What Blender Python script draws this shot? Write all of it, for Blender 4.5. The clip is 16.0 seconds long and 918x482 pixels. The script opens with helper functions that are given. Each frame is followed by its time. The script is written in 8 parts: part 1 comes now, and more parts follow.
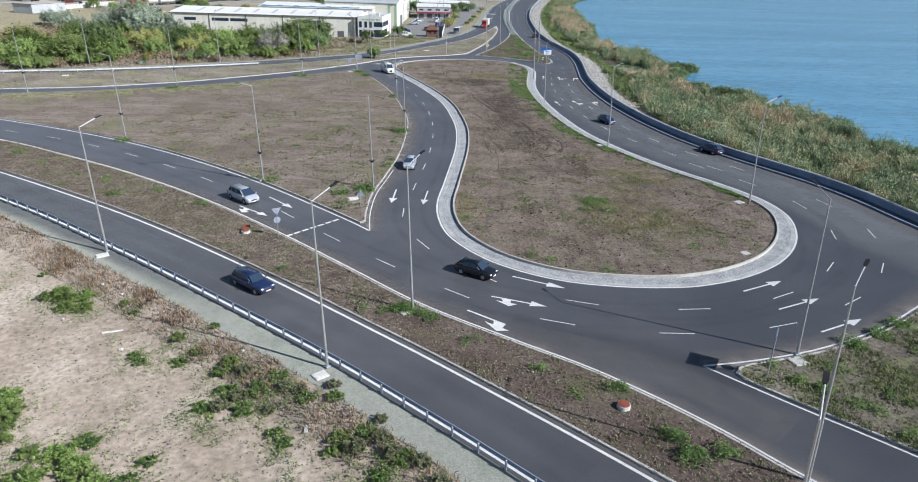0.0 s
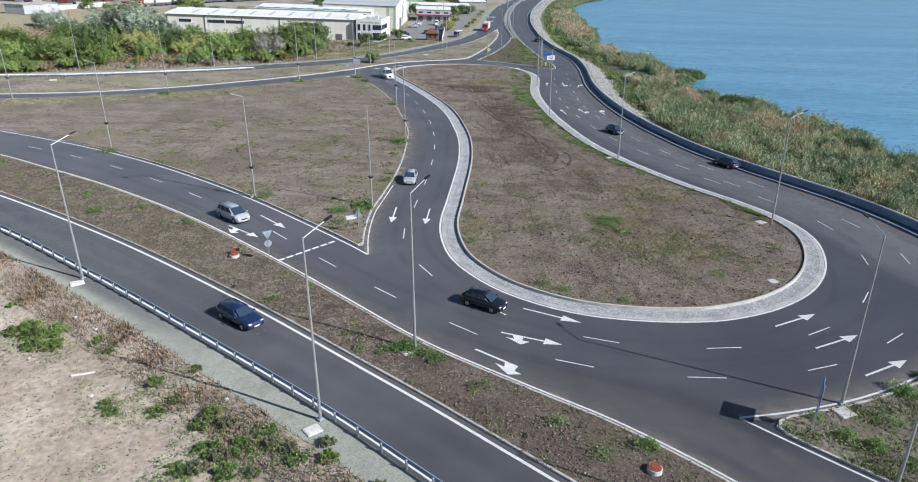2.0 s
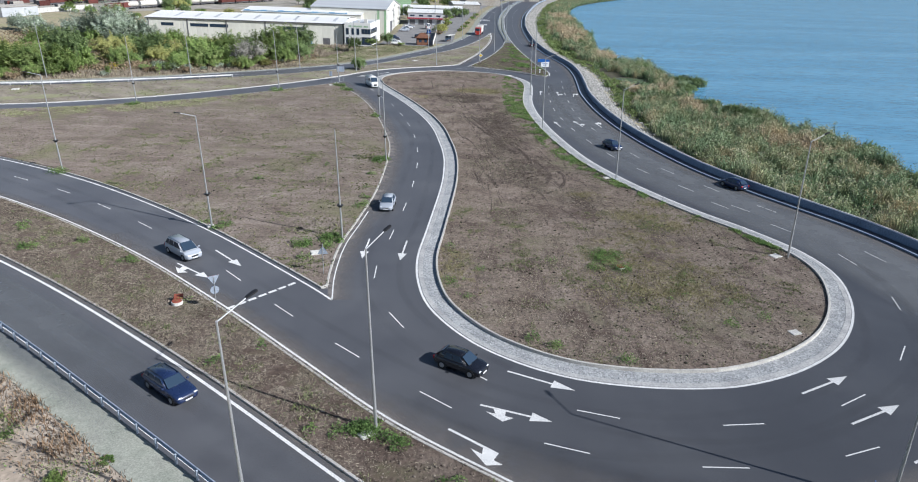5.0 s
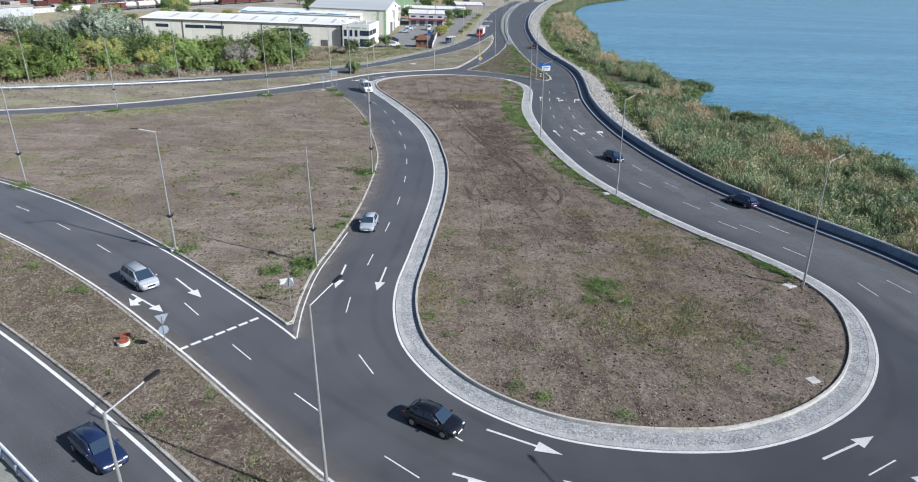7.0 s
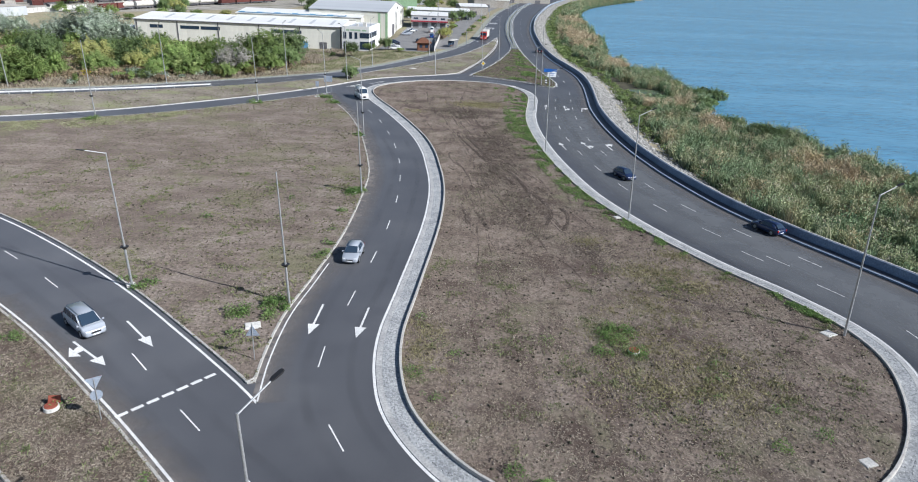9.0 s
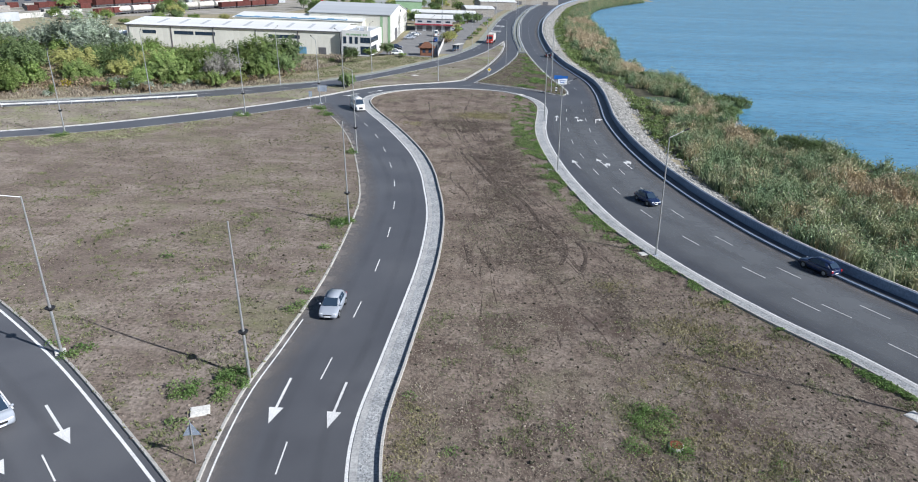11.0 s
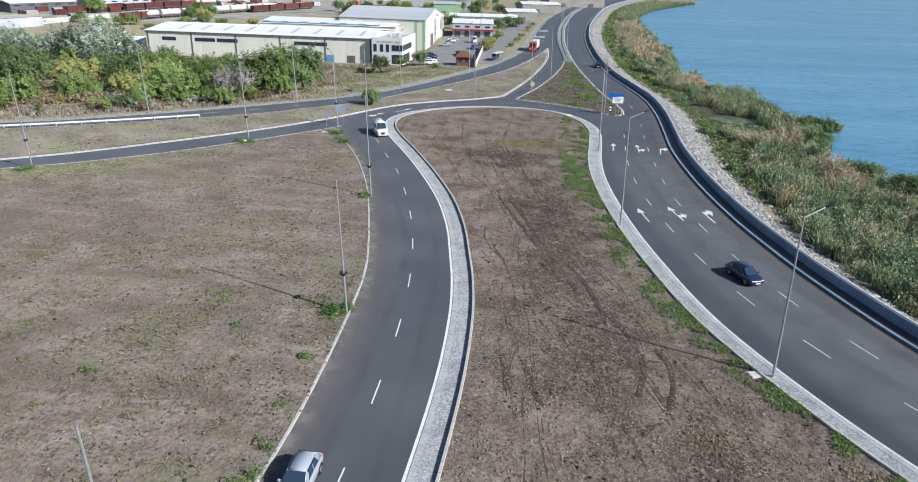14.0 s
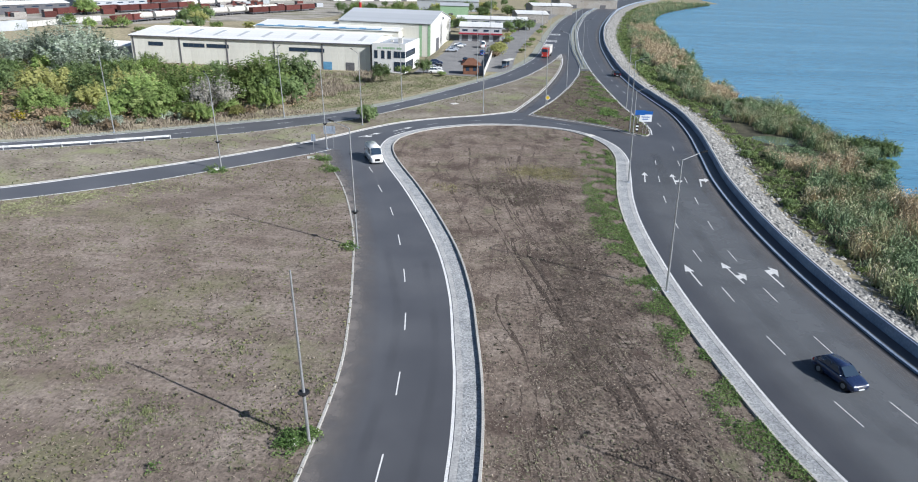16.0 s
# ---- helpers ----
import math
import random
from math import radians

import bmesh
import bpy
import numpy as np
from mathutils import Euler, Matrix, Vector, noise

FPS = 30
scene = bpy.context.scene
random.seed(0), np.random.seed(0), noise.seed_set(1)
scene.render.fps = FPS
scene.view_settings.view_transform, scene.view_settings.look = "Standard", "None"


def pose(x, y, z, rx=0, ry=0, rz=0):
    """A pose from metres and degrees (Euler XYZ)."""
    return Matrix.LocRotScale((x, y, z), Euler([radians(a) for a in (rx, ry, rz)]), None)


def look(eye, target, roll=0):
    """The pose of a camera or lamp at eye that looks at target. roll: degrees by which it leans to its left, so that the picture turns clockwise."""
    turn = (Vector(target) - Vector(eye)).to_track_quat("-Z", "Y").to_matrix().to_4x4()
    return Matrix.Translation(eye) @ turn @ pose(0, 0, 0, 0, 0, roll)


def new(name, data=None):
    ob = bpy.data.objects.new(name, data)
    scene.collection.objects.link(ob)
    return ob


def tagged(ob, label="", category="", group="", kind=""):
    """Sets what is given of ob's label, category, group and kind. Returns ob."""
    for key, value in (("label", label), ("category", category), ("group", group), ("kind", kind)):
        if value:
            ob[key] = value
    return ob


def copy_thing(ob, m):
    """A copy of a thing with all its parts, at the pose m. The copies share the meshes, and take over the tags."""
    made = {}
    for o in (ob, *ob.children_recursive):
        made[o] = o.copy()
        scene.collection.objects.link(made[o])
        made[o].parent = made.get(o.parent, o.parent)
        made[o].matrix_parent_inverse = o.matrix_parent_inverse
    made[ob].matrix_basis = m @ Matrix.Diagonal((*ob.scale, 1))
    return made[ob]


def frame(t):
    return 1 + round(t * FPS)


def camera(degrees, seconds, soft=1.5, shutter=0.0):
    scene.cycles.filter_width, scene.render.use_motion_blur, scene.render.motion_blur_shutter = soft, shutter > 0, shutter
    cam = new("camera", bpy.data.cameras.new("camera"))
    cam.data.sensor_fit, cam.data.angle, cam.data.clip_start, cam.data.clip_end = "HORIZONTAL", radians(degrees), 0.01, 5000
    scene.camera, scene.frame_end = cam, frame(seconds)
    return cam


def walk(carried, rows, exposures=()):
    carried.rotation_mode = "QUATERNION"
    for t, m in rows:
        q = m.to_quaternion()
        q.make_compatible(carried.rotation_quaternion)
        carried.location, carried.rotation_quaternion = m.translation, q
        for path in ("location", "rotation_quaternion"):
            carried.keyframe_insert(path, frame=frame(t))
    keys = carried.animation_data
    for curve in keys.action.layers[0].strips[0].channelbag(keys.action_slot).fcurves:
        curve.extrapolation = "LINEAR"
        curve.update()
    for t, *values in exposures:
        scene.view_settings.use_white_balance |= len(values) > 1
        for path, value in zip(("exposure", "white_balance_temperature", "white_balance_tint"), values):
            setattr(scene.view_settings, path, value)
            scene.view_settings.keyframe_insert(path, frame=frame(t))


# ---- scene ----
cam = camera(68.5, 16.0, soft=1.0)

PATH = [
    (0, (-2.424, -21.664, 28.549), (-2.431, -19.819, 27.778), 1.7),
    (0.5, (-2.921, -20.256, 28.6), (-2.926, -18.41, 27.829), 1.7),
    (1, (-3.257, -18.878, 28.686), (-3.26, -17.032, 27.916), 1.8),
    (1.5, (-3.375, -17.378, 28.716), (-3.376, -15.532, 27.947), 1.9),
    (2, (-3.324, -15.794, 28.738), (-3.324, -13.947, 27.971), 2.0),
    (2.5, (-3.272, -14.12, 28.741), (-3.269, -12.272, 27.975), 2.0),
    (3, (-3.06, -12.471, 28.857), (-3.055, -10.624, 28.09), 2.0),
    (3.5, (-2.747, -10.881, 28.907), (-2.739, -9.034, 28.141), 2.1),
    (4, (-2.416, -9.269, 28.95), (-2.405, -7.421, 28.185), 2.1),
    (6.5, (-0.089, -1.247, 29.113), (-0.083, 0.602, 28.351), 2.2),
    (7, (0.48, 0.652, 29.267), (0.474, 2.5, 28.502), 2.1),
    (7.5, (0.65, 2.683, 29.174), (0.642, 4.533, 28.412), 2.3),
    (8, (0.97, 4.916, 29.117), (0.957, 6.765, 28.354), 2.2),
    (8.5, (1.158, 7.161, 29.206), (1.145, 9.01, 28.443), 2.4),
    (11, (1.776, 21.691, 28.905), (1.735, 23.541, 28.145), 2.0),
    (11.5, (1.69, 24.984, 28.757), (1.648, 26.835, 28.0), 2.0),
    (12, (1.616, 28.514, 28.706), (1.569, 30.365, 27.95), 2.0),
    (12.5, (1.632, 32.401, 28.754), (1.539, 34.248, 27.994), 1.9),
    (13, (1.579, 36.117, 28.779), (1.457, 37.963, 28.019), 1.9),
    (13.5, (1.375, 40.02, 28.919), (1.235, 41.864, 28.157), 1.8),
    (14, (1.104, 44.065, 28.885), (0.953, 45.909, 28.124), 1.7),
    (14.5, (0.853, 48.145, 28.943), (0.692, 49.988, 28.182), 1.7),
    (15, (0.515, 52.465, 29.047), (0.349, 54.306, 28.284), 1.6),
    (15.5, (-0.082, 57.024, 28.903), (-0.248, 58.865, 28.141), 1.8),
    (16, (-0.427, 61.571, 28.929), (-0.598, 63.413, 28.167), 1.7),
]
walk(cam, [(t, look(eye, target, roll)) for t, eye, target, roll in PATH], exposures=[(0, 0.4, 5900, 10), (16, 0.4, 5900, 10)])

# ---- light ----
SUN_AZ, SUN_EL = radians(114), radians(34.5)
world = bpy.data.worlds.new("world")
scene.world = world
world.use_nodes = True
sky = world.node_tree.nodes.new("ShaderNodeTexSky")
sky.sky_type, sky.sun_disc = "NISHITA", False
sky.sun_elevation, sky.sun_rotation = SUN_EL, SUN_AZ
sky.air_density, sky.dust_density, sky.ozone_density = 1.0, 0.8, 1.5
back = world.node_tree.nodes["Background"]
back.inputs["Strength"].default_value = 0.060
world.node_tree.links.new(sky.outputs[0], back.inputs[0])
sun_way = Vector((math.sin(SUN_AZ) * math.cos(SUN_EL), math.cos(SUN_AZ) * math.cos(SUN_EL), math.sin(SUN_EL)))
sun = new("sun", bpy.data.lights.new("sun", "SUN"))
sun.data.energy, sun.data.angle, sun.data.color = 5.0, radians(0.5), (1.0, 0.95, 0.88)
sun.matrix_world = look(sun_way * 100, (0, 0, 0))


# ---- materials ----
def material(name, cols, scale=1.0, fine=12.0, rough=0.85, bump=0.3, metal=0.0, island=0.0, thing=0.0, spec=0.3, dist=0.02, speck=0.0, grain=0.28):
    """Colours mixed by noise at two sizes (metres), with grain relief; island and thing: shade that differs from piece to piece."""
    m = bpy.data.materials.new(name)
    m.use_nodes = True
    n, l = m.node_tree.nodes, m.node_tree.links
    b = n["Principled BSDF"]
    b.inputs["Roughness"].default_value, b.inputs["Metallic"].default_value = rough, metal
    b.inputs["Specular IOR Level"].default_value = spec
    if rough > 0.58 and metal == 0 and island == 0:
        b.inputs["Diffuse Roughness"].default_value = 0.35
    co = n.new("ShaderNodeTexCoord")
    big, small = n.new("ShaderNodeTexNoise"), n.new("ShaderNodeTexNoise")
    big.inputs["Scale"].default_value, big.inputs["Detail"].default_value = 1.0 / scale, 5
    small.inputs["Scale"].default_value, small.inputs["Detail"].default_value = fine, 4
    for t in (big, small):
        l.new(co.outputs["Object"], t.inputs["Vector"])
    ramp = n.new("ShaderNodeValToRGB")
    while len(ramp.color_ramp.elements) < len(cols):
        ramp.color_ramp.elements.new(0.5)
    for i, (e, c) in enumerate(zip(ramp.color_ramp.elements, cols)):
        e.position = 0.3 + 0.4 * i / max(1, len(cols) - 1)
        e.color = (*c, 1)
    l.new(big.outputs["Fac"], ramp.inputs[0])
    hsv = n.new("ShaderNodeHueSaturation")
    l.new(ramp.outputs[0], hsv.inputs["Color"])
    val = n.new("ShaderNodeMapRange")
    val.inputs["From Min"].default_value, val.inputs["From Max"].default_value = 0.25, 0.75
    val.inputs["To Min"].default_value, val.inputs["To Max"].default_value = 1 - grain - speck, 1 + grain + speck
    l.new(small.outputs["Fac"], val.inputs["Value"])
    last = val.outputs[0]
    for amount, kind, out in ((island, "ShaderNodeNewGeometry", "Random Per Island"), (thing, "ShaderNodeObjectInfo", "Random")):
        if amount:
            r, mr, mul = n.new(kind), n.new("ShaderNodeMapRange"), n.new("ShaderNodeMath")
            mr.inputs["To Min"].default_value, mr.inputs["To Max"].default_value = 1 - amount, 1 + amount
            mul.operation = "MULTIPLY"
            l.new(r.outputs[out], mr.inputs["Value"])
            l.new(mr.outputs[0], mul.inputs[0])
            l.new(last, mul.inputs[1])
            last = mul.outputs[0]
    l.new(last, hsv.inputs["Value"])
    l.new(hsv.outputs[0], b.inputs["Base Color"])
    if bump:
        bp = n.new("ShaderNodeBump")
        bp.inputs["Strength"].default_value, bp.inputs["Distance"].default_value = bump, dist
        l.new(small.outputs["Fac"], bp.inputs["Height"])
        l.new(bp.outputs[0], b.inputs["Normal"])
    return m


def zoned(m, col, scale, low, high, seed=0.0, stretch=(1, 1, 1), turn=0.0):
    """Lays a second colour over a material where a slow noise is high."""
    n, l = m.node_tree.nodes, m.node_tree.links
    b = n["Principled BSDF"]
    src = b.inputs["Base Color"].links[0].from_socket
    co, t, mr, mx = n.new("ShaderNodeTexCoord"), n.new("ShaderNodeTexNoise"), n.new("ShaderNodeMapRange"), n.new("ShaderNodeMix")
    mp = n.new("ShaderNodeMapping")
    mp.inputs["Location"].default_value = (seed, seed * 1.7, 0)
    mp.inputs["Scale"].default_value = stretch
    mp.inputs["Rotation"].default_value = (0, 0, radians(turn))
    l.new(co.outputs["Object"], mp.inputs["Vector"])
    l.new(mp.outputs[0], t.inputs["Vector"])
    t.inputs["Scale"].default_value, t.inputs["Detail"].default_value = 1.0 / scale, 7
    t.inputs["Roughness"].default_value = 0.65
    l.new(t.outputs["Fac"], mr.inputs["Value"])
    mr.inputs["From Min"].default_value, mr.inputs["From Max"].default_value = low, high
    mx.data_type = "RGBA"
    l.new(mr.outputs[0], mx.inputs[0])
    l.new(src, mx.inputs[6])
    mx.inputs[7].default_value = (*col, 1)
    l.new(mx.outputs[2], b.inputs["Base Color"])
    return m


ASPHALT = material("asphalt", [(0.061, 0.063, 0.071), (0.074, 0.076, 0.084), (0.088, 0.090, 0.097)], 9.0, 14.0, 0.50, 0.25, dist=0.01, spec=0.65)
ASPHALT.node_tree.nodes["Principled BSDF"].inputs["Diffuse Roughness"].default_value = 0.9
zoned(ASPHALT, (0.060, 0.061, 0.069), 5.0, 0.5, 0.75, 3.0)
EARTH = material("bare_earth", [(0.074, 0.053, 0.043), (0.106, 0.080, 0.065), (0.142, 0.113, 0.093)], 4.0, 3.4, 0.95, 0.8, dist=0.12, speck=0.16)
zoned(EARTH, (0.115, 0.118, 0.058), 9.0, 0.52, 0.74, 5.0)
zoned(EARTH, (0.21, 0.19, 0.145), 14.0, 0.58, 0.8, 21.0)
FIELD = material("mown_field_earth", [(0.130, 0.102, 0.084), (0.180, 0.147, 0.123), (0.233, 0.197, 0.168)], 5.0, 3.4, 0.95, 0.9, dist=0.14, speck=0.2)
zoned(FIELD, (0.275, 0.228, 0.197), 3.0, 0.5, 0.72, 14.0, (0.16, 1.0, 1.0), -52)
zoned(FIELD, (0.125, 0.095, 0.079), 2.6, 0.54, 0.74, 34.0, (0.14, 1.0, 1.0), -52)
zoned(FIELD, (0.13, 0.102, 0.086), 20.0, 0.52, 0.66, 44.0)
zoned(FIELD, (0.15, 0.15, 0.078), 13.0, 0.54, 0.72, 9.0)
zoned(FIELD, (0.145, 0.138, 0.080), 1.3, 0.56, 0.70, 71.0)
zoned(FIELD, (0.088, 0.068, 0.056), 0.8, 0.56, 0.68, 77.0)
ISLAND_EARTH = material("ploughed_island_earth", [(0.128, 0.098, 0.079), (0.184, 0.146, 0.119), (0.244, 0.201, 0.168)], 3.5, 3.6, 0.95, 0.9, dist=0.14, speck=0.2)
zoned(ISLAND_EARTH, (0.13, 0.13, 0.07), 8.0, 0.55, 0.74, 31.0)
zoned(ISLAND_EARTH, (0.080, 0.057, 0.048), 1.6, 0.54, 0.70, 11.0, (1.0, 0.12, 1.0), 14)
zoned(ISLAND_EARTH, (0.084, 0.061, 0.050), 6.5, 0.52, 0.64, 27.0)
zoned(ISLAND_EARTH, (0.27, 0.225, 0.18), 5.0, 0.57, 0.72, 17.0)
zoned(ISLAND_EARTH, (0.075, 0.055, 0.046), 0.7, 0.55, 0.67, 53.0)
EAST_EARTH = material("pale_dusty_verge_earth", [(0.115, 0.095, 0.074), (0.165, 0.142, 0.112), (0.225, 0.20, 0.16)], 4.0, 3.0, 0.95, 0.8, dist=0.1, speck=0.15)
zoned(EAST_EARTH, (0.17, 0.18, 0.085), 3.0, 0.50, 0.66, 15.0)
BETWEEN_EARTH = material("greenish_verge_earth", [(0.145, 0.123, 0.098), (0.200, 0.174, 0.140), (0.262, 0.233, 0.190)], 6.0, 2.4, 0.95, 0.8, dist=0.1, speck=0.15)
zoned(BETWEEN_EARTH, (0.125, 0.098, 0.080), 16.0, 0.54, 0.70, 7.0)
zoned(BETWEEN_EARTH, (0.225, 0.235, 0.125), 9.0, 0.50, 0.66, 19.0)
WASTE = material("sandy_waste_ground", [(0.28, 0.228, 0.178), (0.355, 0.298, 0.240), (0.425, 0.368, 0.305)], 5.0, 2.5, 0.95, 0.6, dist=0.06, speck=0.05)
zoned(WASTE, (0.24, 0.20, 0.15), 3.0, 0.55, 0.75, 2.0)
GROUND = material("open_ground", [(0.19, 0.17, 0.11), (0.28, 0.245, 0.165), (0.23, 0.22, 0.125)], 14.0, 1.0, 0.95, 0.6, dist=0.15, speck=0.1)
YARD = material("gravel_yard", [(0.28, 0.26, 0.24), (0.38, 0.36, 0.33), (0.33, 0.30, 0.26)], 12.0, 1.2, 0.95, 0.4, dist=0.08)
SHOULDER = material("greenish_gravel_shoulder", [(0.22, 0.235, 0.20), (0.28, 0.29, 0.25), (0.25, 0.255, 0.225)], 2.0, 9.0, 0.95, 0.4, dist=0.03)
KERB = material("kerb_concrete", [(0.33, 0.315, 0.295), (0.43, 0.415, 0.385), (0.50, 0.485, 0.45)], 2.0, 9.0, 0.85, 0.3, dist=0.01, island=0.1, thing=0.08)
APRON = material("rough_stone_apron", [(0.25, 0.26, 0.27), (0.32, 0.33, 0.335), (0.38, 0.385, 0.39)], 1.6, 6.0, 0.9, 0.9, dist=0.06, speck=0.2)
EDGING = material("smooth_grey_concrete", [(0.31, 0.31, 0.31), (0.38, 0.38, 0.375), (0.44, 0.435, 0.425)], 1.6, 6.0, 0.85, 0.3, dist=0.01)
PALE = material("pale_concrete", [(0.50, 0.49, 0.46), (0.60, 0.585, 0.55)], 1.5, 7.0, 0.8, 0.3, dist=0.01, thing=0.06)
PAINT = material("road_paint", [(0.55, 0.55, 0.545), (0.66, 0.66, 0.65)], 1.0, 9.0, 0.6, 0.1, dist=0.004, thing=0.05)
WALL = material("blue_grey_parapet", [(0.17, 0.22, 0.30), (0.21, 0.265, 0.35), (0.25, 0.305, 0.385)], 3.0, 5.0, 0.85, 0.3, dist=0.01)
STEEL = material("galvanised_steel", [(0.29, 0.34, 0.42), (0.38, 0.43, 0.51)], 1.0, 15.0, 0.5, 0.05, metal=0.35, dist=0.003)
POLE = material("galvanised_pole", [(0.38, 0.39, 0.40), (0.47, 0.48, 0.49)], 1.0, 15.0, 0.5, 0.05, metal=0.6, dist=0.003)
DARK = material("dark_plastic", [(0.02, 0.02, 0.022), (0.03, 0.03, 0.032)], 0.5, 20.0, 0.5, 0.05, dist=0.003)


# ---- shape helpers ----
def mesh(name, verts, faces, mat, smooth=False):
    me = bpy.data.meshes.new(name)
    me.from_pydata([tuple(map(float, v)) for v in verts], [], [tuple(map(int, f)) for f in faces])
    for m in (mat if isinstance(mat, (list, tuple)) else [mat]):
        me.materials.append(m)
    if smooth:
        me.polygons.foreach_set("use_smooth", [True] * len(me.polygons))
    me.update()
    return me


def part(name, data, mat, parent=None, label="", m=None, smooth=False):
    """One mesh object from a bmesh, a (verts, faces) pair or a mesh, under a thing or a part."""
    if isinstance(data, bmesh.types.BMesh):
        me = bpy.data.meshes.new(name)
        data.to_mesh(me)
        data.free()
        me.materials.append(mat)
        if smooth:
            me.polygons.foreach_set("use_smooth", [True] * len(me.polygons))
    elif isinstance(data, tuple):
        me = mesh(name, *data, mat, smooth)
    else:
        me = data
    ob = new(name, me)
    ob.parent = parent
    if m is not None:
        ob.matrix_basis = m
    if label:
        ob["label"] = label
    return ob


def empty(name, x, y, z=0.0, turn=0.0):
    ob = new(name)
    ob.matrix_basis = pose(x, y, z, 0, 0, turn)
    return ob


def box(bm, x0, x1, y0, y1, z0, z1, bevel=0.0, m=None):
    """A box, with rounded edges if wanted, added to a bmesh."""
    g = bmesh.ops.create_cube(bm, size=1.0, matrix=Matrix.LocRotScale(((x0 + x1) / 2, (y0 + y1) / 2, (z0 + z1) / 2), None, (x1 - x0, y1 - y0, z1 - z0)))
    vs = g["verts"]
    if bevel:
        es = list({e for v in vs for e in v.link_edges})
        r = bmesh.ops.bevel(bm, geom=es, offset=bevel, segments=1, affect="EDGES", clamp_overlap=True)
        vs = list({v for f in r["faces"] for v in f.verts} | {v for v in vs if v.is_valid})
    if m is not None:
        bmesh.ops.transform(bm, matrix=m, verts=vs)
    return bm


def tube(bm, a, b, r0, r1=None, seg=10):
    """A tapered round bar from a to b."""
    a, b = Vector(a), Vector(b)
    r1 = r0 if r1 is None else r1
    q = (b - a).to_track_quat("Z", "Y").to_matrix().to_4x4()
    bmesh.ops.create_cone(bm, cap_ends=True, segments=seg, radius1=r0, radius2=r1, depth=(b - a).length, matrix=Matrix.Translation((a + b) / 2) @ q)
    return bm


def shape(bm, outline, z0, z1, m=None):
    """A flat outline (x, y) raised from z0 to z1."""
    vs = [bm.verts.new((x, y, z0)) for x, y in outline]
    top = [bm.verts.new((x, y, z1)) for x, y in outline]
    n = len(vs)
    bm.faces.new(vs[::-1])
    bm.faces.new(top)
    for i in range(n):
        bm.faces.new((vs[i], vs[(i + 1) % n], top[(i + 1) % n], top[i]))
    if m is not None:
        bmesh.ops.transform(bm, matrix=m, verts=vs + top)
    return bm


def spline(pts, step=1.5, closed=False):
    """A smooth line through the points, in even steps."""
    p = np.array(pts, float)
    p = np.vstack([p[-1], p, p[0], p[1]]) if closed else np.vstack([2 * p[0] - p[1], p, 2 * p[-1] - p[-2]])
    out = []
    for i in range(1, len(p) - 2):
        t = np.linspace(0, 1, 24, endpoint=False)[:, None]
        a, b, c, d = p[i - 1], p[i], p[i + 1], p[i + 2]
        out.append(0.5 * (2 * b + (c - a) * t + (2 * a - 5 * b + 4 * c - d) * t**2 + (3 * b - a - 3 * c + d) * t**3))
    out = np.vstack(out + [p[-2:-1]])
    return even(out, step, closed)


def even(line, step, closed=False):
    s = np.r_[0, np.cumsum(np.hypot(*np.diff(line, axis=0).T))]
    n = max(2, int(round(s[-1] / step)))
    u = np.linspace(0, s[-1], n + 1)
    u = u[:-1] if closed else u
    return np.stack([np.interp(u, s, line[:, 0]), np.interp(u, s, line[:, 1])], 1)


def normals(line, closed=False):
    d = np.roll(line, -1, 0) - np.roll(line, 1, 0) if closed else np.gradient(line, axis=0)
    d /= np.hypot(*d.T)[:, None] + 1e-9
    return np.stack([-d[:, 1], d[:, 0]], 1)


def offset(line, d, closed=False):
    """The line moved by d to its left."""
    return line + normals(line, closed) * np.reshape(d, (-1, 1))


def cut(line, a, b):
    """The line without its first a and last b metres."""
    s = np.r_[0, np.cumsum(np.hypot(*np.diff(line, axis=0).T))]
    u = np.linspace(a, s[-1] - b, max(3, int((s[-1] - a - b) / 1.5)))
    return np.stack([np.interp(u, s, line[:, 0]), np.interp(u, s, line[:, 1])], 1)


def corner(a, b, n=8):
    """A round corner from the end of line a to the start of line b."""
    p, q, u, v = a[-1], b[0], a[-1] - a[-2], b[0] - b[1]
    den = u[0] * v[1] - u[1] * v[0]
    k = ((q - p)[0] * v[1] - (q - p)[1] * v[0]) / den
    c = p + k * u
    t = np.linspace(0, 1, n + 2)[1:-1, None]
    return (1 - t) ** 2 * p + 2 * t * (1 - t) * c + t**2 * q


def sweep(line, prof, closed=False, z=None, loop=False):
    """A profile of (offset to the left, height) drawn along a line."""
    nn, k = normals(line, closed), len(prof)
    z = np.zeros(len(line)) if z is None else z
    vs = [(p[0] + q[0] * o, p[1] + q[1] * o, h + zz) for p, q, zz in zip(line, nn, z) for o, h in prof]
    n = len(line)
    fs = []
    for i in range(n if closed else n - 1):
        j = (i + 1) % n
        for a in range(k if loop else k - 1):
            b = (a + 1) % k
            fs.append((i * k + a, i * k + b, j * k + b, j * k + a))
    return vs, fs


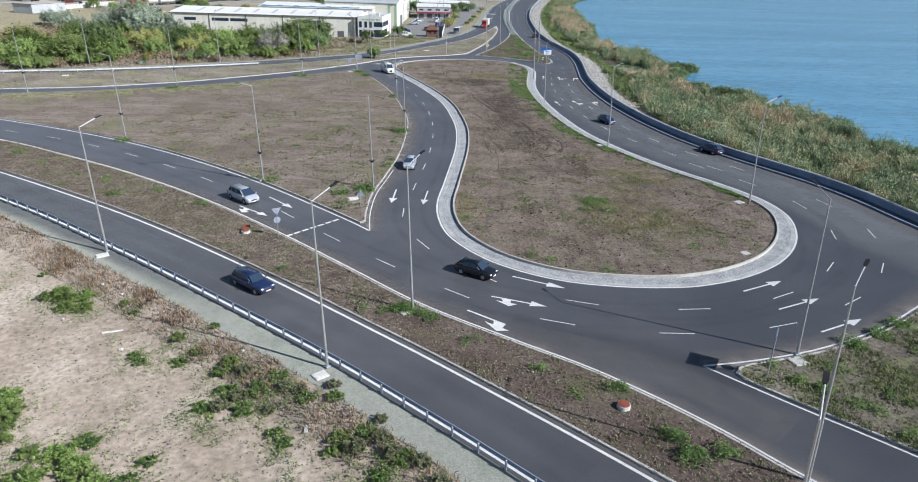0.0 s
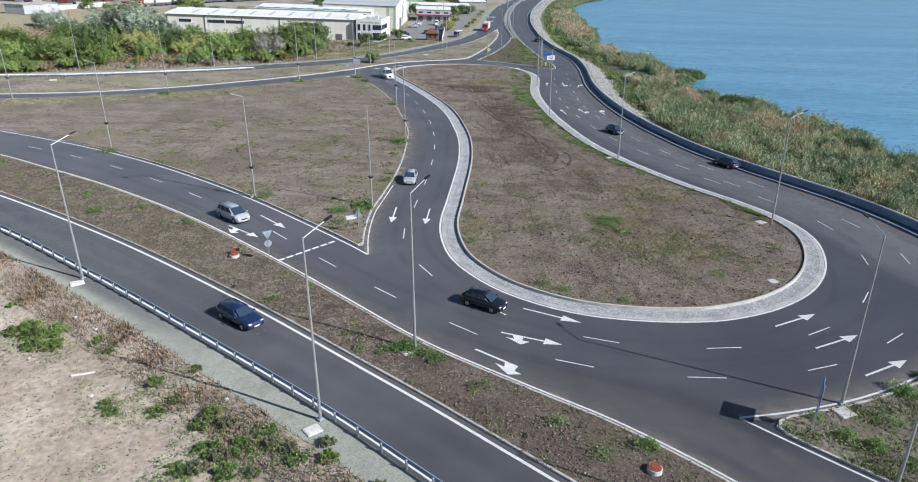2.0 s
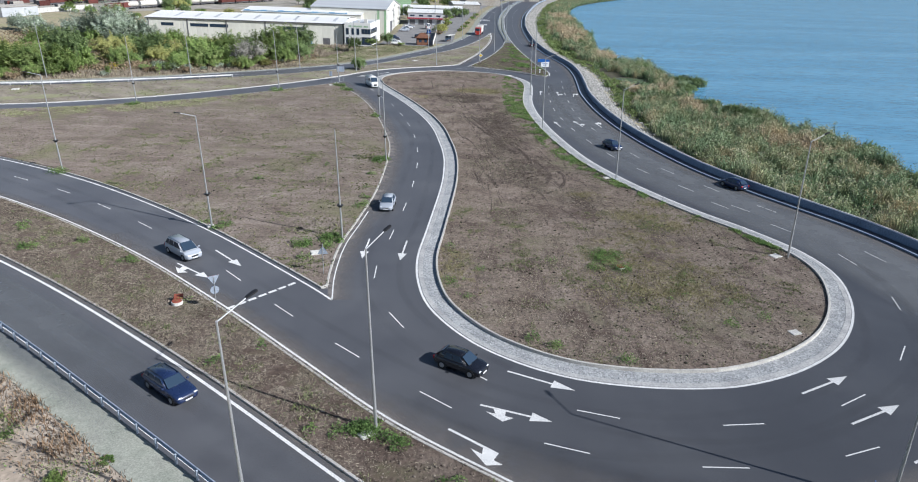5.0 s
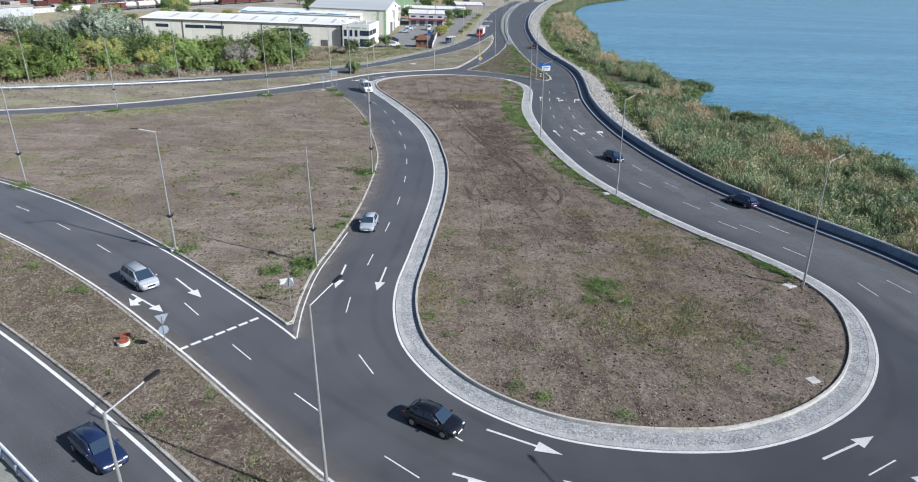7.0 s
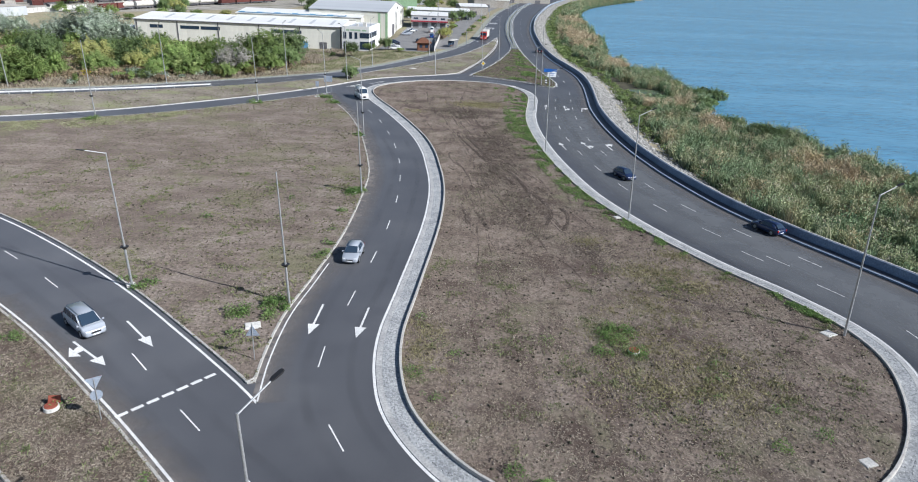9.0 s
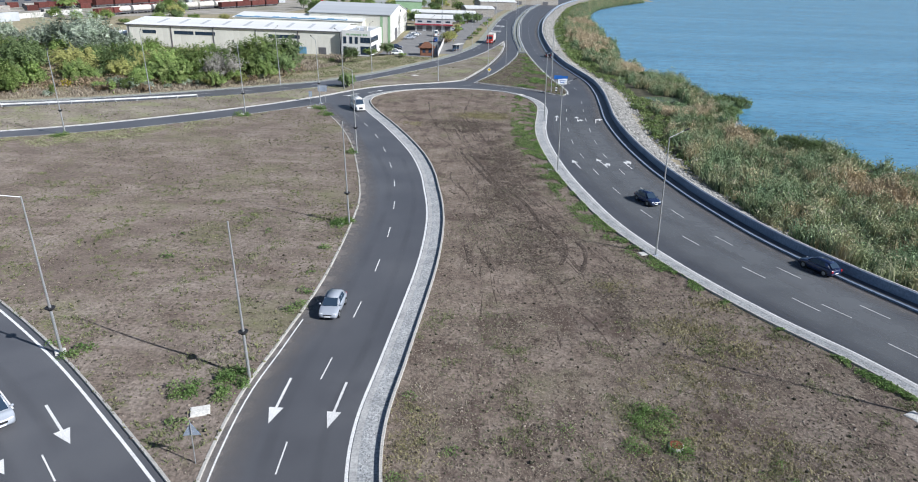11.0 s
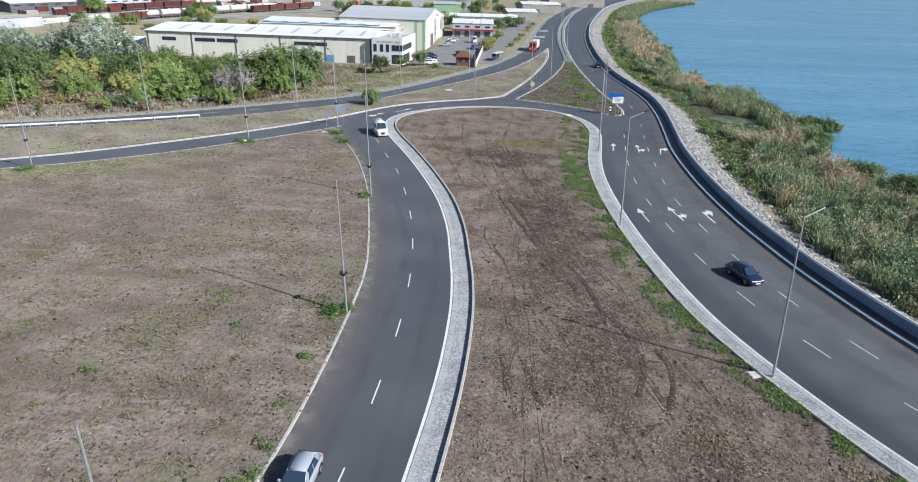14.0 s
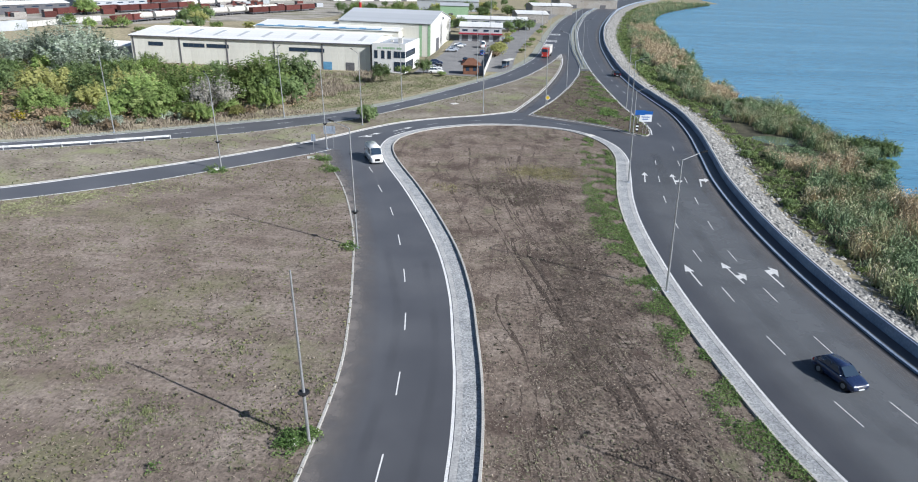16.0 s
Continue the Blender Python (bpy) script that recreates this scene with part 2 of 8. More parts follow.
def inside(pts, poly):
    x, y = pts[:, 0], pts[:, 1]
    c = np.zeros(len(pts), bool)
    for (x0, y0), (x1, y1) in zip(poly, np.roll(poly, -1, 0)):
        k = (y0 > y) != (y1 > y)
        if k.any():
            c[k] ^= x[k] < (x1 - x0) * (y[k] - y0) / (y1 - y0) + x0
    return c


def away(pts, line, chunk=4000):
    """The distance of points from a line, and which side of it they are on (left is over 0)."""
    a, b = line[:-1], line[1:]
    d = b - a
    out = np.empty(len(pts))
    for i in range(0, len(pts), chunk):
        p = pts[i : i + chunk, None]
        t = np.clip(((p - a) * d).sum(-1) / ((d * d).sum(-1) + 1e-12), 0, 1)
        off = p - (a + t[..., None] * d)
        r = np.hypot(off[..., 0], off[..., 1])
        k = r.argmin(1)
        o, dd = off[np.arange(len(k)), k], d[k]
        out[i : i + chunk] = r[np.arange(len(k)), k] * np.sign(dd[:, 0] * o[:, 1] - dd[:, 1] * o[:, 0])
    return out


def uneven(p, poly, z, relief, rim=1.5):
    """Heights of an uneven sheet that is level along its outline."""
    if not relief:
        return np.full(len(p), float(z))
    ring = poly[::4] if len(p) > 5000 else poly
    edge = np.minimum(1, np.abs(away(p, np.vstack([ring, ring[:1]]))) / rim)
    return np.maximum(z + edge * relief * np.array([noise.noise((x * 0.23, y * 0.23, 3)) + 0.6 * noise.noise((x * 0.9, y * 0.9, 7)) for x, y in p]), 0.03)


def filled(poly, z, cell=None, relief=0.0, rise=None, rim=1.5):
    """A sheet that fills an outline, uneven by relief metres away from its rim."""
    from mathutils.geometry import delaunay_2d_cdt
    poly = np.asarray(poly)
    pts = poly
    if cell:
        lo, hi = poly.min(0), poly.max(0)
        g = np.stack(np.meshgrid(np.arange(lo[0], hi[0], cell), np.arange(lo[1], hi[1], cell)), -1).reshape(-1, 2)
        g = g + np.random.uniform(-0.35, 0.35, g.shape) * cell
        g = g[inside(g, poly)]
        g = g[np.abs(away(g, np.vstack([poly, poly[:1]]))) > 0.5 * cell]
        pts = np.vstack([poly, g])
    n = len(poly)
    vs, _, fs, *_ = delaunay_2d_cdt([Vector(p) for p in pts], [], [list(range(n))], 1, 1e-5)
    vs = np.array([tuple(v) for v in vs])
    zz = uneven(vs, poly, z, relief, rim)
    if rise is not None:
        zz += rise(vs)
    return [(x, y, h) for (x, y), h in zip(vs, zz)], [tuple(f) for f in fs]

# ---- the plan: lines on the ground ----
BYPASS_N = spline([(-150, 106), (-95, 82.5), (-65.6, 66), (-43, 52.3), (-24.9, 39.4), (-9.3, 26.8), (-1.6, 20.3), (9.3, 10.6), (30, -9), (62, -40)])
RAIL = spline([(-142, 95), (-90, 72.5), (-58, 54.6), (-38.5, 41.6), (-21.6, 29.2), (-12.1, 21.9), (-5.6, 16.4), (1.6, 10), (22, -9), (54, -42)])
APPROACH_S = spline([(-150, 112), (-110, 97), (-76.4, 82.8), (-63.6, 76.2), (-48.7, 67.6), (-34.6, 57.7), (-22.4, 47.3), (-13.2, 38.7), (-5.8, 31.8), (2.2, 26.1), (7.4, 22.6), (11.8, 18.9), (15.8, 14.9), (19.3, 10.8), (31, -2), (64, -36)])
APPROACH_N = spline([(-150, 112.6), (-120, 107), (-100, 101.5), (-84.7, 96), (-72.2, 91), (-61, 85.8), (-50.3, 79.8), (-39.5, 72.4), (-29.6, 64.6), (-21.2, 57), (-15.2, 51.3), (-12.8, 48.8)])
LINK_W = spline([(-12.8, 48.8), (-13.5, 54.3), (-13.7, 61.5), (-13, 68.8), (-12.1, 80), (-12.1, 93), (-12.6, 103.7), (-13.9, 111.7), (-15.9, 121), (-18.5, 131.6), (-21.9, 142.2), (-25.5, 151.3), (-28.6, 157.7), (-30.9, 163.6), (-32.2, 167)])
WEST_S = spline([(-31.9, 167.4), (-35.1, 163.4), (-44.2, 153.4), (-54.3, 143.2), (-66, 134.4), (-81, 126.5), (-100.3, 118.8), (-150, 100)])
WEST_N = spline([(-155, 106), (-102, 123.8), (-86, 129), (-70, 138.2), (-58.2, 148.2), (-46.7, 159.5), (-35.5, 173), (-28.4, 184.2), (-22.9, 190.8), (-16, 195.8), (-9.6, 199.5), (-2.6, 205)])
DROP = spline([(-3.6, 47.6), (-5.1, 52.8), (-5.6, 59.1), (-5.0, 67.7), (-3.9, 84), (-3.8, 95), (-4.3, 103), (-5.2, 110), (-6.5, 118.5), (-8.8, 128.1), (-12.3, 138.6), (-16.5, 149.5), (-21.2, 160.6), (-23.7, 168), (-24.4, 173.9), (-23.3, 179.3), (-19.2, 185.6), (-11.3, 191.2), (-2.2, 193.2), (6.5, 191.7), (12.1, 187.4), (15.6, 180.5), (16.8, 172), (16, 161.7), (14.9, 150.4), (14.7, 139), (15.7, 124), (17.6, 110.5), (20.2, 98.5), (24.8, 86.7), (29.8, 77.4), (34.3, 70.8), (37.6, 64.3), (38.4, 58.6), (37.1, 53), (34.5, 47.7), (30.8, 43.1), (26, 39.5), (21, 37.3), (16.9, 36.6), (12.3, 36.6), (7.7, 37.4), (3.5, 39.4), (-0.3, 42.6)], 1.0, True)[::-1]
EAST_N = spline([(62, 50), (52, 44.5), (46.5, 39.5), (40.3, 34.5), (33.9, 29.8), (27.1, 26.2), (21, 24.1), (16.6, 23.1)])
EAST_S = spline([(16.6, 23.1), (19.8, 20), (22.8, 17.2), (27.2, 13.2), (40, 1), (72, -30)])
SHORE_EDGE = spline([(70, 10), (61, 33), (55.8, 50), (53.6, 58), (51.9, 65.5), (49.3, 72.6), (45.3, 80), (41.3, 87.3), (37, 97), (33.6, 109), (31.9, 117.5), (30.4, 128), (29.4, 143), (29.5, 160), (30.8, 175), (32.2, 192), (32.4, 210), (30.3, 230), (28.3, 250), (27.4, 290), (30.6, 365), (41.5, 465), (67.5, 620), (105, 755), (170, 930)], 2.0)
INNER_W = spline([(23.6, 190), (23.9, 197.8), (21.3, 220), (19.0, 256.7), (18.2, 294), (19.2, 348), (25, 437), (42, 569), (81, 739), (145, 915)], 2.0)
FORK_N = spline([(0.3, 202.6), (7.1, 199.5), (15, 195.2), (20.4, 188.8)], 1.0)
FORK_W = spline([(0.3, 202.6), (6.7, 224.4), (12.3, 251.7), (15.4, 279), (15.4, 326), (17.4, 385), (23.5, 456), (38.5, 567), (70, 720)], 2.0)
SLIP_W = spline([(-2.6, 205), (0.7, 219.1), (4.5, 238), (8.6, 266), (10.6, 290), (11.0, 312)], 1.5)
OUTER_S = spline([(-155, 124), (-115.7, 142.5), (-98, 148.5), (-80, 157), (-66, 164.8), (-50.5, 175), (-41.6, 183.2), (-33.9, 190.5), (-26.3, 203.4), (-16.7, 220.4), (-7.9, 238), (-0.6, 257), (6.6, 287), (11.0, 312)], 1.5)
OUTER_N = spline([(-155, 131), (-120, 144.5), (-104.6, 151.5), (-84, 161), (-70.9, 169.6), (-60, 177.5), (-47.5, 187.5), (-38, 196.5), (-28.7, 209.6), (-20, 227.5), (-10.2, 250.7), (-4.3, 270.5), (1.6, 300), (5.2, 344), (10.4, 413.7), (20.1, 500), (40.7, 619), (69, 731), (135, 900)], 2.0)
SHORELINE = spline([(120, -20), (95, 40), (80, 80), (77.6, 108), (76.3, 124), (71.2, 144), (58, 160.6), (58.5, 166), (62.5, 174.5), (62, 181), (65, 185.5), (70.5, 188.5), (70, 194), (62.5, 204), (64.5, 228), (57, 240), (57, 257), (54, 272), (61, 320), (64.9, 378), (77, 504), (107, 620), (183, 786), (260, 950)], 3.0)


# ---- ground, lake and roads ----
def land_height(p):
    """Open ground: level inland, a bank down to the lake, and lower waste ground beyond the rail."""
    d = -away(p, SHORE_EDGE)
    s = -away(p, SHORELINE)
    z = np.full(len(p), -0.10)
    lake = d > 1.2
    bank = np.interp(d, [1.2, 2.0, 6.0], [-0.14, -0.20, -1.48])
    z[lake] = bank[lake]
    deep = lake & (s > -4)
    z[deep] = np.minimum(z[deep], -1.5 - 0.12 * (s[deep] + 4).clip(0, 34))
    o = away(p, OUTER_N)
    fall = np.clip((o - 14) / 20, 0, 1) * np.interp(p[:, 0], [-190, -160, -38, -31], [0, 1, 1, 0]) * np.interp(p[:, 1], [150, 180, 325, 345], [0, 1, 1, 0])
    z -= np.where(lake, 0, 3.0 * fall * fall * (3 - 2 * fall))
    w = -away(p, RAIL)
    low = (w > 0) & (d < 0)
    bumps = np.array([noise.noise((x * 0.13, y * 0.13, 1)) + 0.5 * noise.noise((x * 0.5, y * 0.5, 4)) for x, y in p])
    z[low] = np.interp(w[low], [0, 2.4, 6.5], [-0.10, -0.10, -1.15]) + 0.16 * bumps[low] * np.interp(w[low], [2, 5], [0, 1])
    return z


xs = np.r_[-3200, -1800, -900, -500, -300, np.arange(-200, 131, 2.5), 180, 300, 600, 1500, 3200]
ys = np.r_[-3200, -900, -300, -120, np.arange(-60, 300, 2.5), np.arange(300, 960, 12), 1100, 1500, 2200, 3400]
gx, gy = np.meshgrid(xs, ys)
flat = np.stack([gx.ravel(), gy.ravel()], 1)
gz = land_height(flat)
nx, ny = len(xs), len(ys)
tagged(part("ground", ([(a, b, c) for (a, b), c in zip(flat, gz)], [(j * nx + i, j * nx + i + 1, (j + 1) * nx + i + 1, (j + 1) * nx + i) for j in range(ny - 1) for i in range(nx - 1)]), GROUND, smooth=True),
       "dry open ground with patchy grass reaching the horizon", "ground", kind="structure")

WATER = bpy.data.materials.new("lake_water")
WATER.use_nodes = True
wn, wl = WATER.node_tree.nodes, WATER.node_tree.links
wb = wn["Principled BSDF"]
wb.inputs["Base Color"].default_value = (0.07, 0.25, 0.385, 1)
wtone, wtmap, wtramp = (wn.new("ShaderNode" + k) for k in ("TexNoise", "Mapping", "ValToRGB"))
wtmap.inputs["Scale"].default_value = (0.22, 1.5, 1)
wtmap.inputs["Rotation"].default_value = (0, 0, radians(-9))
wtone.inputs["Scale"].default_value, wtone.inputs["Detail"].default_value = 0.03, 6
wtone.inputs["Roughness"].default_value = 0.6
wl.new(wtmap.outputs[0], wtone.inputs["Vector"])
wl.new(wtone.outputs["Fac"], wtramp.inputs[0])
wtramp.color_ramp.elements.new(0.5)
for e_, (p_, c_) in zip(wtramp.color_ramp.elements, ((0.34, (0.095, 0.255, 0.395)), (0.5, (0.115, 0.29, 0.440)), (0.66, (0.145, 0.335, 0.49)))):
    e_.position, e_.color = p_, (*c_, 1)
# light and dark of the ripples put into the water colour by fine noise
wfine, wfmap, wfrange, wfmul = (wn.new("ShaderNode" + k) for k in ("TexNoise", "Mapping", "MapRange", "HueSaturation"))
wfmap.inputs["Scale"].default_value = (0.5, 1.6, 1)
wfmap.inputs["Rotation"].default_value = (0, 0, radians(-14))
wfine.inputs["Scale"].default_value, wfine.inputs["Detail"].default_value, wfine.inputs["Roughness"].default_value = 0.42, 6, 0.7
wl.new(wfmap.outputs[0], wfine.inputs["Vector"])
wl.new(wfine.outputs["Fac"], wfrange.inputs["Value"])
wfrange.inputs["From Min"].default_value, wfrange.inputs["From Max"].default_value = 0.3, 0.7
wfrange.inputs["To Min"].default_value, wfrange.inputs["To Max"].default_value = 0.80, 1.2
wl.new(wfrange.outputs[0], wfmul.inputs["Value"])
wl.new(wtramp.outputs[0], wfmul.inputs["Color"])
wl.new(wfmul.outputs[0], wb.inputs["Base Color"])
wb.inputs["Roughness"].default_value = 0.22
wb.inputs["Specular IOR Level"].default_value = 0.5
wco, wmap, w1, w2, wadd, wbump = (wn.new("ShaderNode" + k) for k in ("TexCoord", "Mapping", "TexNoise", "TexNoise", "Math", "Bump"))
wmap.inputs["Scale"].default_value = (1.0, 2.2, 1)
wmap.inputs["Rotation"].default_value = (0, 0, radians(12))
wl.new(wco.outputs["Object"], wmap.inputs["Vector"])
wl.new(wco.outputs["Object"], wtmap.inputs["Vector"])
wl.new(wco.outputs["Object"], wfmap.inputs["Vector"])
w1.inputs["Scale"].default_value, w2.inputs["Scale"].default_value = 0.55, 0.09
w1.inputs["Detail"].default_value = 5
wl.new(wmap.outputs[0], w1.inputs["Vector"])
wl.new(wmap.outputs[0], w2.inputs["Vector"])
wadd.operation = "MULTIPLY_ADD"
wl.new(w2.outputs["Fac"], wadd.inputs[0])
wadd.inputs[1].default_value = 1.6
wl.new(w1.outputs["Fac"], wadd.inputs[2])
wl.new(wadd.outputs[0], wbump.inputs["Height"])
wbump.inputs["Strength"].default_value, wbump.inputs["Distance"].default_value = 0.9, 0.28
wl.new(wbump.outputs[0], wb.inputs["Normal"])
wr, wrm = wn.new("ShaderNodeTexNoise"), wn.new("ShaderNodeMapRange")
wr.inputs["Scale"].default_value, wr.inputs["Detail"].default_value = 0.016, 4
wmap2 = wn.new("ShaderNodeMapping")
wmap2.inputs["Scale"].default_value = (0.35, 2.0, 1)
wl.new(wco.outputs["Object"], wmap2.inputs["Vector"])
wl.new(wmap2.outputs[0], wr.inputs["Vector"])
wl.new(wr.outputs["Fac"], wrm.inputs["Value"])
wrm.inputs["From Min"].default_value, wrm.inputs["From Max"].default_value = 0.35, 0.65
wrm.inputs["To Min"].default_value, wrm.inputs["To Max"].default_value = 0.55, 1.0
wl.new(wrm.outputs[0], wbump.inputs["Strength"])
tagged(part("water", ([(20, -3200, -1.62), (3200, -3200, -1.62), (3200, 3400, -1.62), (20, 3400, -1.62)], [(0, 1, 2, 3)]), WATER),
       "blue lake water with small wind ripples", "lake", kind="structure")

road_outline = np.vstack([offset(RAIL, 0.0), [(66, -50), (90, -30)], offset(SHORE_EDGE, -0.1), offset(OUTER_N[::-1], -0.15)])
tagged(part("road", filled(road_outline, 0.0), ASPHALT), "dark grey smooth asphalt of a road junction", "road", kind="structure")


def edge_line(line, width=0.22, name="edge_line"):
    return tagged(part(name, sweep(line, [(width / 2, 0.006), (-width / 2, 0.006)]), PAINT), "white painted road edge line", "road marking", kind="structure")


verge_kerbs = []


def verge(outline, mat, label, relief=0.10, cell=1.6, kerb=True, name="verge"):
    """Raised ground inside a kerb; the outline runs anticlockwise."""
    o = even(np.vstack([outline, outline[:1]]), 1.0, True)
    inner = offset(o, 0.22, True) if kerb else o
    ob = tagged(part(name, filled(inner, 0.11, cell, relief), mat, smooth=True), label, "ground", kind="structure")
    if kerb:
        verge_kerbs.append((o, tagged(part("kerb", sweep(o, [(0, -0.02), (0.02, 0.095), (0.20, 0.10), (0.23, 0.02)], True), KERB), "pale grey concrete kerb", "kerb", kind="structure")))
    return ob


# white line round the teardrop island, its stone apron and its kerb
tagged(part("edge_line", sweep(DROP, [(0.11, 0.006), (-0.11, 0.006)], True), PAINT), "white painted line round the island", "road marking", kind="structure")


# ---- dust, tyre marks and pale films on the asphalt ----
def film(name, col, seed, low=0.3, high=0.7):
    """A thin uneven film whose thickness fades across the strip."""
    m = bpy.data.materials.new(name)
    m.use_nodes = True
    n, l = m.node_tree.nodes, m.node_tree.links
    b = n["Principled BSDF"]
    b.inputs["Base Color"].default_value, b.inputs["Roughness"].default_value = (*col, 1), 0.95
    at, t, co, mul, mr = (n.new("ShaderNode" + k) for k in ("Attribute", "TexNoise", "TexCoord", "Math", "MapRange"))
    at.attribute_name = "fade"
    l.new(co.outputs["Object"], t.inputs["Vector"])
    t.inputs["Scale"].default_value, t.inputs["Detail"].default_value = 0.5 + 0.1 * seed, 6
    mr.inputs["From Min"].default_value, mr.inputs["From Max"].default_value = low, high
    l.new(t.outputs["Fac"], mr.inputs["Value"])
    mul.operation = "MULTIPLY"
    l.new(at.outputs["Fac"], mul.inputs[0])
    l.new(mr.outputs[0], mul.inputs[1])
    l.new(mul.outputs[0], b.inputs["Alpha"])
    return m


DUST, SMEAR, PALE_FILM = film("roadside_dust", (0.20, 0.182, 0.17), 1, 0.12, 0.62), film("tyre_smear", (0.03, 0.031, 0.036), -3), film("pale_asphalt_film", (0.150, 0.160, 0.172), -2, -0.3, 0.55)


def strip(line, prof, mat, label, z=0.003, closed=False, name="dust_strip", taper=0):
    """prof: offset to the left and thickness, 0 to 1; taper: points over which the ends thin out."""
    v, f = sweep(line, [(o, z) for o, _ in prof], closed)
    ob = part(name, (v, f), mat)
    a = ob.data.attributes.new("fade", "FLOAT", "POINT")
    a.data.foreach_set("value", [w * (min(1, i / taper, (len(line) - 1 - i) / taper) if taper else 1) for i in range(len(line)) for _, w in prof])
    return tagged(ob, label, "road surface", kind="structure")


for ln, s in ((LINK_W, -1), (APPROACH_S, 1), (EAST_N, -1), (SLIP_W, -1), (FORK_N, -1)):
    strip(ln, [(0.45 * -s, 0.9), (0.0, 0.8), (0.5 * s, 0.45), (1.5 * s, 0.0)] if s > 0 else [(2.2 * s, 0.0), (0.8 * s, 0.45), (0.0, 0.9), (0.45, 0.95)], DUST, "pale dust along the road edge")
strip(offset(SHORE_EDGE, 0.0), [(4.0, 0.0), (2.9, 0.25), (2.15, 0.6)], DUST, "pale dust along the parapet")
strip(BYPASS_N, [(0.5, 0.6), (0.0, 0.2), (-0.9, 0.0)], DUST, "pale dust along the road edge", 0.0025)
strip(spline([(-40, 62), (-20, 44.5), (-6, 32), (4, 26.5), (12, 23), (20, 15.5)]), [(2.4, 0), (1.3, 0.22), (-1.3, 0.22), (-2.4, 0)], DUST, "greyish worn dusty lane", 0.002)
# view-dependent brightening of the bypass asphalt, painted as a pale film
bypass = offset(BYPASS_N, -4.4)
bypass = bypass[(bypass[:, 0] > -115) & (bypass[:, 0] < -20)]
strip(bypass, [(3.8, 0.0), (2.6, 0.65), (-2.6, 0.65), (-3.8, 0.0)], PALE_FILM, "pale film on the bypass, its sheen put into the colour", 0.0012, taper=12)
# wide pale film along the lakeside road
lakeside = offset(SHORE_EDGE, 8.0)
lakeside = lakeside[(lakeside[:, 1] > 24) & (lakeside[:, 1] < 180)]
strip(lakeside, [(6.4, 0.0), (4.0, 0.55), (-3.0, 0.7), (-5.6, 0.45)], PALE_FILM, "pale film on the lakeside road", 0.0012, taper=14)
for pts, w in (([(-14.5, 128), (-10.3, 112), (-9.3, 95), (-10, 75), (-10.8, 62), (-10.2, 52), (-7.5, 45), (-2, 38.5), (5, 34.5), (14, 33), (24, 35.5), (32, 41.5), (36, 49), (37.6, 57), (36.5, 66), (31, 77), (25, 89)], 0.5),
               ([(-10, 126), (-6.4, 108), (-5.8, 90), (-6.4, 70), (-7.4, 60), (-6.5, 51), (-3, 44), (3, 38.5)], 0.45),
               ([(-70, 84.5), (-50, 72.5), (-30, 57), (-14, 41.5), (-2, 32), (8, 28.8), (18, 29.5), (28, 33.5), (36, 40), (41, 49), (42.5, 58), (41, 68), (36, 78)], 0.6),
               ([(-68, 86.8), (-48, 74.6), (-28, 59), (-12, 44), (0, 35), (10, 31), (20, 31), (30, 36), (37.5, 43), (41, 52)], 0.45),
               ([(-60, 60), (-38, 46), (-20, 33), (-6, 22), (6, 11)], 0.9), ([(-61, 57.5), (-39, 43.7), (-21, 30.7), (-7, 19.7), (5, 8.6)], 0.9),
               ([(21.8, 176), (20.9, 160), (21, 140), (22, 122), (24.5, 108), (29, 95), (35, 83)], 0.8), ([(26.6, 176), (26, 160), (26, 140), (27, 122), (29.4, 108), (34, 95), (40, 83)], 0.7),
               ([(19, 21.5), (13, 24.6), (6, 26.4), (-2, 30.4), (-10, 37)], 3.2), ([(20, 20.5), (14, 24.2), (8, 26.6), (2, 29)], 2.0)):
    strip(spline(pts, 1.2), [(w, 0.0), (w * 0.45, 0.10), (-w * 0.45, 0.10), (-w, 0.0)], SMEAR, "darker band worn by tyres", 0.0015, name="tyre_band")
tagged(part("apron_edging", sweep(DROP, [(0.14, -0.02), (0.16, 0.03), (0.62, 0.06), (0.63, 0.0)], True), EDGING), "grey concrete edging set flush round the island", "kerb", kind="structure")
tagged(part("apron", sweep(DROP, [(0.63, 0.045), (1.1, 0.06), (1.6, 0.07), (1.96, 0.075)], True), APRON), "rough grey stone apron round the island", "pavement", kind="structure")
kerbs = {}
kerbs["drop"] = tagged(part("kerb", sweep(DROP, [(1.93, 0.0), (1.95, 0.285), (2.15, 0.29), (2.17, 0.05)], True), KERB), "grey concrete kerb round the planted island", "kerb", kind="structure")
ISLAND = offset(DROP, 2.15, True)
tagged(part("island", filled(ISLAND, 0.16, 1.1, 0.10), ISLAND_EARTH, smooth=True),
       "bare brown earth of the teardrop island with sparse weeds", "ground", kind="structure")

# narrow strip between the bypass and the approach road
MEDIAN = np.vstack([offset(BYPASS_N, 0.5), offset(APPROACH_S, -0.35)[::-1]])
verge(MEDIAN, EARTH, "strip of bare brown earth between two roads", 0.12)
edge_line(offset(BYPASS_N, -0.05), 0.24)
edge_line(offset(APPROACH_S, 0.0), 0.18)

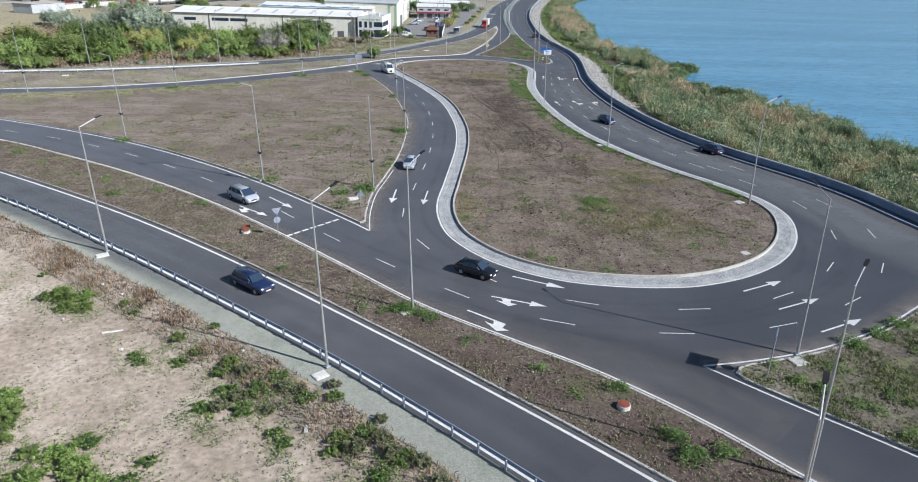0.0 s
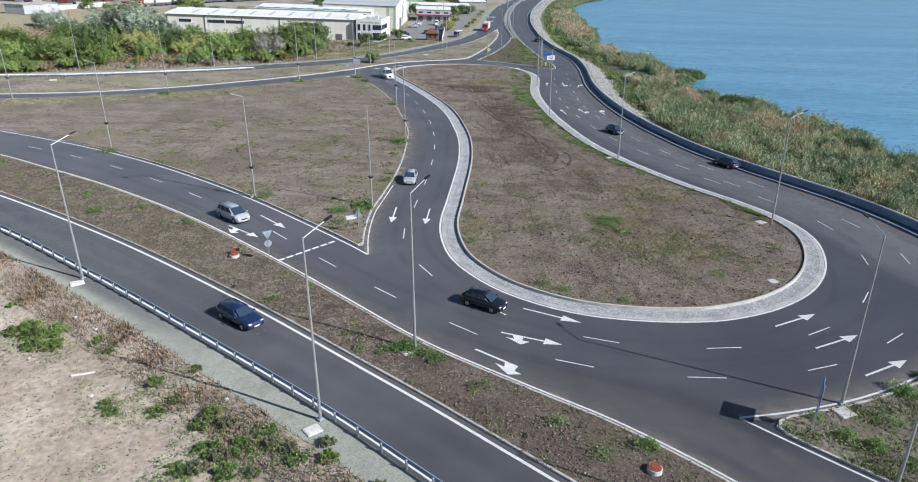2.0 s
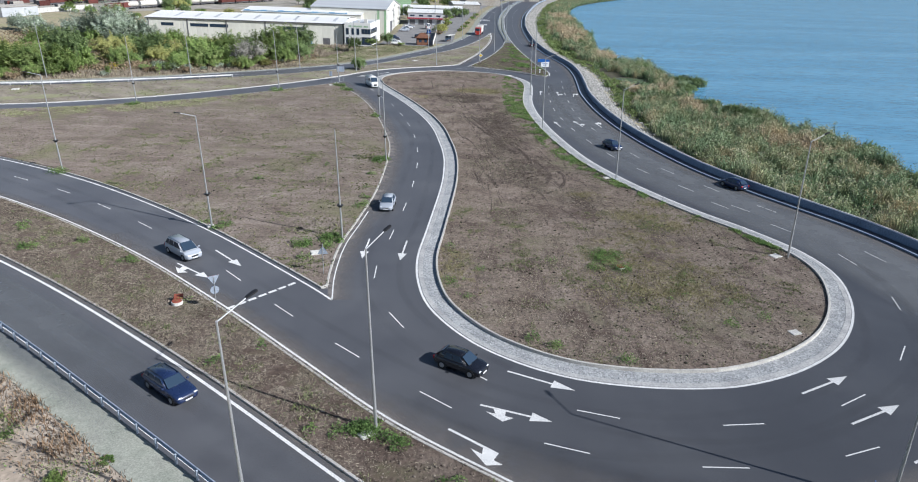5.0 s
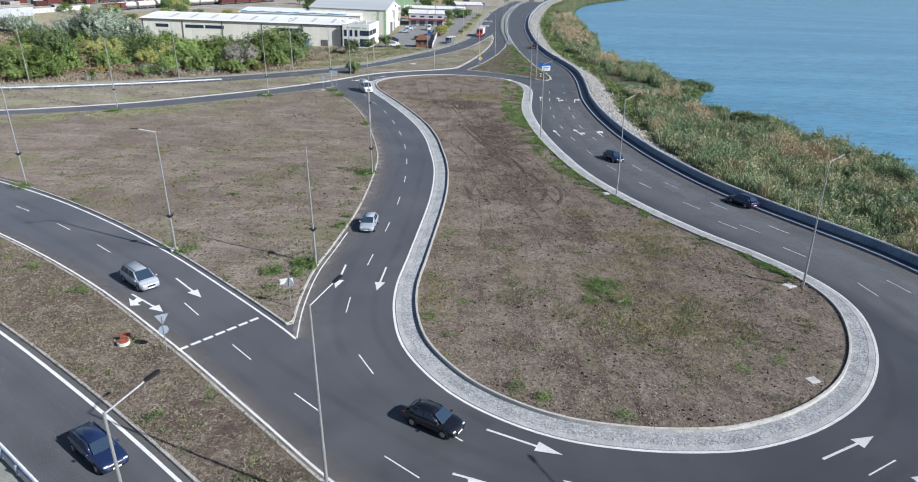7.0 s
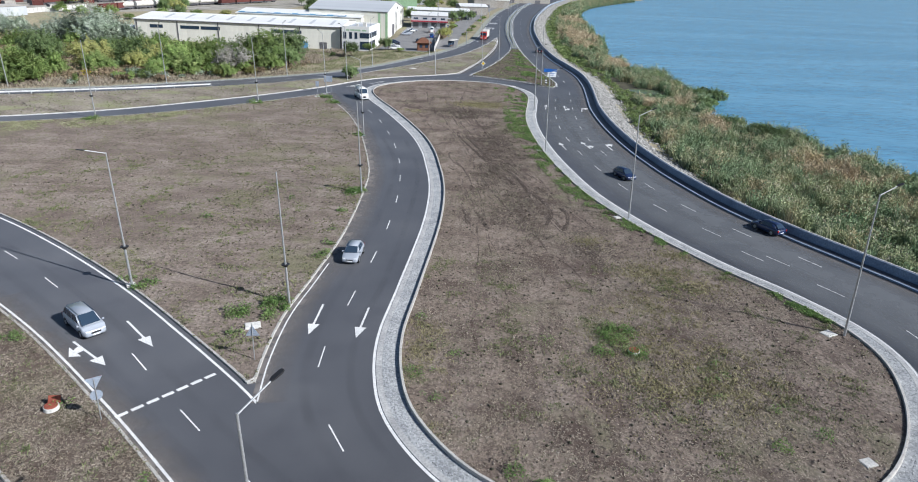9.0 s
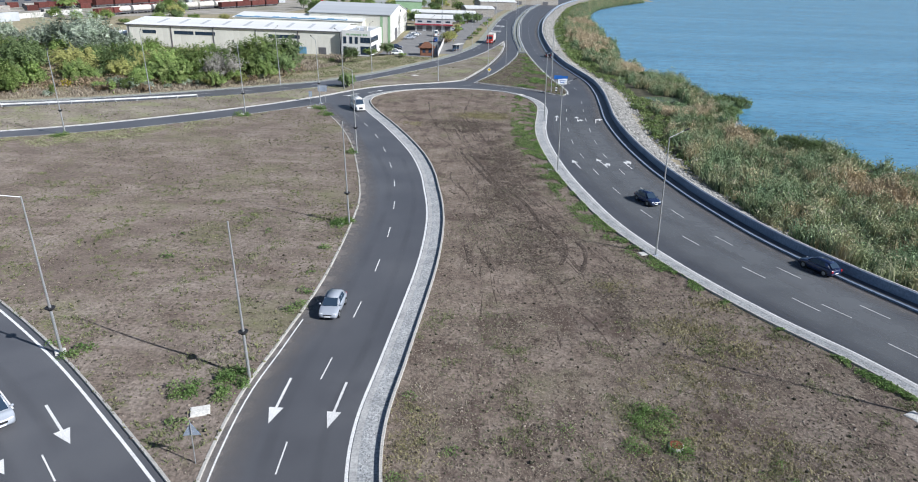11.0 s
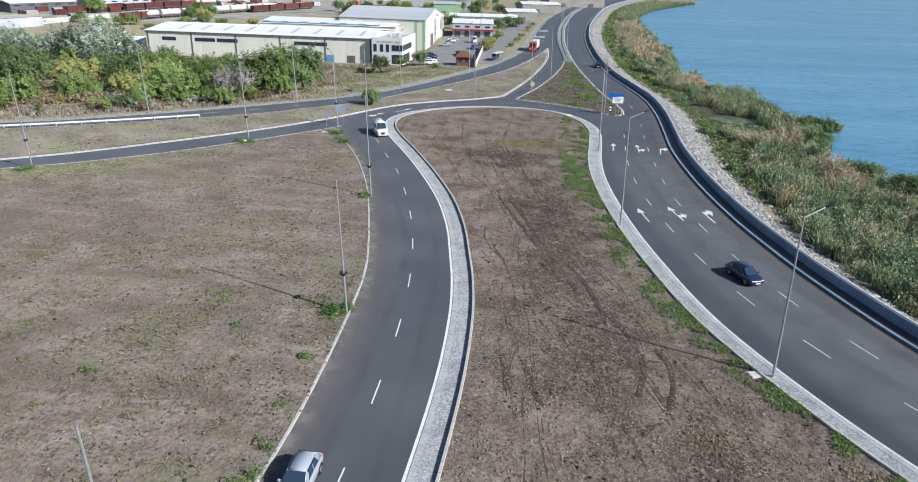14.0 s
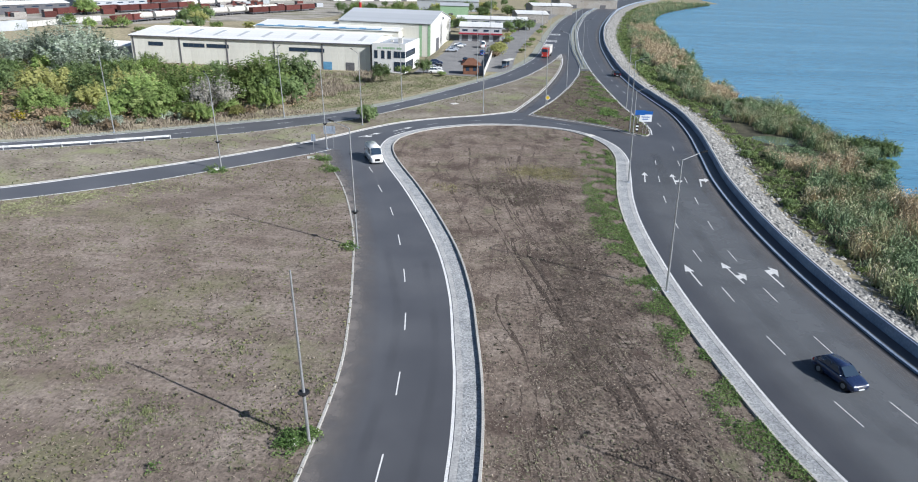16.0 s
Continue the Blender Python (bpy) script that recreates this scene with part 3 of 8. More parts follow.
# large field between the approach, the link road and the west road
a, b, c = cut(offset(APPROACH_N, 0.5), 0, 2.4), cut(offset(LINK_W, 0.45), 3.2, 4.0), cut(offset(WEST_S, 0.45), 4.0, 0)
FIELD_EDGE = np.vstack([a, corner(a, b), b, corner(b, c), c])
verge(FIELD_EDGE, FIELD, "large mown field of dry brown earth between roads", 0.16, 2.2)
edge_line(APPROACH_N, 0.2)
edge_line(LINK_W[LINK_W[:, 1] < 74], 0.12)
edge_line(offset(WEST_S, 0.1), 0.2)

# ground inside the east exit
a, b = cut(offset(EAST_N, 0.4), 0, 4.2), cut(offset(EAST_S, 0.4), 3.6, 0)
EAST = np.vstack([a, corner(a, b), b, [(95, -25), (80, 20)]])
verge(EAST, EAST_EARTH, "weedy earth corner beside the exit road", 0.14)
edge_line(EAST_N, 0.18)
edge_line(EAST_S, 0.18)

# ground between the west road and the outer road
a, b = cut(offset(WEST_N, 0.35), 0, 2.0), cut(offset(SLIP_W, 0.35), 2.0, 4.0)
c = cut(offset(OUTER_S[::-1], 0.35), 4.0, 0)
BETWEEN = np.vstack([a, corner(a, b), b, corner(b, c), c])
verge(BETWEEN, BETWEEN_EARTH, "brown earth strip between the west road and the outer road", 0.14, 2.2)
edge_line(WEST_N, 0.35)
edge_line(SLIP_W, 0.25)
edge_line(OUTER_S, 0.2)
edge_line(offset(OUTER_N, -0.2), 0.2)

# fork island with the direction signs
a = cut(offset(FORK_N, 0.3), 2.0, 1.5)
b = cut(offset(INNER_W[:60], 0.3), 1.5, 0)
b = b[b[:, 1] < 272]
c = offset(FORK_W, -0.3)
c = cut(c[c[:, 1] < 272][::-1], 0, 2.0)
FORK = np.vstack([a, corner(a, b), b, c, corner(c, a)])
verge(FORK, EARTH, "triangle of earth and weeds at the road fork", 0.12)
edge_line(FORK_N, 0.2)
edge_line(FORK_W, 0.2)
edge_line(INNER_W, 0.25)

# median of the dual carriageway beyond the fork
a = offset(INNER_W, 0.35)
b = offset(FORK_W, -0.35)
a, b = a[(a[:, 1] > 274) & (a[:, 1] < 720)], b[(b[:, 1] > 274) & (b[:, 1] < 700)]
tagged(part("median", filled(np.vstack([a, b[::-1]]), 0.05), SHOULDER), "narrow paved median of the dual carriageway", "median", kind="structure")


# ---- painted marks ----
def group_mark(name, label):
    return tagged(empty(name, 0, 0), label, "road marking", kind="structure")


DASH = mesh("dash", [(-1.5, -0.052, 0.006), (1.5, -0.052, 0.006), (1.5, 0.052, 0.006), (-1.5, 0.052, 0.006)], [(0, 1, 2, 3)], PAINT)


def dashes(owner, line, first, gap=9.35, count=99, last=0.0, marks=None):
    """Lane dashes of 3 m along a line, evenly spaced or between marks (number, metres along the line)."""
    s = np.r_[0, np.cumsum(np.hypot(*np.diff(line, axis=0).T))]
    at = np.arange(first, s[-1], gap)[:count] if marks is None else np.interp(np.arange(marks[-1][0] + 1), [a for a, _ in marks], [b for _, b in marks])
    for u in at:
        if u + 1.5 > s[-1] - last:
            break
        p = [np.array([np.interp(v, s, line[:, 0]), np.interp(v, s, line[:, 1])]) for v in (u - 1.5, u, u + 1.5)]
        d = p[2] - p[0]
        part("dash", DASH, PAINT, owner, m=pose(p[1][0], p[1][1], 0, 0, 0, math.degrees(math.atan2(d[1], d[0]))))


lanes = group_mark("lane_dashes", "white painted lane dashes on the asphalt")
dashes(lanes, spline([(-78.2, 88.2), (-68.5, 84.6), (-58.9, 80.0), (-50.3, 75.0), (-41.9, 69.2), (-34.1, 63.0), (-26.2, 56.2), (-18.1, 48.0), (-11.1, 41.3), (-3.9, 35.1), (0, 32.2), (4.4, 29.9), (9, 28.6), (14.1, 28), (19, 28.2), (24.1, 29.4), (29, 31.4), (34, 34.7), (38, 38), (41.1, 42.1), (44, 47), (46, 53), (46.4, 58), (45.5, 64), (42.5, 71)]), 0, marks=[(0, 0.3), (8, 75.1), (9, 84.2), (10, 93.8), (14, 134), (17, 166.6)])
dashes(lanes, spline([(-26, 164), (-22.6, 156.5), (-20.2, 150), (-16.9, 141.7), (-14.2, 132.9), (-11.9, 124), (-10, 114.7), (-8.7, 105.1), (-8, 95.3), (-7.9, 85.5), (-8.2, 76.3), (-9.0, 65), (-9.6, 55), (-8.4, 49.5), (-6.4, 45.2), (-3.4, 41), (0, 37.7), (3.5, 35.2), (8.6, 33.1), (13, 32.4), (18.6, 32.4), (23, 33.4), (28.3, 35.8), (33, 39.4), (36.3, 43), (39.5, 48), (41.2, 52.4), (42, 57), (41.9, 62.5), (40, 69), (36, 76), (31, 84.5)]), 0, marks=[(0, 7.4), (8, 82.3), (10, 101.5), (13, 132.1), (16, 162.4), (19, 194.2), (20, 204.1), (21, 213.5)])
dashes(lanes, spline([(21.5, 174), (20.4, 164), (19.4, 154), (19, 146), (18.9, 138), (19.3, 131.8), (20.2, 122.7), (21.7, 113.4), (23.8, 104.3), (27, 95.5), (31, 87.5), (36, 79), (40.5, 72)]), 0, marks=[(0, 3.8), (4, 42.4), (7, 70.5), (10, 98.6)])
dashes(lanes, spline([(26.2, 185), (25.2, 175), (24.2, 164), (23.5, 152), (23.1, 142), (23.2, 132.6), (24.3, 123.4), (25.8, 114), (27.9, 104.9), (31, 95.8), (35.2, 87), (39.6, 79.2), (44, 71.5)]), 0, marks=[(0, 5.0), (1, 14.7), (3, 33.9), (5, 52.8), (8, 81.0), (11, 109.2)])
dashes(lanes, spline([(26.6, 197), (25.6, 214), (24.3, 232), (22.8, 255), (21.8, 290), (23.6, 350), (29.6, 437), (46, 569)]), 2, 9.35)
dashes(lanes, spline([(-24, 180), (-18.5, 189.3), (-10.8, 194.5), (-2, 197.6), (6.6, 195.6), (14, 191.4)]), 2, 9.3)
dashes(lanes, spline([(-120, 143), (-84, 158.5), (-60, 173), (-44, 186), (-33, 198), (-22.5, 216), (-12.5, 238), (-4.5, 260), (2, 289), (6.2, 320)]), 2, 9.3)
dashes(lanes, spline([(9, 330), (12, 385), (18.5, 456), (34, 567)]), 2, 9.3)

giving = group_mark("give_way_line", "broken white give way line across the lane")
for k in range(7):
    u = k / 6
    bm = shape(bmesh.new(), [(-0.42, -0.16), (0.42, -0.16), (0.42, 0.16), (-0.42, 0.16)], 0.003, 0.008)
    part("block", bm, PAINT, giving, m=pose(-21.4 + 4.2 * u, 46.8 + 5.0 * u, 0, 0, 0, 50))


def arrow_straight():
    return [[(0, -0.09), (3.6, -0.09), (3.6, -0.5), (5.4, 0), (3.6, 0.5), (3.6, 0.09), (0, 0.09)]]


def arrow_both():
    return [[(0, -0.09), (1.0, -0.09), (1.3, -0.6), (0.6, -0.6), (2.0, -1.25), (2.6, -0.6), (2.0, -0.6), (1.9, -0.09), (3.7, -0.09), (3.7, -0.5), (5.2, 0), (3.7, 0.5), (3.7, 0.09), (0, 0.09)]]


def arrow_turn():
    return [[(0, -0.1), (2.9, -0.1), (3.2, -0.65), (2.3, -0.65), (4.0, -1.35), (4.8, -0.65), (4.1, -0.65), (4.0, 0.1), (0, 0.1)]]


def arrow_left():
    return [[(0, 0.1), (2.9, 0.1), (3.0, 0.65), (2.3, 0.65), (3.7, 1.3), (4.6, 0.65), (4.0, 0.65), (3.9, -0.1), (0, -0.1)]]


def arrow(kind, x, y, x2, y2, label, size=1.0):
    bm = bmesh.new()
    for o in kind():
        shape(bm, [(a * size, b) for a, b in o], 0.003, 0.009)
    ob = part("lane_arrow", bm, PAINT, m=pose(x, y, 0, 0, 0, math.degrees(math.atan2(y2 - y, x2 - x))))
    tagged(ob, label, "road marking", "lane arrows", "structure")


S, B, T = "white painted straight-ahead arrow on the asphalt", "white painted straight and side arrow on the asphalt", "white painted turn arrow on the asphalt"
arrow(arrow_straight, -11.3, 63.8, -11.4, 58.4, S)
arrow(arrow_straight, -7.1, 63.6, -7.4, 58.1, S)
arrow(arrow_straight, -27, 59.2, -23.1, 55.4, S)
arrow(arrow_both, -29.6, 55.6, -25.8, 52.8, B)
arrow(arrow_straight, 2.7, 38.1, 7.4, 35.9, S)
arrow(arrow_both, 0.5, 33.7, 5.2, 32.1, B)
arrow(arrow_turn, -1.7, 30.9, 2.4, 27.9, T)
arrow(arrow_straight, 24.7, 36.4, 29.3, 38.9, S)
arrow(arrow_straight, 26.6, 32.9, 31.1, 35.2, S)
arrow(arrow_straight, 28.6, 29.0, 33.3, 31.5, S)
arrow(arrow_straight, 18.1, 124.0, 17.4, 129.0, S, 0.93)
arrow(arrow_both, 22.5, 125.2, 21.5, 130.2, B)
arrow(arrow_turn, 26.3, 125.0, 25.6, 129.5, T)
arrow(arrow_straight, 17.7, 158.7, 18.4, 164.1, S)
arrow(arrow_both, 22.1, 158.5, 22.4, 163.5, B)
arrow(arrow_turn, 25.6, 157.9, 26.3, 162.5, T)
arrow(arrow_both, -29.5, 176.5, -26, 181, B)
arrow(arrow_straight, -24.5, 182.0, -20.5, 188, S)
arrow(arrow_left, 5.5, 217, 3.2, 210, T)

# ---- parapet along the lake ----
tagged(part("wall_parapet", sweep(SHORE_EDGE, [(-0.10, -0.3), (-0.14, 0.98), (-0.46, 0.98), (-0.5, -1.2)]), WALL), "long blue-grey parapet wall between road and lake", "wall", kind="structure")
tagged(part("parapet_coping", sweep(SHORE_EDGE, [(-0.34, 0.984), (-0.34, 1.05), (-0.52, 1.05), (-0.52, 0.984)], loop=True), PALE), "pale coping on the lake side of the parapet", "coping", kind="structure")
tagged(part("parapet_base", sweep(SHORE_EDGE, [(1.72, -0.02), (1.70, 0.19), (1.44, 0.20), (1.42, 0.02)]), WALL), "blue-grey concrete kerb in front of the parapet", "kerb", kind="structure")
# flat near-black strip on the road side of the kerb
tagged(part("gutter_channel", sweep(SHORE_EDGE, [(2.10, 0.006), (1.71, 0.006)]), DARK), "dark flat strip along the parapet kerb", "channel", kind="structure")


# ---- street lamps ----
def street_lamp(arm=True, ring=False):
    """A tall tapered pole with a short rising arm and a flat head; ring: a dark bracket for a plant basket."""
    ob = empty("street_lamp", 0, 0)
    bm = tube(bmesh.new(), (0, 0, 0), (0, 0, 4.2), 0.115, 0.10, 10)
    tube(bm, (0, 0, 4.2), (0, 0, 12.5), 0.088, 0.055, 10)
    part("pole", bm, POLE, ob, smooth=False)
    bm = box(bmesh.new(), -0.2, 0.2, -0.2, 0.2, -0.05, 0.03, 0.01)
    part("base_plate", bm, STEEL, ob)
    if arm:
        bm = tube(bmesh.new(), (0, 0, 12.45), (1.75, 0, 13.05), 0.042, 0.036, 8)
        part("arm", bm, POLE, ob)
        bm = bmesh.new()
        shape(bm, [(0, -0.05), (0.15, -0.11), (0.55, -0.12), (0.68, -0.07), (0.68, 0.07), (0.55, 0.12), (0.15, 0.11), (0, 0.05)], 0.0, 0.08)
        bmesh.ops.transform(bm, matrix=pose(1.65, 0, 13.0, 0, -14, 0), verts=bm.verts)
        part("head", bm, DARK, ob, "dark lamp head")
    if ring:
        bm = tube(bmesh.new(), (0, 0, 3.72), (0, 0, 3.98), 0.16, 0.36, 14)
        n = 16
        for k in range(n):
            a0, a1 = 2 * math.pi * k / n, 2 * math.pi * (k + 1) / n
            tube(bm, (0.33 * math.cos(a0), 0.33 * math.sin(a0), 3.95), (0.33 * math.cos(a1), 0.33 * math.sin(a1), 3.95), 0.05, seg=6)
        tube(bm, (-0.33, 0, 3.95), (0.33, 0, 3.95), 0.03, seg=6)
        tube(bm, (0, -0.33, 3.95), (0, 0.33, 3.95), 0.03, seg=6)
        part("bracket_ring", bm, DARK, ob, "dark ring bracket")
    return tagged(ob, "tall galvanised street lamp" + (" with a dark ring bracket on its pole" if ring else " with a short raised arm"), "street lamp", "street lamps")


kinds = {(1, 0): street_lamp(True, False), (1, 1): street_lamp(True, True), (0, 1): street_lamp(False, True)}
used = set()


def lamp_at(x, y, turn, arm=1, ring=0, z=0.08, tall=1.0):
    src = kinds[(arm, ring)]
    m = pose(x, y, z, 0, -2, 0) @ pose(0, 0, 0, 0, 0, turn) @ Matrix.Diagonal((1, 1, 1.025 * tall, 1))
    if (arm, ring) in used:
        return copy_thing(src, m)
    used.add((arm, ring))
    src.matrix_basis = m
    return src


for x, y, turn in ((-38.6, 41.0, 55), (-12.2, 21.3, 50), (11.5, -1.0, 62), (-65, 58.4, 55), (-6.5, 30.4, 55), (18.9, 10.6, 50), (24.8, 25.2, 100), (35.1, 62.3, 20), (21.9, 90.3, 20), (14.3, 122, 15), (15.2, 158, 5)):
    lamp_at(x, y, turn)
for x, y, turn in ((-29.5, 65.4, 230), (-57.6, 85.4, 240), (-17.6, 127.6, 170), (-44.1, 152.8, 130), (-67.8, 131.6, 120), (-95, 120.6, 115), (-32.6, 167.5, 130)):
    lamp_at(x, y, turn, 1, 1)
for x, y in ((-14.3, 63.5), (-12.9, 95.7)):
    lamp_at(x, y, 0, 0, 1, tall=0.965)
for x, y, turn in ((-71.4, 170.6, -55), (-47.4, 189, -55), (-31, 185.8, 140), (-28.3, 212.4, -55), (-9.2, 202.9, -60), (-13.6, 243, -60), (4, 214.5, 180), (9.8, 241, 180), (19.6, 191.5, 0), (21.6, 213, 0), (-101.3, 158, -55), (-1.6, 281, -70), (4.3, 345, -80), (16.6, 285, 0), (16.8, 335, 0), (20.8, 400, 0), (28.4, 470, 10), (9.5, 420, -80)):
    lamp_at(x, y, turn)


# ---- halls and offices ----
CLAD = material("cream_metal_cladding", [(0.66, 0.65, 0.585), (0.74, 0.73, 0.66)], 6.0, 1.5, 0.6, 0.1, dist=0.01, thing=0.05, grain=0.05)
ROOF = material("pale_metal_roof", [(0.66, 0.66, 0.64), (0.78, 0.78, 0.76)], 8.0, 1.0, 0.5, 0.1, dist=0.01, island=0.05, grain=0.06)
GREYROOF = material("grey_metal_roof", [(0.38, 0.40, 0.42), (0.48, 0.50, 0.52)], 8.0, 1.0, 0.5, 0.1, dist=0.01, island=0.05, grain=0.06)
RENDER = material("white_render", [(0.72, 0.72, 0.70), (0.80, 0.80, 0.78)], 4.0, 3.0, 0.8, 0.1, dist=0.01, grain=0.05)
TRIM = material("dark_trim", [(0.10, 0.10, 0.11), (0.15, 0.15, 0.16)], 1.0, 5.0, 0.6, 0.05, dist=0.01)
GREEN = material("pale_green_panel", [(0.30, 0.46, 0.28), (0.36, 0.52, 0.34)], 3.0, 3.0, 0.6, 0.05, dist=0.01)
BLUE = material("blue_roof_sheet", [(0.08, 0.24, 0.42), (0.14, 0.32, 0.50)], 5.0, 2.0, 0.5, 0.05, dist=0.01)
RED = material("dark_red_paint", [(0.28, 0.035, 0.05), (0.36, 0.05, 0.07)], 3.0, 3.0, 0.6, 0.05, dist=0.01)
BROWN = material("brown_timber", [(0.13, 0.06, 0.038), (0.19, 0.09, 0.055)], 1.0, 6.0, 0.8, 0.2, dist=0.01, island=0.2)
RUST = material("rusty_brown_steel", [(0.08, 0.028, 0.024), (0.13, 0.042, 0.036), (0.10, 0.036, 0.03)], 3.0, 3.0, 0.8, 0.1, dist=0.02, thing=0.25)
TANK = material("cream_tank_steel", [(0.55, 0.52, 0.46), (0.68, 0.66, 0.62)], 3.0, 2.0, 0.5, 0.05, dist=0.02, thing=0.15)
GLASS = bpy.data.materials.new("window_glass")
GLASS.use_nodes = True
gb = GLASS.node_tree.nodes["Principled BSDF"]
gb.inputs["Base Color"].default_value, gb.inputs["Roughness"].default_value = (0.03, 0.05, 0.08, 1), 0.06
gb.inputs["Specular IOR Level"].default_value = 0.35


def panel_wall(owner, p, q, z0, z1, mat, step=6.0, depth=0.18, name="wall_panel"):
    """A wall from p to q made of upright panels with open joints between them."""
    p, q = Vector((*p, 0)), Vector((*q, 0))
    n = max(1, round((q - p).length / step))
    u = (q - p) / n
    ang = math.degrees(math.atan2(u.y, u.x))
    w = u.length
    bm = box(bmesh.new(), 0.015, w - 0.015, 0, depth, z0, z1, 0.01)
    me = part(name, bm, mat, owner, m=pose(p.x, p.y, 0, 0, 0, ang)).data
    for k in range(1, n):
        a = p + u * k
        part(name, me, mat, owner, m=pose(a.x, a.y, 0, 0, 0, ang))


def window(owner, x, y, turn, w, z0, z1, panes=3, name="window"):
    """A framed window set 3 cm proud of a wall that it stands against, facing -y before the turn."""
    bm = bmesh.new()
    box(bm, 0, w, -0.06, 0.02, z0, z0 + 0.08)
    box(bm, 0, w, -0.06, 0.02, z1 - 0.08, z1)
    for k in range(panes + 1):
        c = k * (w - 0.06) / panes
        box(bm, c, c + 0.06, -0.055, 0.02, z0 + 0.08, z1 - 0.08)
    fr = part(name, bm, TRIM, owner, m=pose(x, y, 0, 0, 0, turn))
    for k in range(panes):
        c = k * (w - 0.06) / panes
        part("pane", box(bmesh.new(), c + 0.06, c + (w - 0.06) / panes, -0.03, 0.0, z0 + 0.08, z1 - 0.08), GLASS, fr)
    return fr


def pitched(owner, x0, x1, y0, y1, eave, ridge, mat, along="x", over=0.35, name="roof_sheet", ribs=1.2):
    """A two-sided roof of ribbed sheets with some thickness, each sheet a piece of its own."""
    mid = (y0 + y1) / 2
    a0, a1, b0, b1 = x0 - over, x1 + over, y0 - over, y1 + over
    n = max(1, int((a1 - a0) / ribs))
    w, t = (a1 - a0) / n, 0.16
    for lo in (b0, b1):
        bm = bmesh.new()
        prof = [(0.01, 0.0), (0.01, t + 0.05), (0.09, t + 0.05), (0.12, t), (w - 0.01, t), (w - 0.01, 0.0)]
        ends = [[bm.verts.new((u, q, h + z)) for u, z in prof] for q, h in ((lo, eave), (mid, ridge))]
        bm.faces.new(ends[0])
        bm.faces.new(ends[1][::-1])
        for i in range(len(prof)):
            k = (i + 1) % len(prof)
            bm.faces.new((ends[0][i], ends[1][i], ends[1][k], ends[0][k]))
        bmesh.ops.recalc_face_normals(bm, faces=bm.faces)
        me = part(name, bm, mat, owner, m=pose(a0, 0, 0)).data
        for k in range(1, n):
            part(name, me, mat, owner, m=pose(a0 + w * k, 0, 0))


def body(owner, x0, x1, y0, y1, h, mat, ridge=None, along="x", name="wall"):
    """Closed inner walls of a building, up to its gables."""
    bm = bmesh.new()
    if ridge is None:
        box(bm, x0, x1, y0, y1, 0, h)
    elif along == "x":
        shape(bm, [(y0, 0), (y1, 0), (y1, h), ((y0 + y1) / 2, ridge), (y0, h)], x0, x1)
        bmesh.ops.transform(bm, matrix=Matrix(((0, 0, 1, 0), (1, 0, 0, 0), (0, 1, 0, 0), (0, 0, 0, 1))), verts=bm.verts)
    else:
        shape(bm, [(x0, 0), (x1, 0), (x1, h), ((x0 + x1) / 2, ridge), (x0, h)], y0, y1)
        bmesh.ops.transform(bm, matrix=Matrix(((1, 0, 0, 0), (0, 0, 1, 0), (0, 1, 0, 0), (0, 0, 0, 1))), verts=bm.verts)
    bmesh.ops.recalc_face_normals(bm, faces=bm.faces)
    return part(name, bm, mat, owner)


# long cream hall
TURN = 0.0
hall = tagged(empty("factory_hall", -48.8, 272.5, -3.15, TURN), "long cream metal-clad factory hall with a white roof", "hall")
body(hall, -73, 0, 0.2, 33, 8.6, CLAD, 10.0)
panel_wall(hall, (-73, 0), (0, 0), 0, 8.6, CLAD, 2.0)
pitched(hall, -73, 0, 0, 33, 8.75, 10.3, ROOF)
part("eaves_trim", box(bmesh.new(), -73.3, 0.3, -0.42, -0.34, 8.45, 8.85), TRIM, hall)
for k in range(6):
    x = -72.4 + 14.4 * k
    part("downpipe", box(bmesh.new(), x, x + 0.32, -0.16, -0.004, 0, 8.35), TRIM, hall)
for x, w, n in ((-67.6, 4.6, 3), (-56.8, 6.6, 4), (-49.6, 6.8, 4), (-24.6, 10.6, 6)):
    if w > 2:
        window(hall, x, -0.01, 0, w, 5.6, 6.9, n, "ribbon_window")
for x in (-14.5, -7.8):
    part("door", box(bmesh.new(), x, x + 2.6, -0.07, -0.005, 0, 2.7, 0.02), BLUE if x < -10 else TRIM, hall)
for k in range(9):
    bm = box(bmesh.new(), -64 + 7.4 * k, -62.9 + 7.4 * k, 4, 13, 0.04, 0.12, m=pose(0, 0, 8.88, math.degrees(math.atan2(1.55, 16.5)), 0, 0))
    part("roof_light", bm, GREYROOF, hall, "grey translucent roof light strip")

low = tagged(empty("link_hall", -48.8, 272.5, -3.15, TURN), "low white-roofed hall with a blue roof strip behind the factory", "hall")
body(low, -47, 2, 33.2, 47, 9.6, CLAD)
pitched(low, -47, 2, 33.2, 62, 9.9, 11.2, ROOF)
part("blue_strip", box(bmesh.new(), -46.5, -4, -0.3, 2.3, 0.04, 0.16, m=pose(0, 33.6, 10.25, 5.0, 0, 0)), BLUE, low, "blue sheet strip along the eaves")
for k in range(6):
    part("vent_panel", box(bmesh.new(), -44 + 7 * k, -39.5 + 7 * k, 0.4, 1.6, 0.17, 0.29, m=pose(0, 33.6, 10.25, 5.0, 0, 0)), ROOF, low)

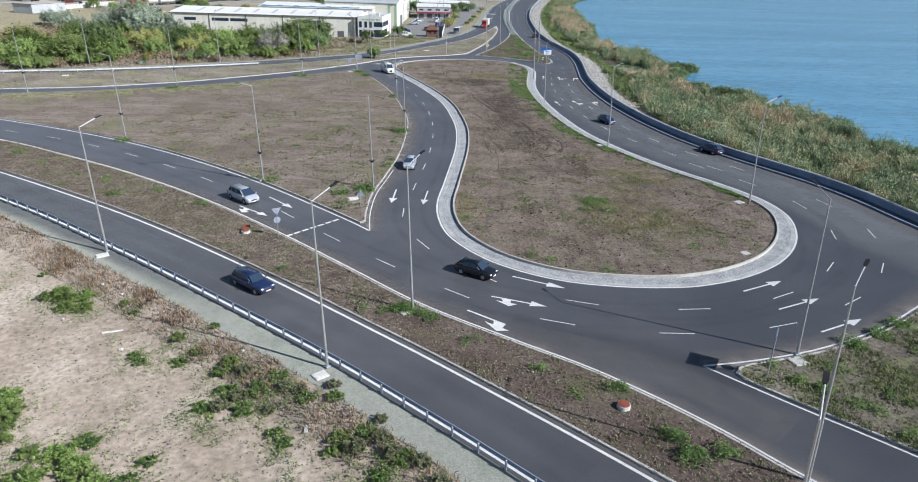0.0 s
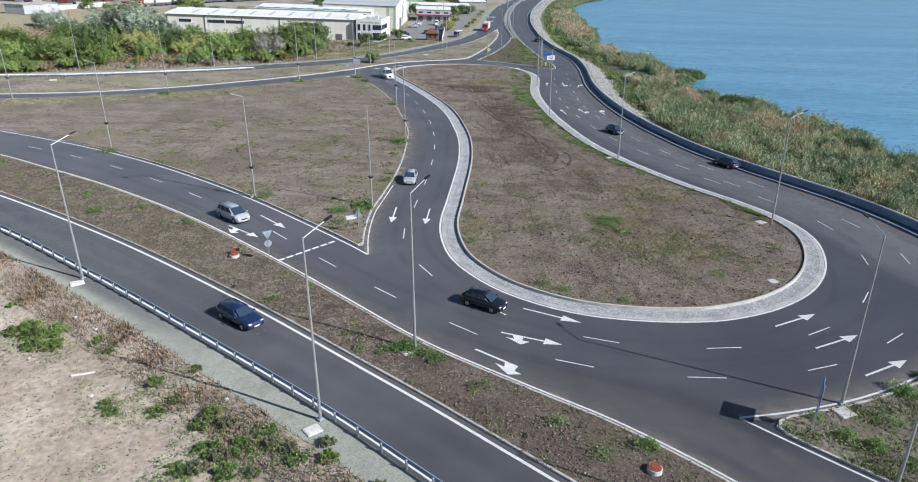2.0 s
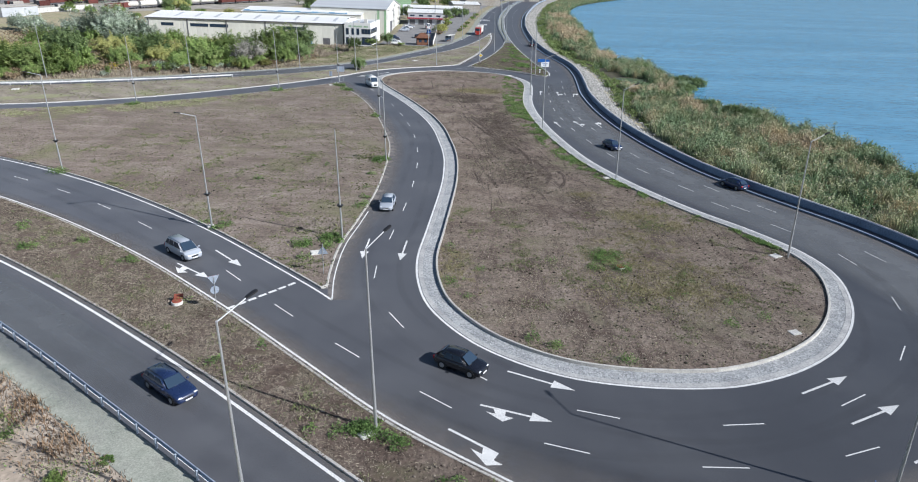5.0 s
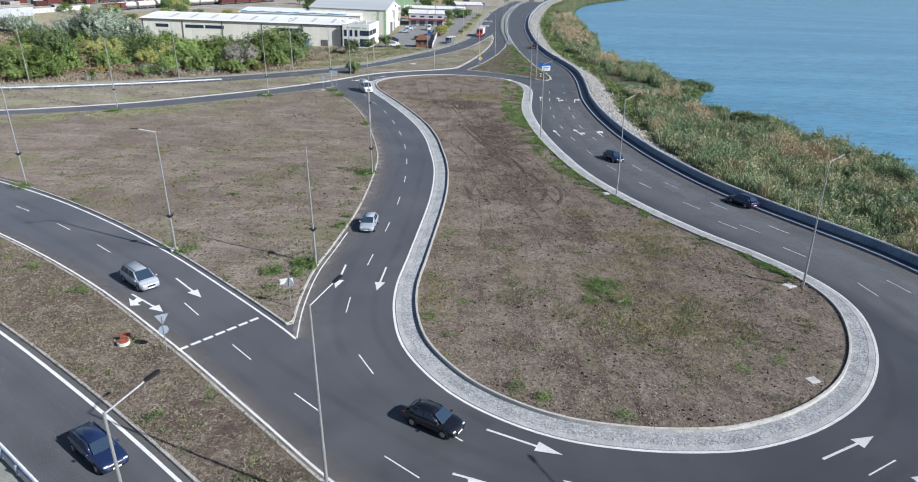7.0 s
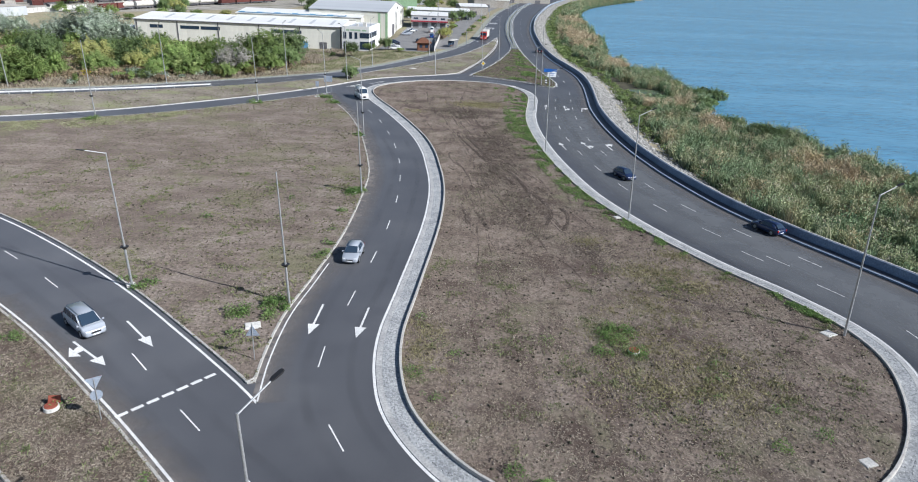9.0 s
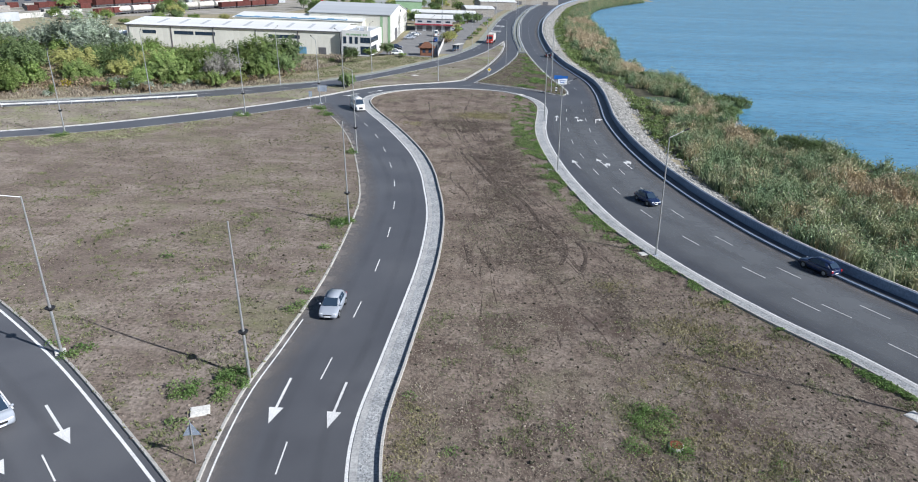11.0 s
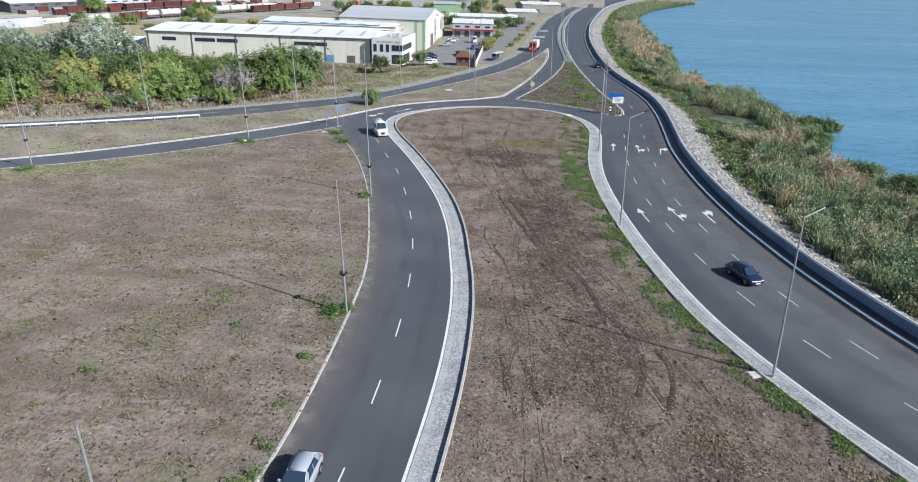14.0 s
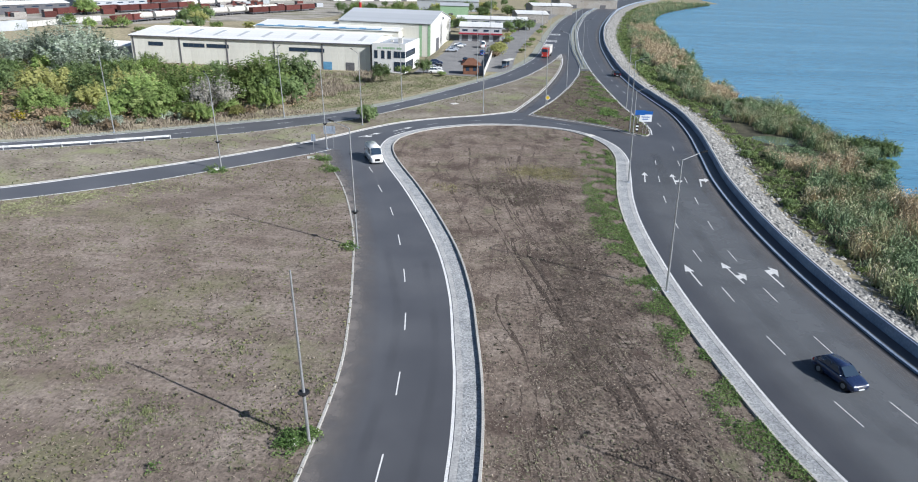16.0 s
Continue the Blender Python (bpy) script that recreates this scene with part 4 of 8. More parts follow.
tall = tagged(empty("tall_hall", -36.2, 312, -3.0, -5), "tall cream hall with grey gabled roof and green corner strip", "hall")
body(tall, -46, 0, 0.2, 36, 8.9, CLAD, 11.6)
panel_wall(tall, (-46, 0), (0, 0), 0, 8.9, CLAD, 3.0)
panel_wall(tall, (0, 0.2), (0, 36), 0, 8.9, RENDER, 4.0)
pitched(tall, -46, 0, 0, 36, 9.1, 11.8, GREYROOF)
for x in (-4.2, 0.0):
    part("corner_strip", box(bmesh.new(), x - 1.4, x, -0.06, -0.005, 0, 8.8), GREEN, tall, "pale green cladding strip")
part("loading_door", box(bmesh.new(), 0.0, 0.09, 9, 14, 0, 4.6, 0.02, m=pose(0.01, 0, 0)), TRIM, tall)
window(tall, 0.01 + 0.0, 20, 90, 2.4, 9.3, 10.1, 2, "gable_window")

office = tagged(empty("office_block", -48.4, 270.5, -2.9, -4.0), "white two-storey office block with glazed corner", "office")
body(office, 0.2, 10.6, 0, 19, 8.1, RENDER)
bm = bmesh.new()
for a in ((0.2, 10.6, 0, 0.3), (0.2, 10.6, 18.7, 19), (0.2, 0.5, 0.3, 18.7), (10.3, 10.6, 0.3, 18.7)):
    box(bm, *a, 8.1, 8.75)
part("parapet", bm, RENDER, office)
part("roof", box(bmesh.new(), 0.5, 10.3, 0.3, 18.7, 8.1, 8.2), GREYROOF, office, "grey felt flat roof")
window(office, 7.0, -0.01, 0, 3.6, 4.6, 6.5, 3)
window(office, 7.0, -0.01, 0, 3.6, 0.5, 3.4, 3)
window(office, 0.8, -0.01, 0, 1.1, 4.2, 6.6, 1)
window(office, 3.0, -0.01, 0, 1.1, 4.2, 6.6, 1)
window(office, 5.0, -0.01, 0, 1.1, 4.2, 6.6, 1)
window(office, 0.8, -0.01, 0, 1.1, 0.4, 3.2, 1)
window(office, 10.61, 0.4, 90, 12.5, 4.6, 6.5, 7)
window(office, 10.61, 0.4, 90, 9.5, 0.5, 3.4, 5)
part("roof_unit", box(bmesh.new(), 6.6, 7.9, 7.0, 8.2, 8.2, 9.7, 0.05), PALE, office, "white rooftop air handling unit")
part("roof_unit", box(bmesh.new(), 3.6, 4.4, 9.0, 9.9, 8.2, 8.9, 0.05), PALE, office)
for k, w in enumerate((0.42, 0.5, 0.0, 0.42, 0.42, 0.38, 0.42, 0.5, 0.42, 0.42, 0.0, 0.5, 0.42, 0.42)):
    if w:
        part("sign_bar", box(bmesh.new(), 1.9 + 0.55 * k, 1.9 + 0.55 * k + w, -0.05, -0.004, 7.1, 7.65, 0.01), GREEN, office, "green sign bar on the facade")

for ob, size in ((hall, (1.07, 1.0, 0.93)), (low, (1.07, 1.0, 0.93)), (office, (1.0, 1.0, 1.0)), (tall, (0.75, 1.0, 1.25))):
    ob.scale = size


def shed(name, x, y, turn, w, d, h, ridge, wall, roof, label, doors=3, band=None):
    ob = tagged(empty(name, x, y, 0, turn), label, "shed")
    body(ob, 0, w, 0, d, h, wall, ridge)
    pitched(ob, 0, w, 0, d, h + 0.12, ridge + 0.15, roof, ribs=w / 10)
    if band:
        part("canopy", box(bmesh.new(), -0.3, w + 0.3, -1.4, -0.01, h * 0.5, h * 0.5 + 0.5), band, ob, "dark red canopy")
    for k in range(doors):
        c = w * (k + 0.5) / doors
        if y < 430 or k % 3 == 1:
            part("door", box(bmesh.new(), c - w / doors * 0.3, c + w / doors * 0.3, -0.06, -0.005, 0, h * 0.42), TRIM, ob)
        if y < 430:
            part("window", box(bmesh.new(), c - w / doors * 0.25, c + w / doors * 0.25, -0.05, -0.005, h * 0.7, h * 0.84), GLASS, ob)
    return ob


shed("red_shed", -28.8, 343, 3, 17, 22, 5.4, 6.3, GREYROOF, ROOF, "grey workshop with dark red canopy and white roof", 4, RED)
shed("workshop", -36, 400, 4, 34, 16, 4.2, 5.2, GREYROOF, ROOF, "long pale workshop with sheet metal roof", 6)
shed("workshop", -8, 445, 10, 17, 20, 4.4, 5.6, YARD, ROOF, "white workshop with pale sheet roof", 3)
shed("depot", 0, 520, 12, 26, 22, 5, 6.2, YARD, ROOF, "white depot beside the far road", 4)
shed("green_house", -52, 460, 5, 16, 14, 6.5, 7.6, GREEN, GREYROOF, "pale green three-storey building behind workshops", 4)
shed("workshop", -75, 520, 4, 40, 18, 6, 7.5, GREYROOF, GREYROOF, "long grey workshop with sheet roof", 6)
shed("depot", 20, 600, 15, 45, 24, 6, 7.4, YARD, GREYROOF, "large white depot in the distance", 6)
for x, y, turn, w, d, h, wall, roof, label in ((-254, 377, 68, 36, 12, 4.2, TRIM, ROOF, "open-fronted goods shed with a white roof"), (-239, 416, 70, 44, 13, 4.4, GREYROOF, ROOF, "white-roofed goods shed by the rail yard"),
                                               (-276, 392, 68, 64, 13, 4.6, TRIM, ROOF, "long open goods shed with pale roof"), (-300, 420, 68, 80, 15, 5.0, GREYROOF, GREYROOF, "long grey goods shed in the rail yard"), (-330, 440, 66, 90, 16, 5.5, TRIM, ROOF, "long white-roofed goods shed in the distance"),
                                               (-268, 470, 50, 70, 16, 6.5, TRIM, ROOF, "long dark shed with a pale roof edge"), (-360, 500, 60, 120, 20, 7, RENDER, ROOF, "large pale warehouse in the distance"), (-215, 540, 48, 90, 22, 7, RENDER, GREYROOF, "grey-roofed warehouse in the distance"), (-150, 590, 30, 90, 22, 8, RENDER, ROOF, "pale warehouse behind the rail yard")):
    shed("goods_shed", x, y, turn, w, d, h, h + 1.2, wall, roof, label, max(4, int(w / 7)))
bm = box(bmesh.new(), 0, 19, 0, 11, 0, 4.0)
store = tagged(empty("flat_roofed_store", -203.5, 303, 0, 74), "low blue-grey flat-roofed store behind the thicket", "store")
part("wall", bm, GREYROOF, store)
part("roof", box(bmesh.new(), -0.3, 19.3, -0.3, 11.3, 4.0, 4.25), YARD, store)
yard_wall = tagged(empty("panel_fence", -205, 324, 0, 80), "pale concrete panel fence at the rail yard", "fence")
me = part("panel", box(bmesh.new(), 0.05, 2.45, -0.06, 0.06, 0, 2.2, 0.02), PALE, yard_wall).data
for k in range(1, 18):
    part("panel", me, PALE, yard_wall, m=pose(2.5 * k, 0, 0))
shed("store", -141, 276, 6, 10, 14, 3.8, 4.4, GREYROOF, ROOF, "small pale store beside the factory hall", 2).location.z = -3.15

# timber kiosk with a hipped roof
kiosk = tagged(empty("kiosk", -16.6, 256.5, 0, 8), "small brown timber kiosk with a hipped roof", "kiosk")
part("wall", box(bmesh.new(), -2.2, 2.2, -1.8, 1.8, 0, 2.6), BROWN, kiosk)
bm = bmesh.new()
base = [bm.verts.new(v) for v in ((-2.9, -2.5, 2.6), (2.9, -2.5, 2.6), (2.9, 2.5, 2.6), (-2.9, 2.5, 2.6))]
top = [bm.verts.new(v) for v in ((-0.7, 0, 4.3), (0.7, 0, 4.3))]
for f in ((base[0], base[1], top[1], top[0]), (base[2], base[3], top[0], top[1]), (base[1], base[2], top[1]), (base[3], base[0], top[0]), base[::-1]):
    bm.faces.new(f)
part("roof", bm, BROWN, kiosk, "reddish brown hipped roof")
for x in (-1.5, 0.5):
    part("window", box(bmesh.new(), x, x + 1.0, -1.86, -1.805, 1.0, 2.1), GLASS, kiosk)

LOT = material("worn_car_park_asphalt", [(0.17, 0.17, 0.17), (0.23, 0.225, 0.22)], 5.0, 2.0, 0.9, 0.2, dist=0.02)
# car park, access road and yards
tagged(part("car_park", filled(even(np.array([(-32.6, 255.0), (-12.8, 250.5), (-13.2, 292), (-14.5, 352), (-31.2, 352), (-30, 300), (-32.6, 255.0)]), 4, True), -0.05), LOT), "pale worn asphalt car park", "car park", kind="structure")
access = spline([(-9, 262), (-9.5, 280), (-8.2, 320), (-4.6, 372), (1, 430), (9, 500), (27, 600), (52, 700)], 4)
tagged(part("access_road", sweep(access, [(5.0, -0.03), (-4.2, -0.03)]), LOT), "dusty grey access road beside the main road", "road", kind="structure")
RAILBED = material("rail_yard_gravel", [(0.20, 0.185, 0.16), (0.29, 0.27, 0.24), (0.36, 0.34, 0.31)], 9.0, 0.8, 0.95, 0.4, dist=0.08)
zoned(RAILBED, (0.17, 0.165, 0.10), 20.0, 0.5, 0.64, 3.0, (0.4, 1.6, 1))
tagged(part("rail_yard", filled(even(np.array([(-420, 350), (-206, 336), (-186, 350), (-150, 384), (-110, 430), (-100, 640), (-420, 640), (-420, 350)]), 15, True), -0.06), RAILBED), "pale gravel ground of a rail yard", "rail yard", kind="structure")


def wagon(kind, x, y, turn):
    ob = tagged(empty(kind, x, y, 0, turn), "rusty brown open goods wagon on the rails" if kind == "goods_wagon" else "cream tank wagon on the rails", "wagon", "wagons in the rail yard")
    part("chassis", box(bmesh.new(), -6.4, 6.4, -1.2, 1.2, 0.75, 1.15), TRIM, ob)
    for s in (-4.4, 4.4):
        bm = bmesh.new()
        for a in (-0.9, 0.9):
            tube(bm, (s + a, -0.85, 0.48), (s + a, 0.85, 0.48), 0.46, seg=10)
        part("bogie", bm, TRIM, ob)
    if kind == "goods_wagon":
        bm = box(bmesh.new(), -6.2, 6.2, -1.4, 1.4, 1.15, 3.7, 0.04)
        part("body", bm, RUST, ob)
    else:
        part("tank", tube(bmesh.new(), (-6.0, 0, 2.6), (6.0, 0, 2.6), 1.4, seg=18), TANK, ob, smooth=False)
        part("dome", tube(bmesh.new(), (0, 0, 3.9), (0, 0, 4.4), 0.5, seg=12), TANK, ob)
    return ob


def train(kind, x, y, turn, count):
    for k in range(count):
        wagon(kind, x + 14 * k * math.cos(radians(turn)), y + 14 * k * math.sin(radians(turn)), turn)


train("goods_wagon", -181, 358, 88, 4)
train("goods_wagon", -226, 386, 80, 3)
train("goods_wagon", -214, 420, 74, 4)
train("goods_wagon", -250, 452, 70, 4)
train("tank_wagon", -180, 372, 72, 7)
train("tank_wagon", -168, 404, 72, 5)
train("goods_wagon", -150, 440, 70, 4)
train("tank_wagon", -205, 470, 70, 5)


def container(x, y, turn, mat, label):
    ob = tagged(empty("freight_container", x, y, -0.11, turn), label, "container", "containers in the rail yard")
    bm = box(bmesh.new(), 0, 6.05, 0, 2.44, 0.05, 2.6, 0.03)
    for k in range(12):
        box(bm, 0.2 + 0.48 * k, 0.42 + 0.48 * k, -0.04, 2.48, 0.2, 2.45)
    part("body", bm, mat, ob)
    part("door", box(bmesh.new(), -0.05, -0.005, 0.1, 2.34, 0.15, 2.5), TRIM, ob)


for x, y, mat, label in ((-224.5, 435, BLUE, "blue freight container in the rail yard"), (-222.5, 441, BLUE, "blue freight container in the rail yard"), (-217, 440, BLUE, "blue freight container in the rail yard"), (-215, 446, BLUE, "blue freight container in the rail yard")):
    container(x, y, 70, mat, label)
yr = np.random.default_rng(21)
for k in range(46):
    u, v = yr.uniform(0, 190), yr.uniform(6, 70)
    x, y = -192 + u * 0.34 - v * 0.94, 345 + u * 0.94 + v * 0.34
    mat, col = ((RUST, "rusty brown"), (GREYROOF, "grey"), (YARD, "pale grey"), (RUST, "rusty brown"))[yr.integers(0, 4)]
    container(x, y, 70 + yr.uniform(-8, 8), mat, col + " freight container in the rail yard")


# ---- plants and loose ground cover ----
def through_light(m, share=0.45):
    """Lets part of the light pass through thin leaves."""
    n, l = m.node_tree.nodes, m.node_tree.links
    b = n["Principled BSDF"]
    tr, mix = n.new("ShaderNodeBsdfTranslucent"), n.new("ShaderNodeMixShader")
    l.new(b.inputs["Base Color"].links[0].from_socket, tr.inputs["Color"])
    mix.inputs[0].default_value = share
    l.new(b.outputs[0], mix.inputs[1])
    l.new(tr.outputs[0], mix.inputs[2])
    l.new(mix.outputs[0], n["Material Output"].inputs["Surface"])
    return m


LEAF = material("green_leaves", [(0.185, 0.275, 0.08), (0.27, 0.36, 0.12), (0.38, 0.44, 0.175)], 1.5, 3.0, 0.7, 0.0, island=0.2, thing=0.25)
LEAF_DARK = material("dark_green_leaves", [(0.155, 0.225, 0.09), (0.23, 0.30, 0.13)], 1.5, 3.0, 0.7, 0.0, island=0.2, thing=0.25)
LEAF_OLIVE = material("olive_green_leaves", [(0.35, 0.365, 0.13), (0.43, 0.425, 0.165)], 1.5, 3.0, 0.7, 0.0, island=0.2, thing=0.25)
LEAF_SILVER = material("silver_green_leaves", [(0.21, 0.265, 0.18), (0.38, 0.44, 0.34), (0.58, 0.62, 0.53)], 1.2, 3.0, 0.6, 0.0, island=0.4, thing=0.15)
LEAF_GREY = material("grey_bare_twigs", [(0.30, 0.285, 0.25), (0.42, 0.40, 0.36)], 1.2, 3.0, 0.8, 0.0, island=0.35)
LEAF_YELLOW = material("yellow_leaves", [(0.42, 0.36, 0.03), (0.55, 0.48, 0.06)], 1.2, 3.0, 0.7, 0.0, island=0.3)
LEAF_RUST = material("brown_dry_leaves", [(0.27, 0.205, 0.13), (0.37, 0.29, 0.19)], 1.2, 3.0, 0.8, 0.0, island=0.35)
for m_ in (LEAF, LEAF_DARK, LEAF_OLIVE, LEAF_SILVER, LEAF_GREY, LEAF_RUST, LEAF_YELLOW):
    through_light(m_, 0.36)
WEED = material("low_green_weeds", [(0.12, 0.205, 0.062), (0.18, 0.275, 0.09), (0.26, 0.335, 0.13)], 2.0, 3.0, 0.75, 0.0, island=0.4)
through_light(WEED)
DULLWEED = material("dull_green_weeds", [(0.12, 0.135, 0.072), (0.155, 0.165, 0.09), (0.18, 0.18, 0.10)], 2.0, 3.0, 0.8, 0.0, island=0.35)
STRAW = material("dry_straw", [(0.20, 0.165, 0.125), (0.26, 0.22, 0.17), (0.31, 0.27, 0.21)], 2.0, 3.0, 0.85, 0.0, island=0.35)
MEADOW_GREEN = material("dull_green_meadow_grass", [(0.13, 0.15, 0.07), (0.18, 0.20, 0.10), (0.25, 0.24, 0.14)], 3.0, 3.0, 0.85, 0.0, island=0.3)
PALEGRASS = material("pale_dry_grass", [(0.19, 0.175, 0.085), (0.26, 0.235, 0.125), (0.32, 0.285, 0.17)], 2.0, 3.0, 0.85, 0.0, island=0.25)
CLOD = material("dark_earth_clods", [(0.085, 0.066, 0.053), (0.125, 0.10, 0.082)], 1.0, 6.0, 0.95, 0.3, dist=0.02, island=0.3)
REED = material("green_reed_blades", [(0.155, 0.20, 0.095), (0.275, 0.315, 0.165), (0.44, 0.445, 0.28)], 2.4, 2.0, 0.8, 0.0, island=0.32)
zoned(REED, (0.105, 0.17, 0.10), 4.0, 0.50, 0.62, 23.0)
zoned(REED, (0.48, 0.385, 0.23), 6.0, 0.50, 0.64, 61.0)
REED_TAN = material("dry_tan_reed_blades", [(0.38, 0.30, 0.18), (0.47, 0.38, 0.25), (0.54, 0.45, 0.31)], 4.0, 2.0, 0.8, 0.0, island=0.3)
HERB = material("bright_green_herbs", [(0.12, 0.18, 0.06), (0.185, 0.245, 0.085), (0.27, 0.315, 0.135)], 3.0, 2.0, 0.8, 0.0, island=0.35)
SEDGE = material("dark_green_sedge", [(0.11, 0.175, 0.09), (0.19, 0.265, 0.14), (0.31, 0.37, 0.22)], 3.0, 2.0, 0.8, 0.0, island=0.5)
for m_ in (REED, REED_TAN, HERB, SEDGE):
    through_light(m_, 0.08)
PLUME = material("reed_plumes", [(0.32, 0.31, 0.22), (0.40, 0.37, 0.27), (0.47, 0.43, 0.33)], 6.0, 2.0, 0.85, 0.0, island=0.35)
BARK = material("bark", [(0.10, 0.08, 0.06), (0.16, 0.13, 0.10)], 0.5, 6.0, 0.9, 0.4, dist=0.02)
STONE = material("broken_limestone", [(0.18, 0.175, 0.165), (0.26, 0.255, 0.24), (0.35, 0.34, 0.32)], 0.8, 4.0, 0.9, 0.4, dist=0.02, island=0.35, thing=0.3)

rng = np.random.default_rng(7)


def quick(name, v, f, mat):
    """A mesh from arrays: vertices (n, 3), faces (m, 3 or 4)."""
    me = bpy.data.meshes.new(name)
    k = f.shape[1]
    me.vertices.add(len(v))
    me.vertices.foreach_set("co", np.ascontiguousarray(v, np.float32).ravel())
    me.loops.add(f.size)
    me.loops.foreach_set("vertex_index", np.ascontiguousarray(f, np.int32).ravel())
    me.polygons.add(len(f))
    me.polygons.foreach_set("loop_start", np.arange(0, f.size, k, dtype=np.int32))
    me.materials.append(mat)
    me.update(calc_edges=True)
    me.validate()
    return me


def leaves(c, size, tilt=1.0, out=None, width=0.26):
    """Small leaf-shaped quads round the points c, turned at random; tilt 0: all lie flat."""
    n = len(c)
    size = np.broadcast_to(np.asarray(size, float), (n,))[:, None]
    a = rng.uniform(0, 2 * np.pi, n)
    up = np.stack([np.zeros(n), np.zeros(n), np.ones(n)], 1) + tilt * rng.normal(0, 1, (n, 3))
    if out is not None:
        up = out + tilt * rng.normal(0, 1, (n, 3))
    up /= np.linalg.norm(up, axis=1)[:, None]
    side = np.stack([np.cos(a), np.sin(a), rng.normal(0, 0.3, n) * tilt], 1)
    u = side - (side * up).sum(1)[:, None] * up
    u /= np.linalg.norm(u, axis=1)[:, None] + 1e-9
    w = np.cross(up, u)
    v = np.stack([c - u * size * 0.5, c + w * size * width, c + u * size * 0.5, c - w * size * width], 1).reshape(-1, 3)
    return v, np.arange(4 * n).reshape(-1, 4)


def blades(c, height, width, lean=0.25):
    """Upright pointed blades from the points c."""
    n = len(c)
    height, width = np.broadcast_to(height, (n,))[:, None], np.broadcast_to(width, (n,))[:, None]
    a, b = rng.uniform(0, 2 * np.pi, n), rng.uniform(0, 2 * np.pi, n)
    u = np.stack([np.cos(a), np.sin(a), 0 * a], 1)
    d = np.stack([np.cos(b), np.sin(b), 0 * b], 1) * (lean * rng.uniform(0.1, 1, n))[:, None]
    up = np.array([0, 0, 1.0])
    mid = c + height * 0.6 * (up + 0.6 * d)
    tip = c + height * (up + 1.5 * d)
    v = np.stack([c - u * width * 0.35, c + u * width * 0.35, mid + u * width * 0.5, tip, mid - u * width * 0.5], 1).reshape(-1, 3)
    k = np.arange(n)[:, None] * 5
    return v, np.concatenate([k + [0, 1, 2, 4], k + [4, 2, 3, 3]])[:, :4]


def blade_mesh(name, c, height, width, lean, mat):
    v, f = blades(c, height, width, lean)
    n = len(c)
    k = np.arange(n)[:, None] * 5
    quads, tris = k + [0, 1, 2, 4], k + [4, 2, 3]
    tri = np.concatenate([quads[:, [0, 1, 2]], quads[:, [0, 2, 3]], tris])
    return quick(name, v, tri, mat)


def joined(*sets):
    vs, fs, n = [], [], 0
    for v, f in sets:
        vs.append(v)
        fs.append(f + n)
        n += len(v)
    return np.concatenate(vs), np.concatenate(fs)


def scatter(poly, n, keep=None):
    """About n points inside an outline, thinned by keep(points), which gives 0 to 1."""
    poly = np.asarray(poly)
    lo, hi = poly.min(0), poly.max(0)
    out = np.empty((0, 2))
    for _ in range(40):
        p = rng.uniform(lo, hi, (max(2000, n), 2))
        p = p[inside(p, poly)]
        if keep is not None and len(p):
            p = p[rng.uniform(0, 1, len(p)) < keep(p)]
        out = np.vstack([out, p])
        if len(out) >= n:
            break
    return out[:n]


def slow(p, size, seed=0.0):
    return np.array([noise.noise((x / size, y / size, seed)) for x, y in p])


def stuff(name, me, label, category):
    return tagged(new(name, me), label, category, kind="stuff")


# trees and bushes
def crown(lobes, n, leaf, mat, ragged=0.5):
    """Leaves along many shoots that spray up and out of uneven lobes (x, y, z, radius, height)."""
    per = 26
    total = sum(l[3] ** 2 for l in lobes)
    pts, outs = [], []
    for x, y, z, r, h in lobes:
        k = max(8, int(n * r * r / total / per))
        d = rng.normal(0, 1, (k, 3))
        d[:, 2] = np.abs(d[:, 2]) * np.where(rng.uniform(0, 1, k) < 0.85, 1.0, -0.5) + 0.15
        d /= np.linalg.norm(d, axis=1)[:, None]
        wob = 1 + 0.35 * np.array([noise.noise((q[0] * 2.2 + x, q[1] * 2.2 + y, q[2] * 2.2)) for q in d])
        reach = wob * rng.uniform(0.72, 1.0 + 0.42 * ragged, k)
        tip = np.stack([x + d[:, 0] * r * reach, y + d[:, 1] * r * reach, z + d[:, 2] * h * reach + 0.10 * ragged * h * rng.uniform(0, 1, k) ** 2], 1)
        foot = np.array([x, y, z]) + 0.45 * (tip - np.array([x, y, z])) - np.array([0, 0, 0.12 * h])
        u = rng.uniform(0, 1, (k, per, 1)) ** 0.7
        c = foot[:, None] + (tip - foot)[:, None] * u
        c = c + rng.normal(0, 1, c.shape) * (0.13 * r * (1.15 - 0.75 * u))
        pts.append(c.reshape(-1, 3))
        outs.append(np.repeat(d + np.array([0.35, -0.2, 0.8]), per, 0))
    c, o = np.concatenate(pts), np.concatenate(outs)
    keep = c[:, 2] > 0.05
    c, o = c[keep], o[keep]
    v, f = leaves(c, 1.2 * leaf * rng.uniform(0.7, 1.4, len(c)), 0.42, o)
    return quick("crown", v, f, mat)


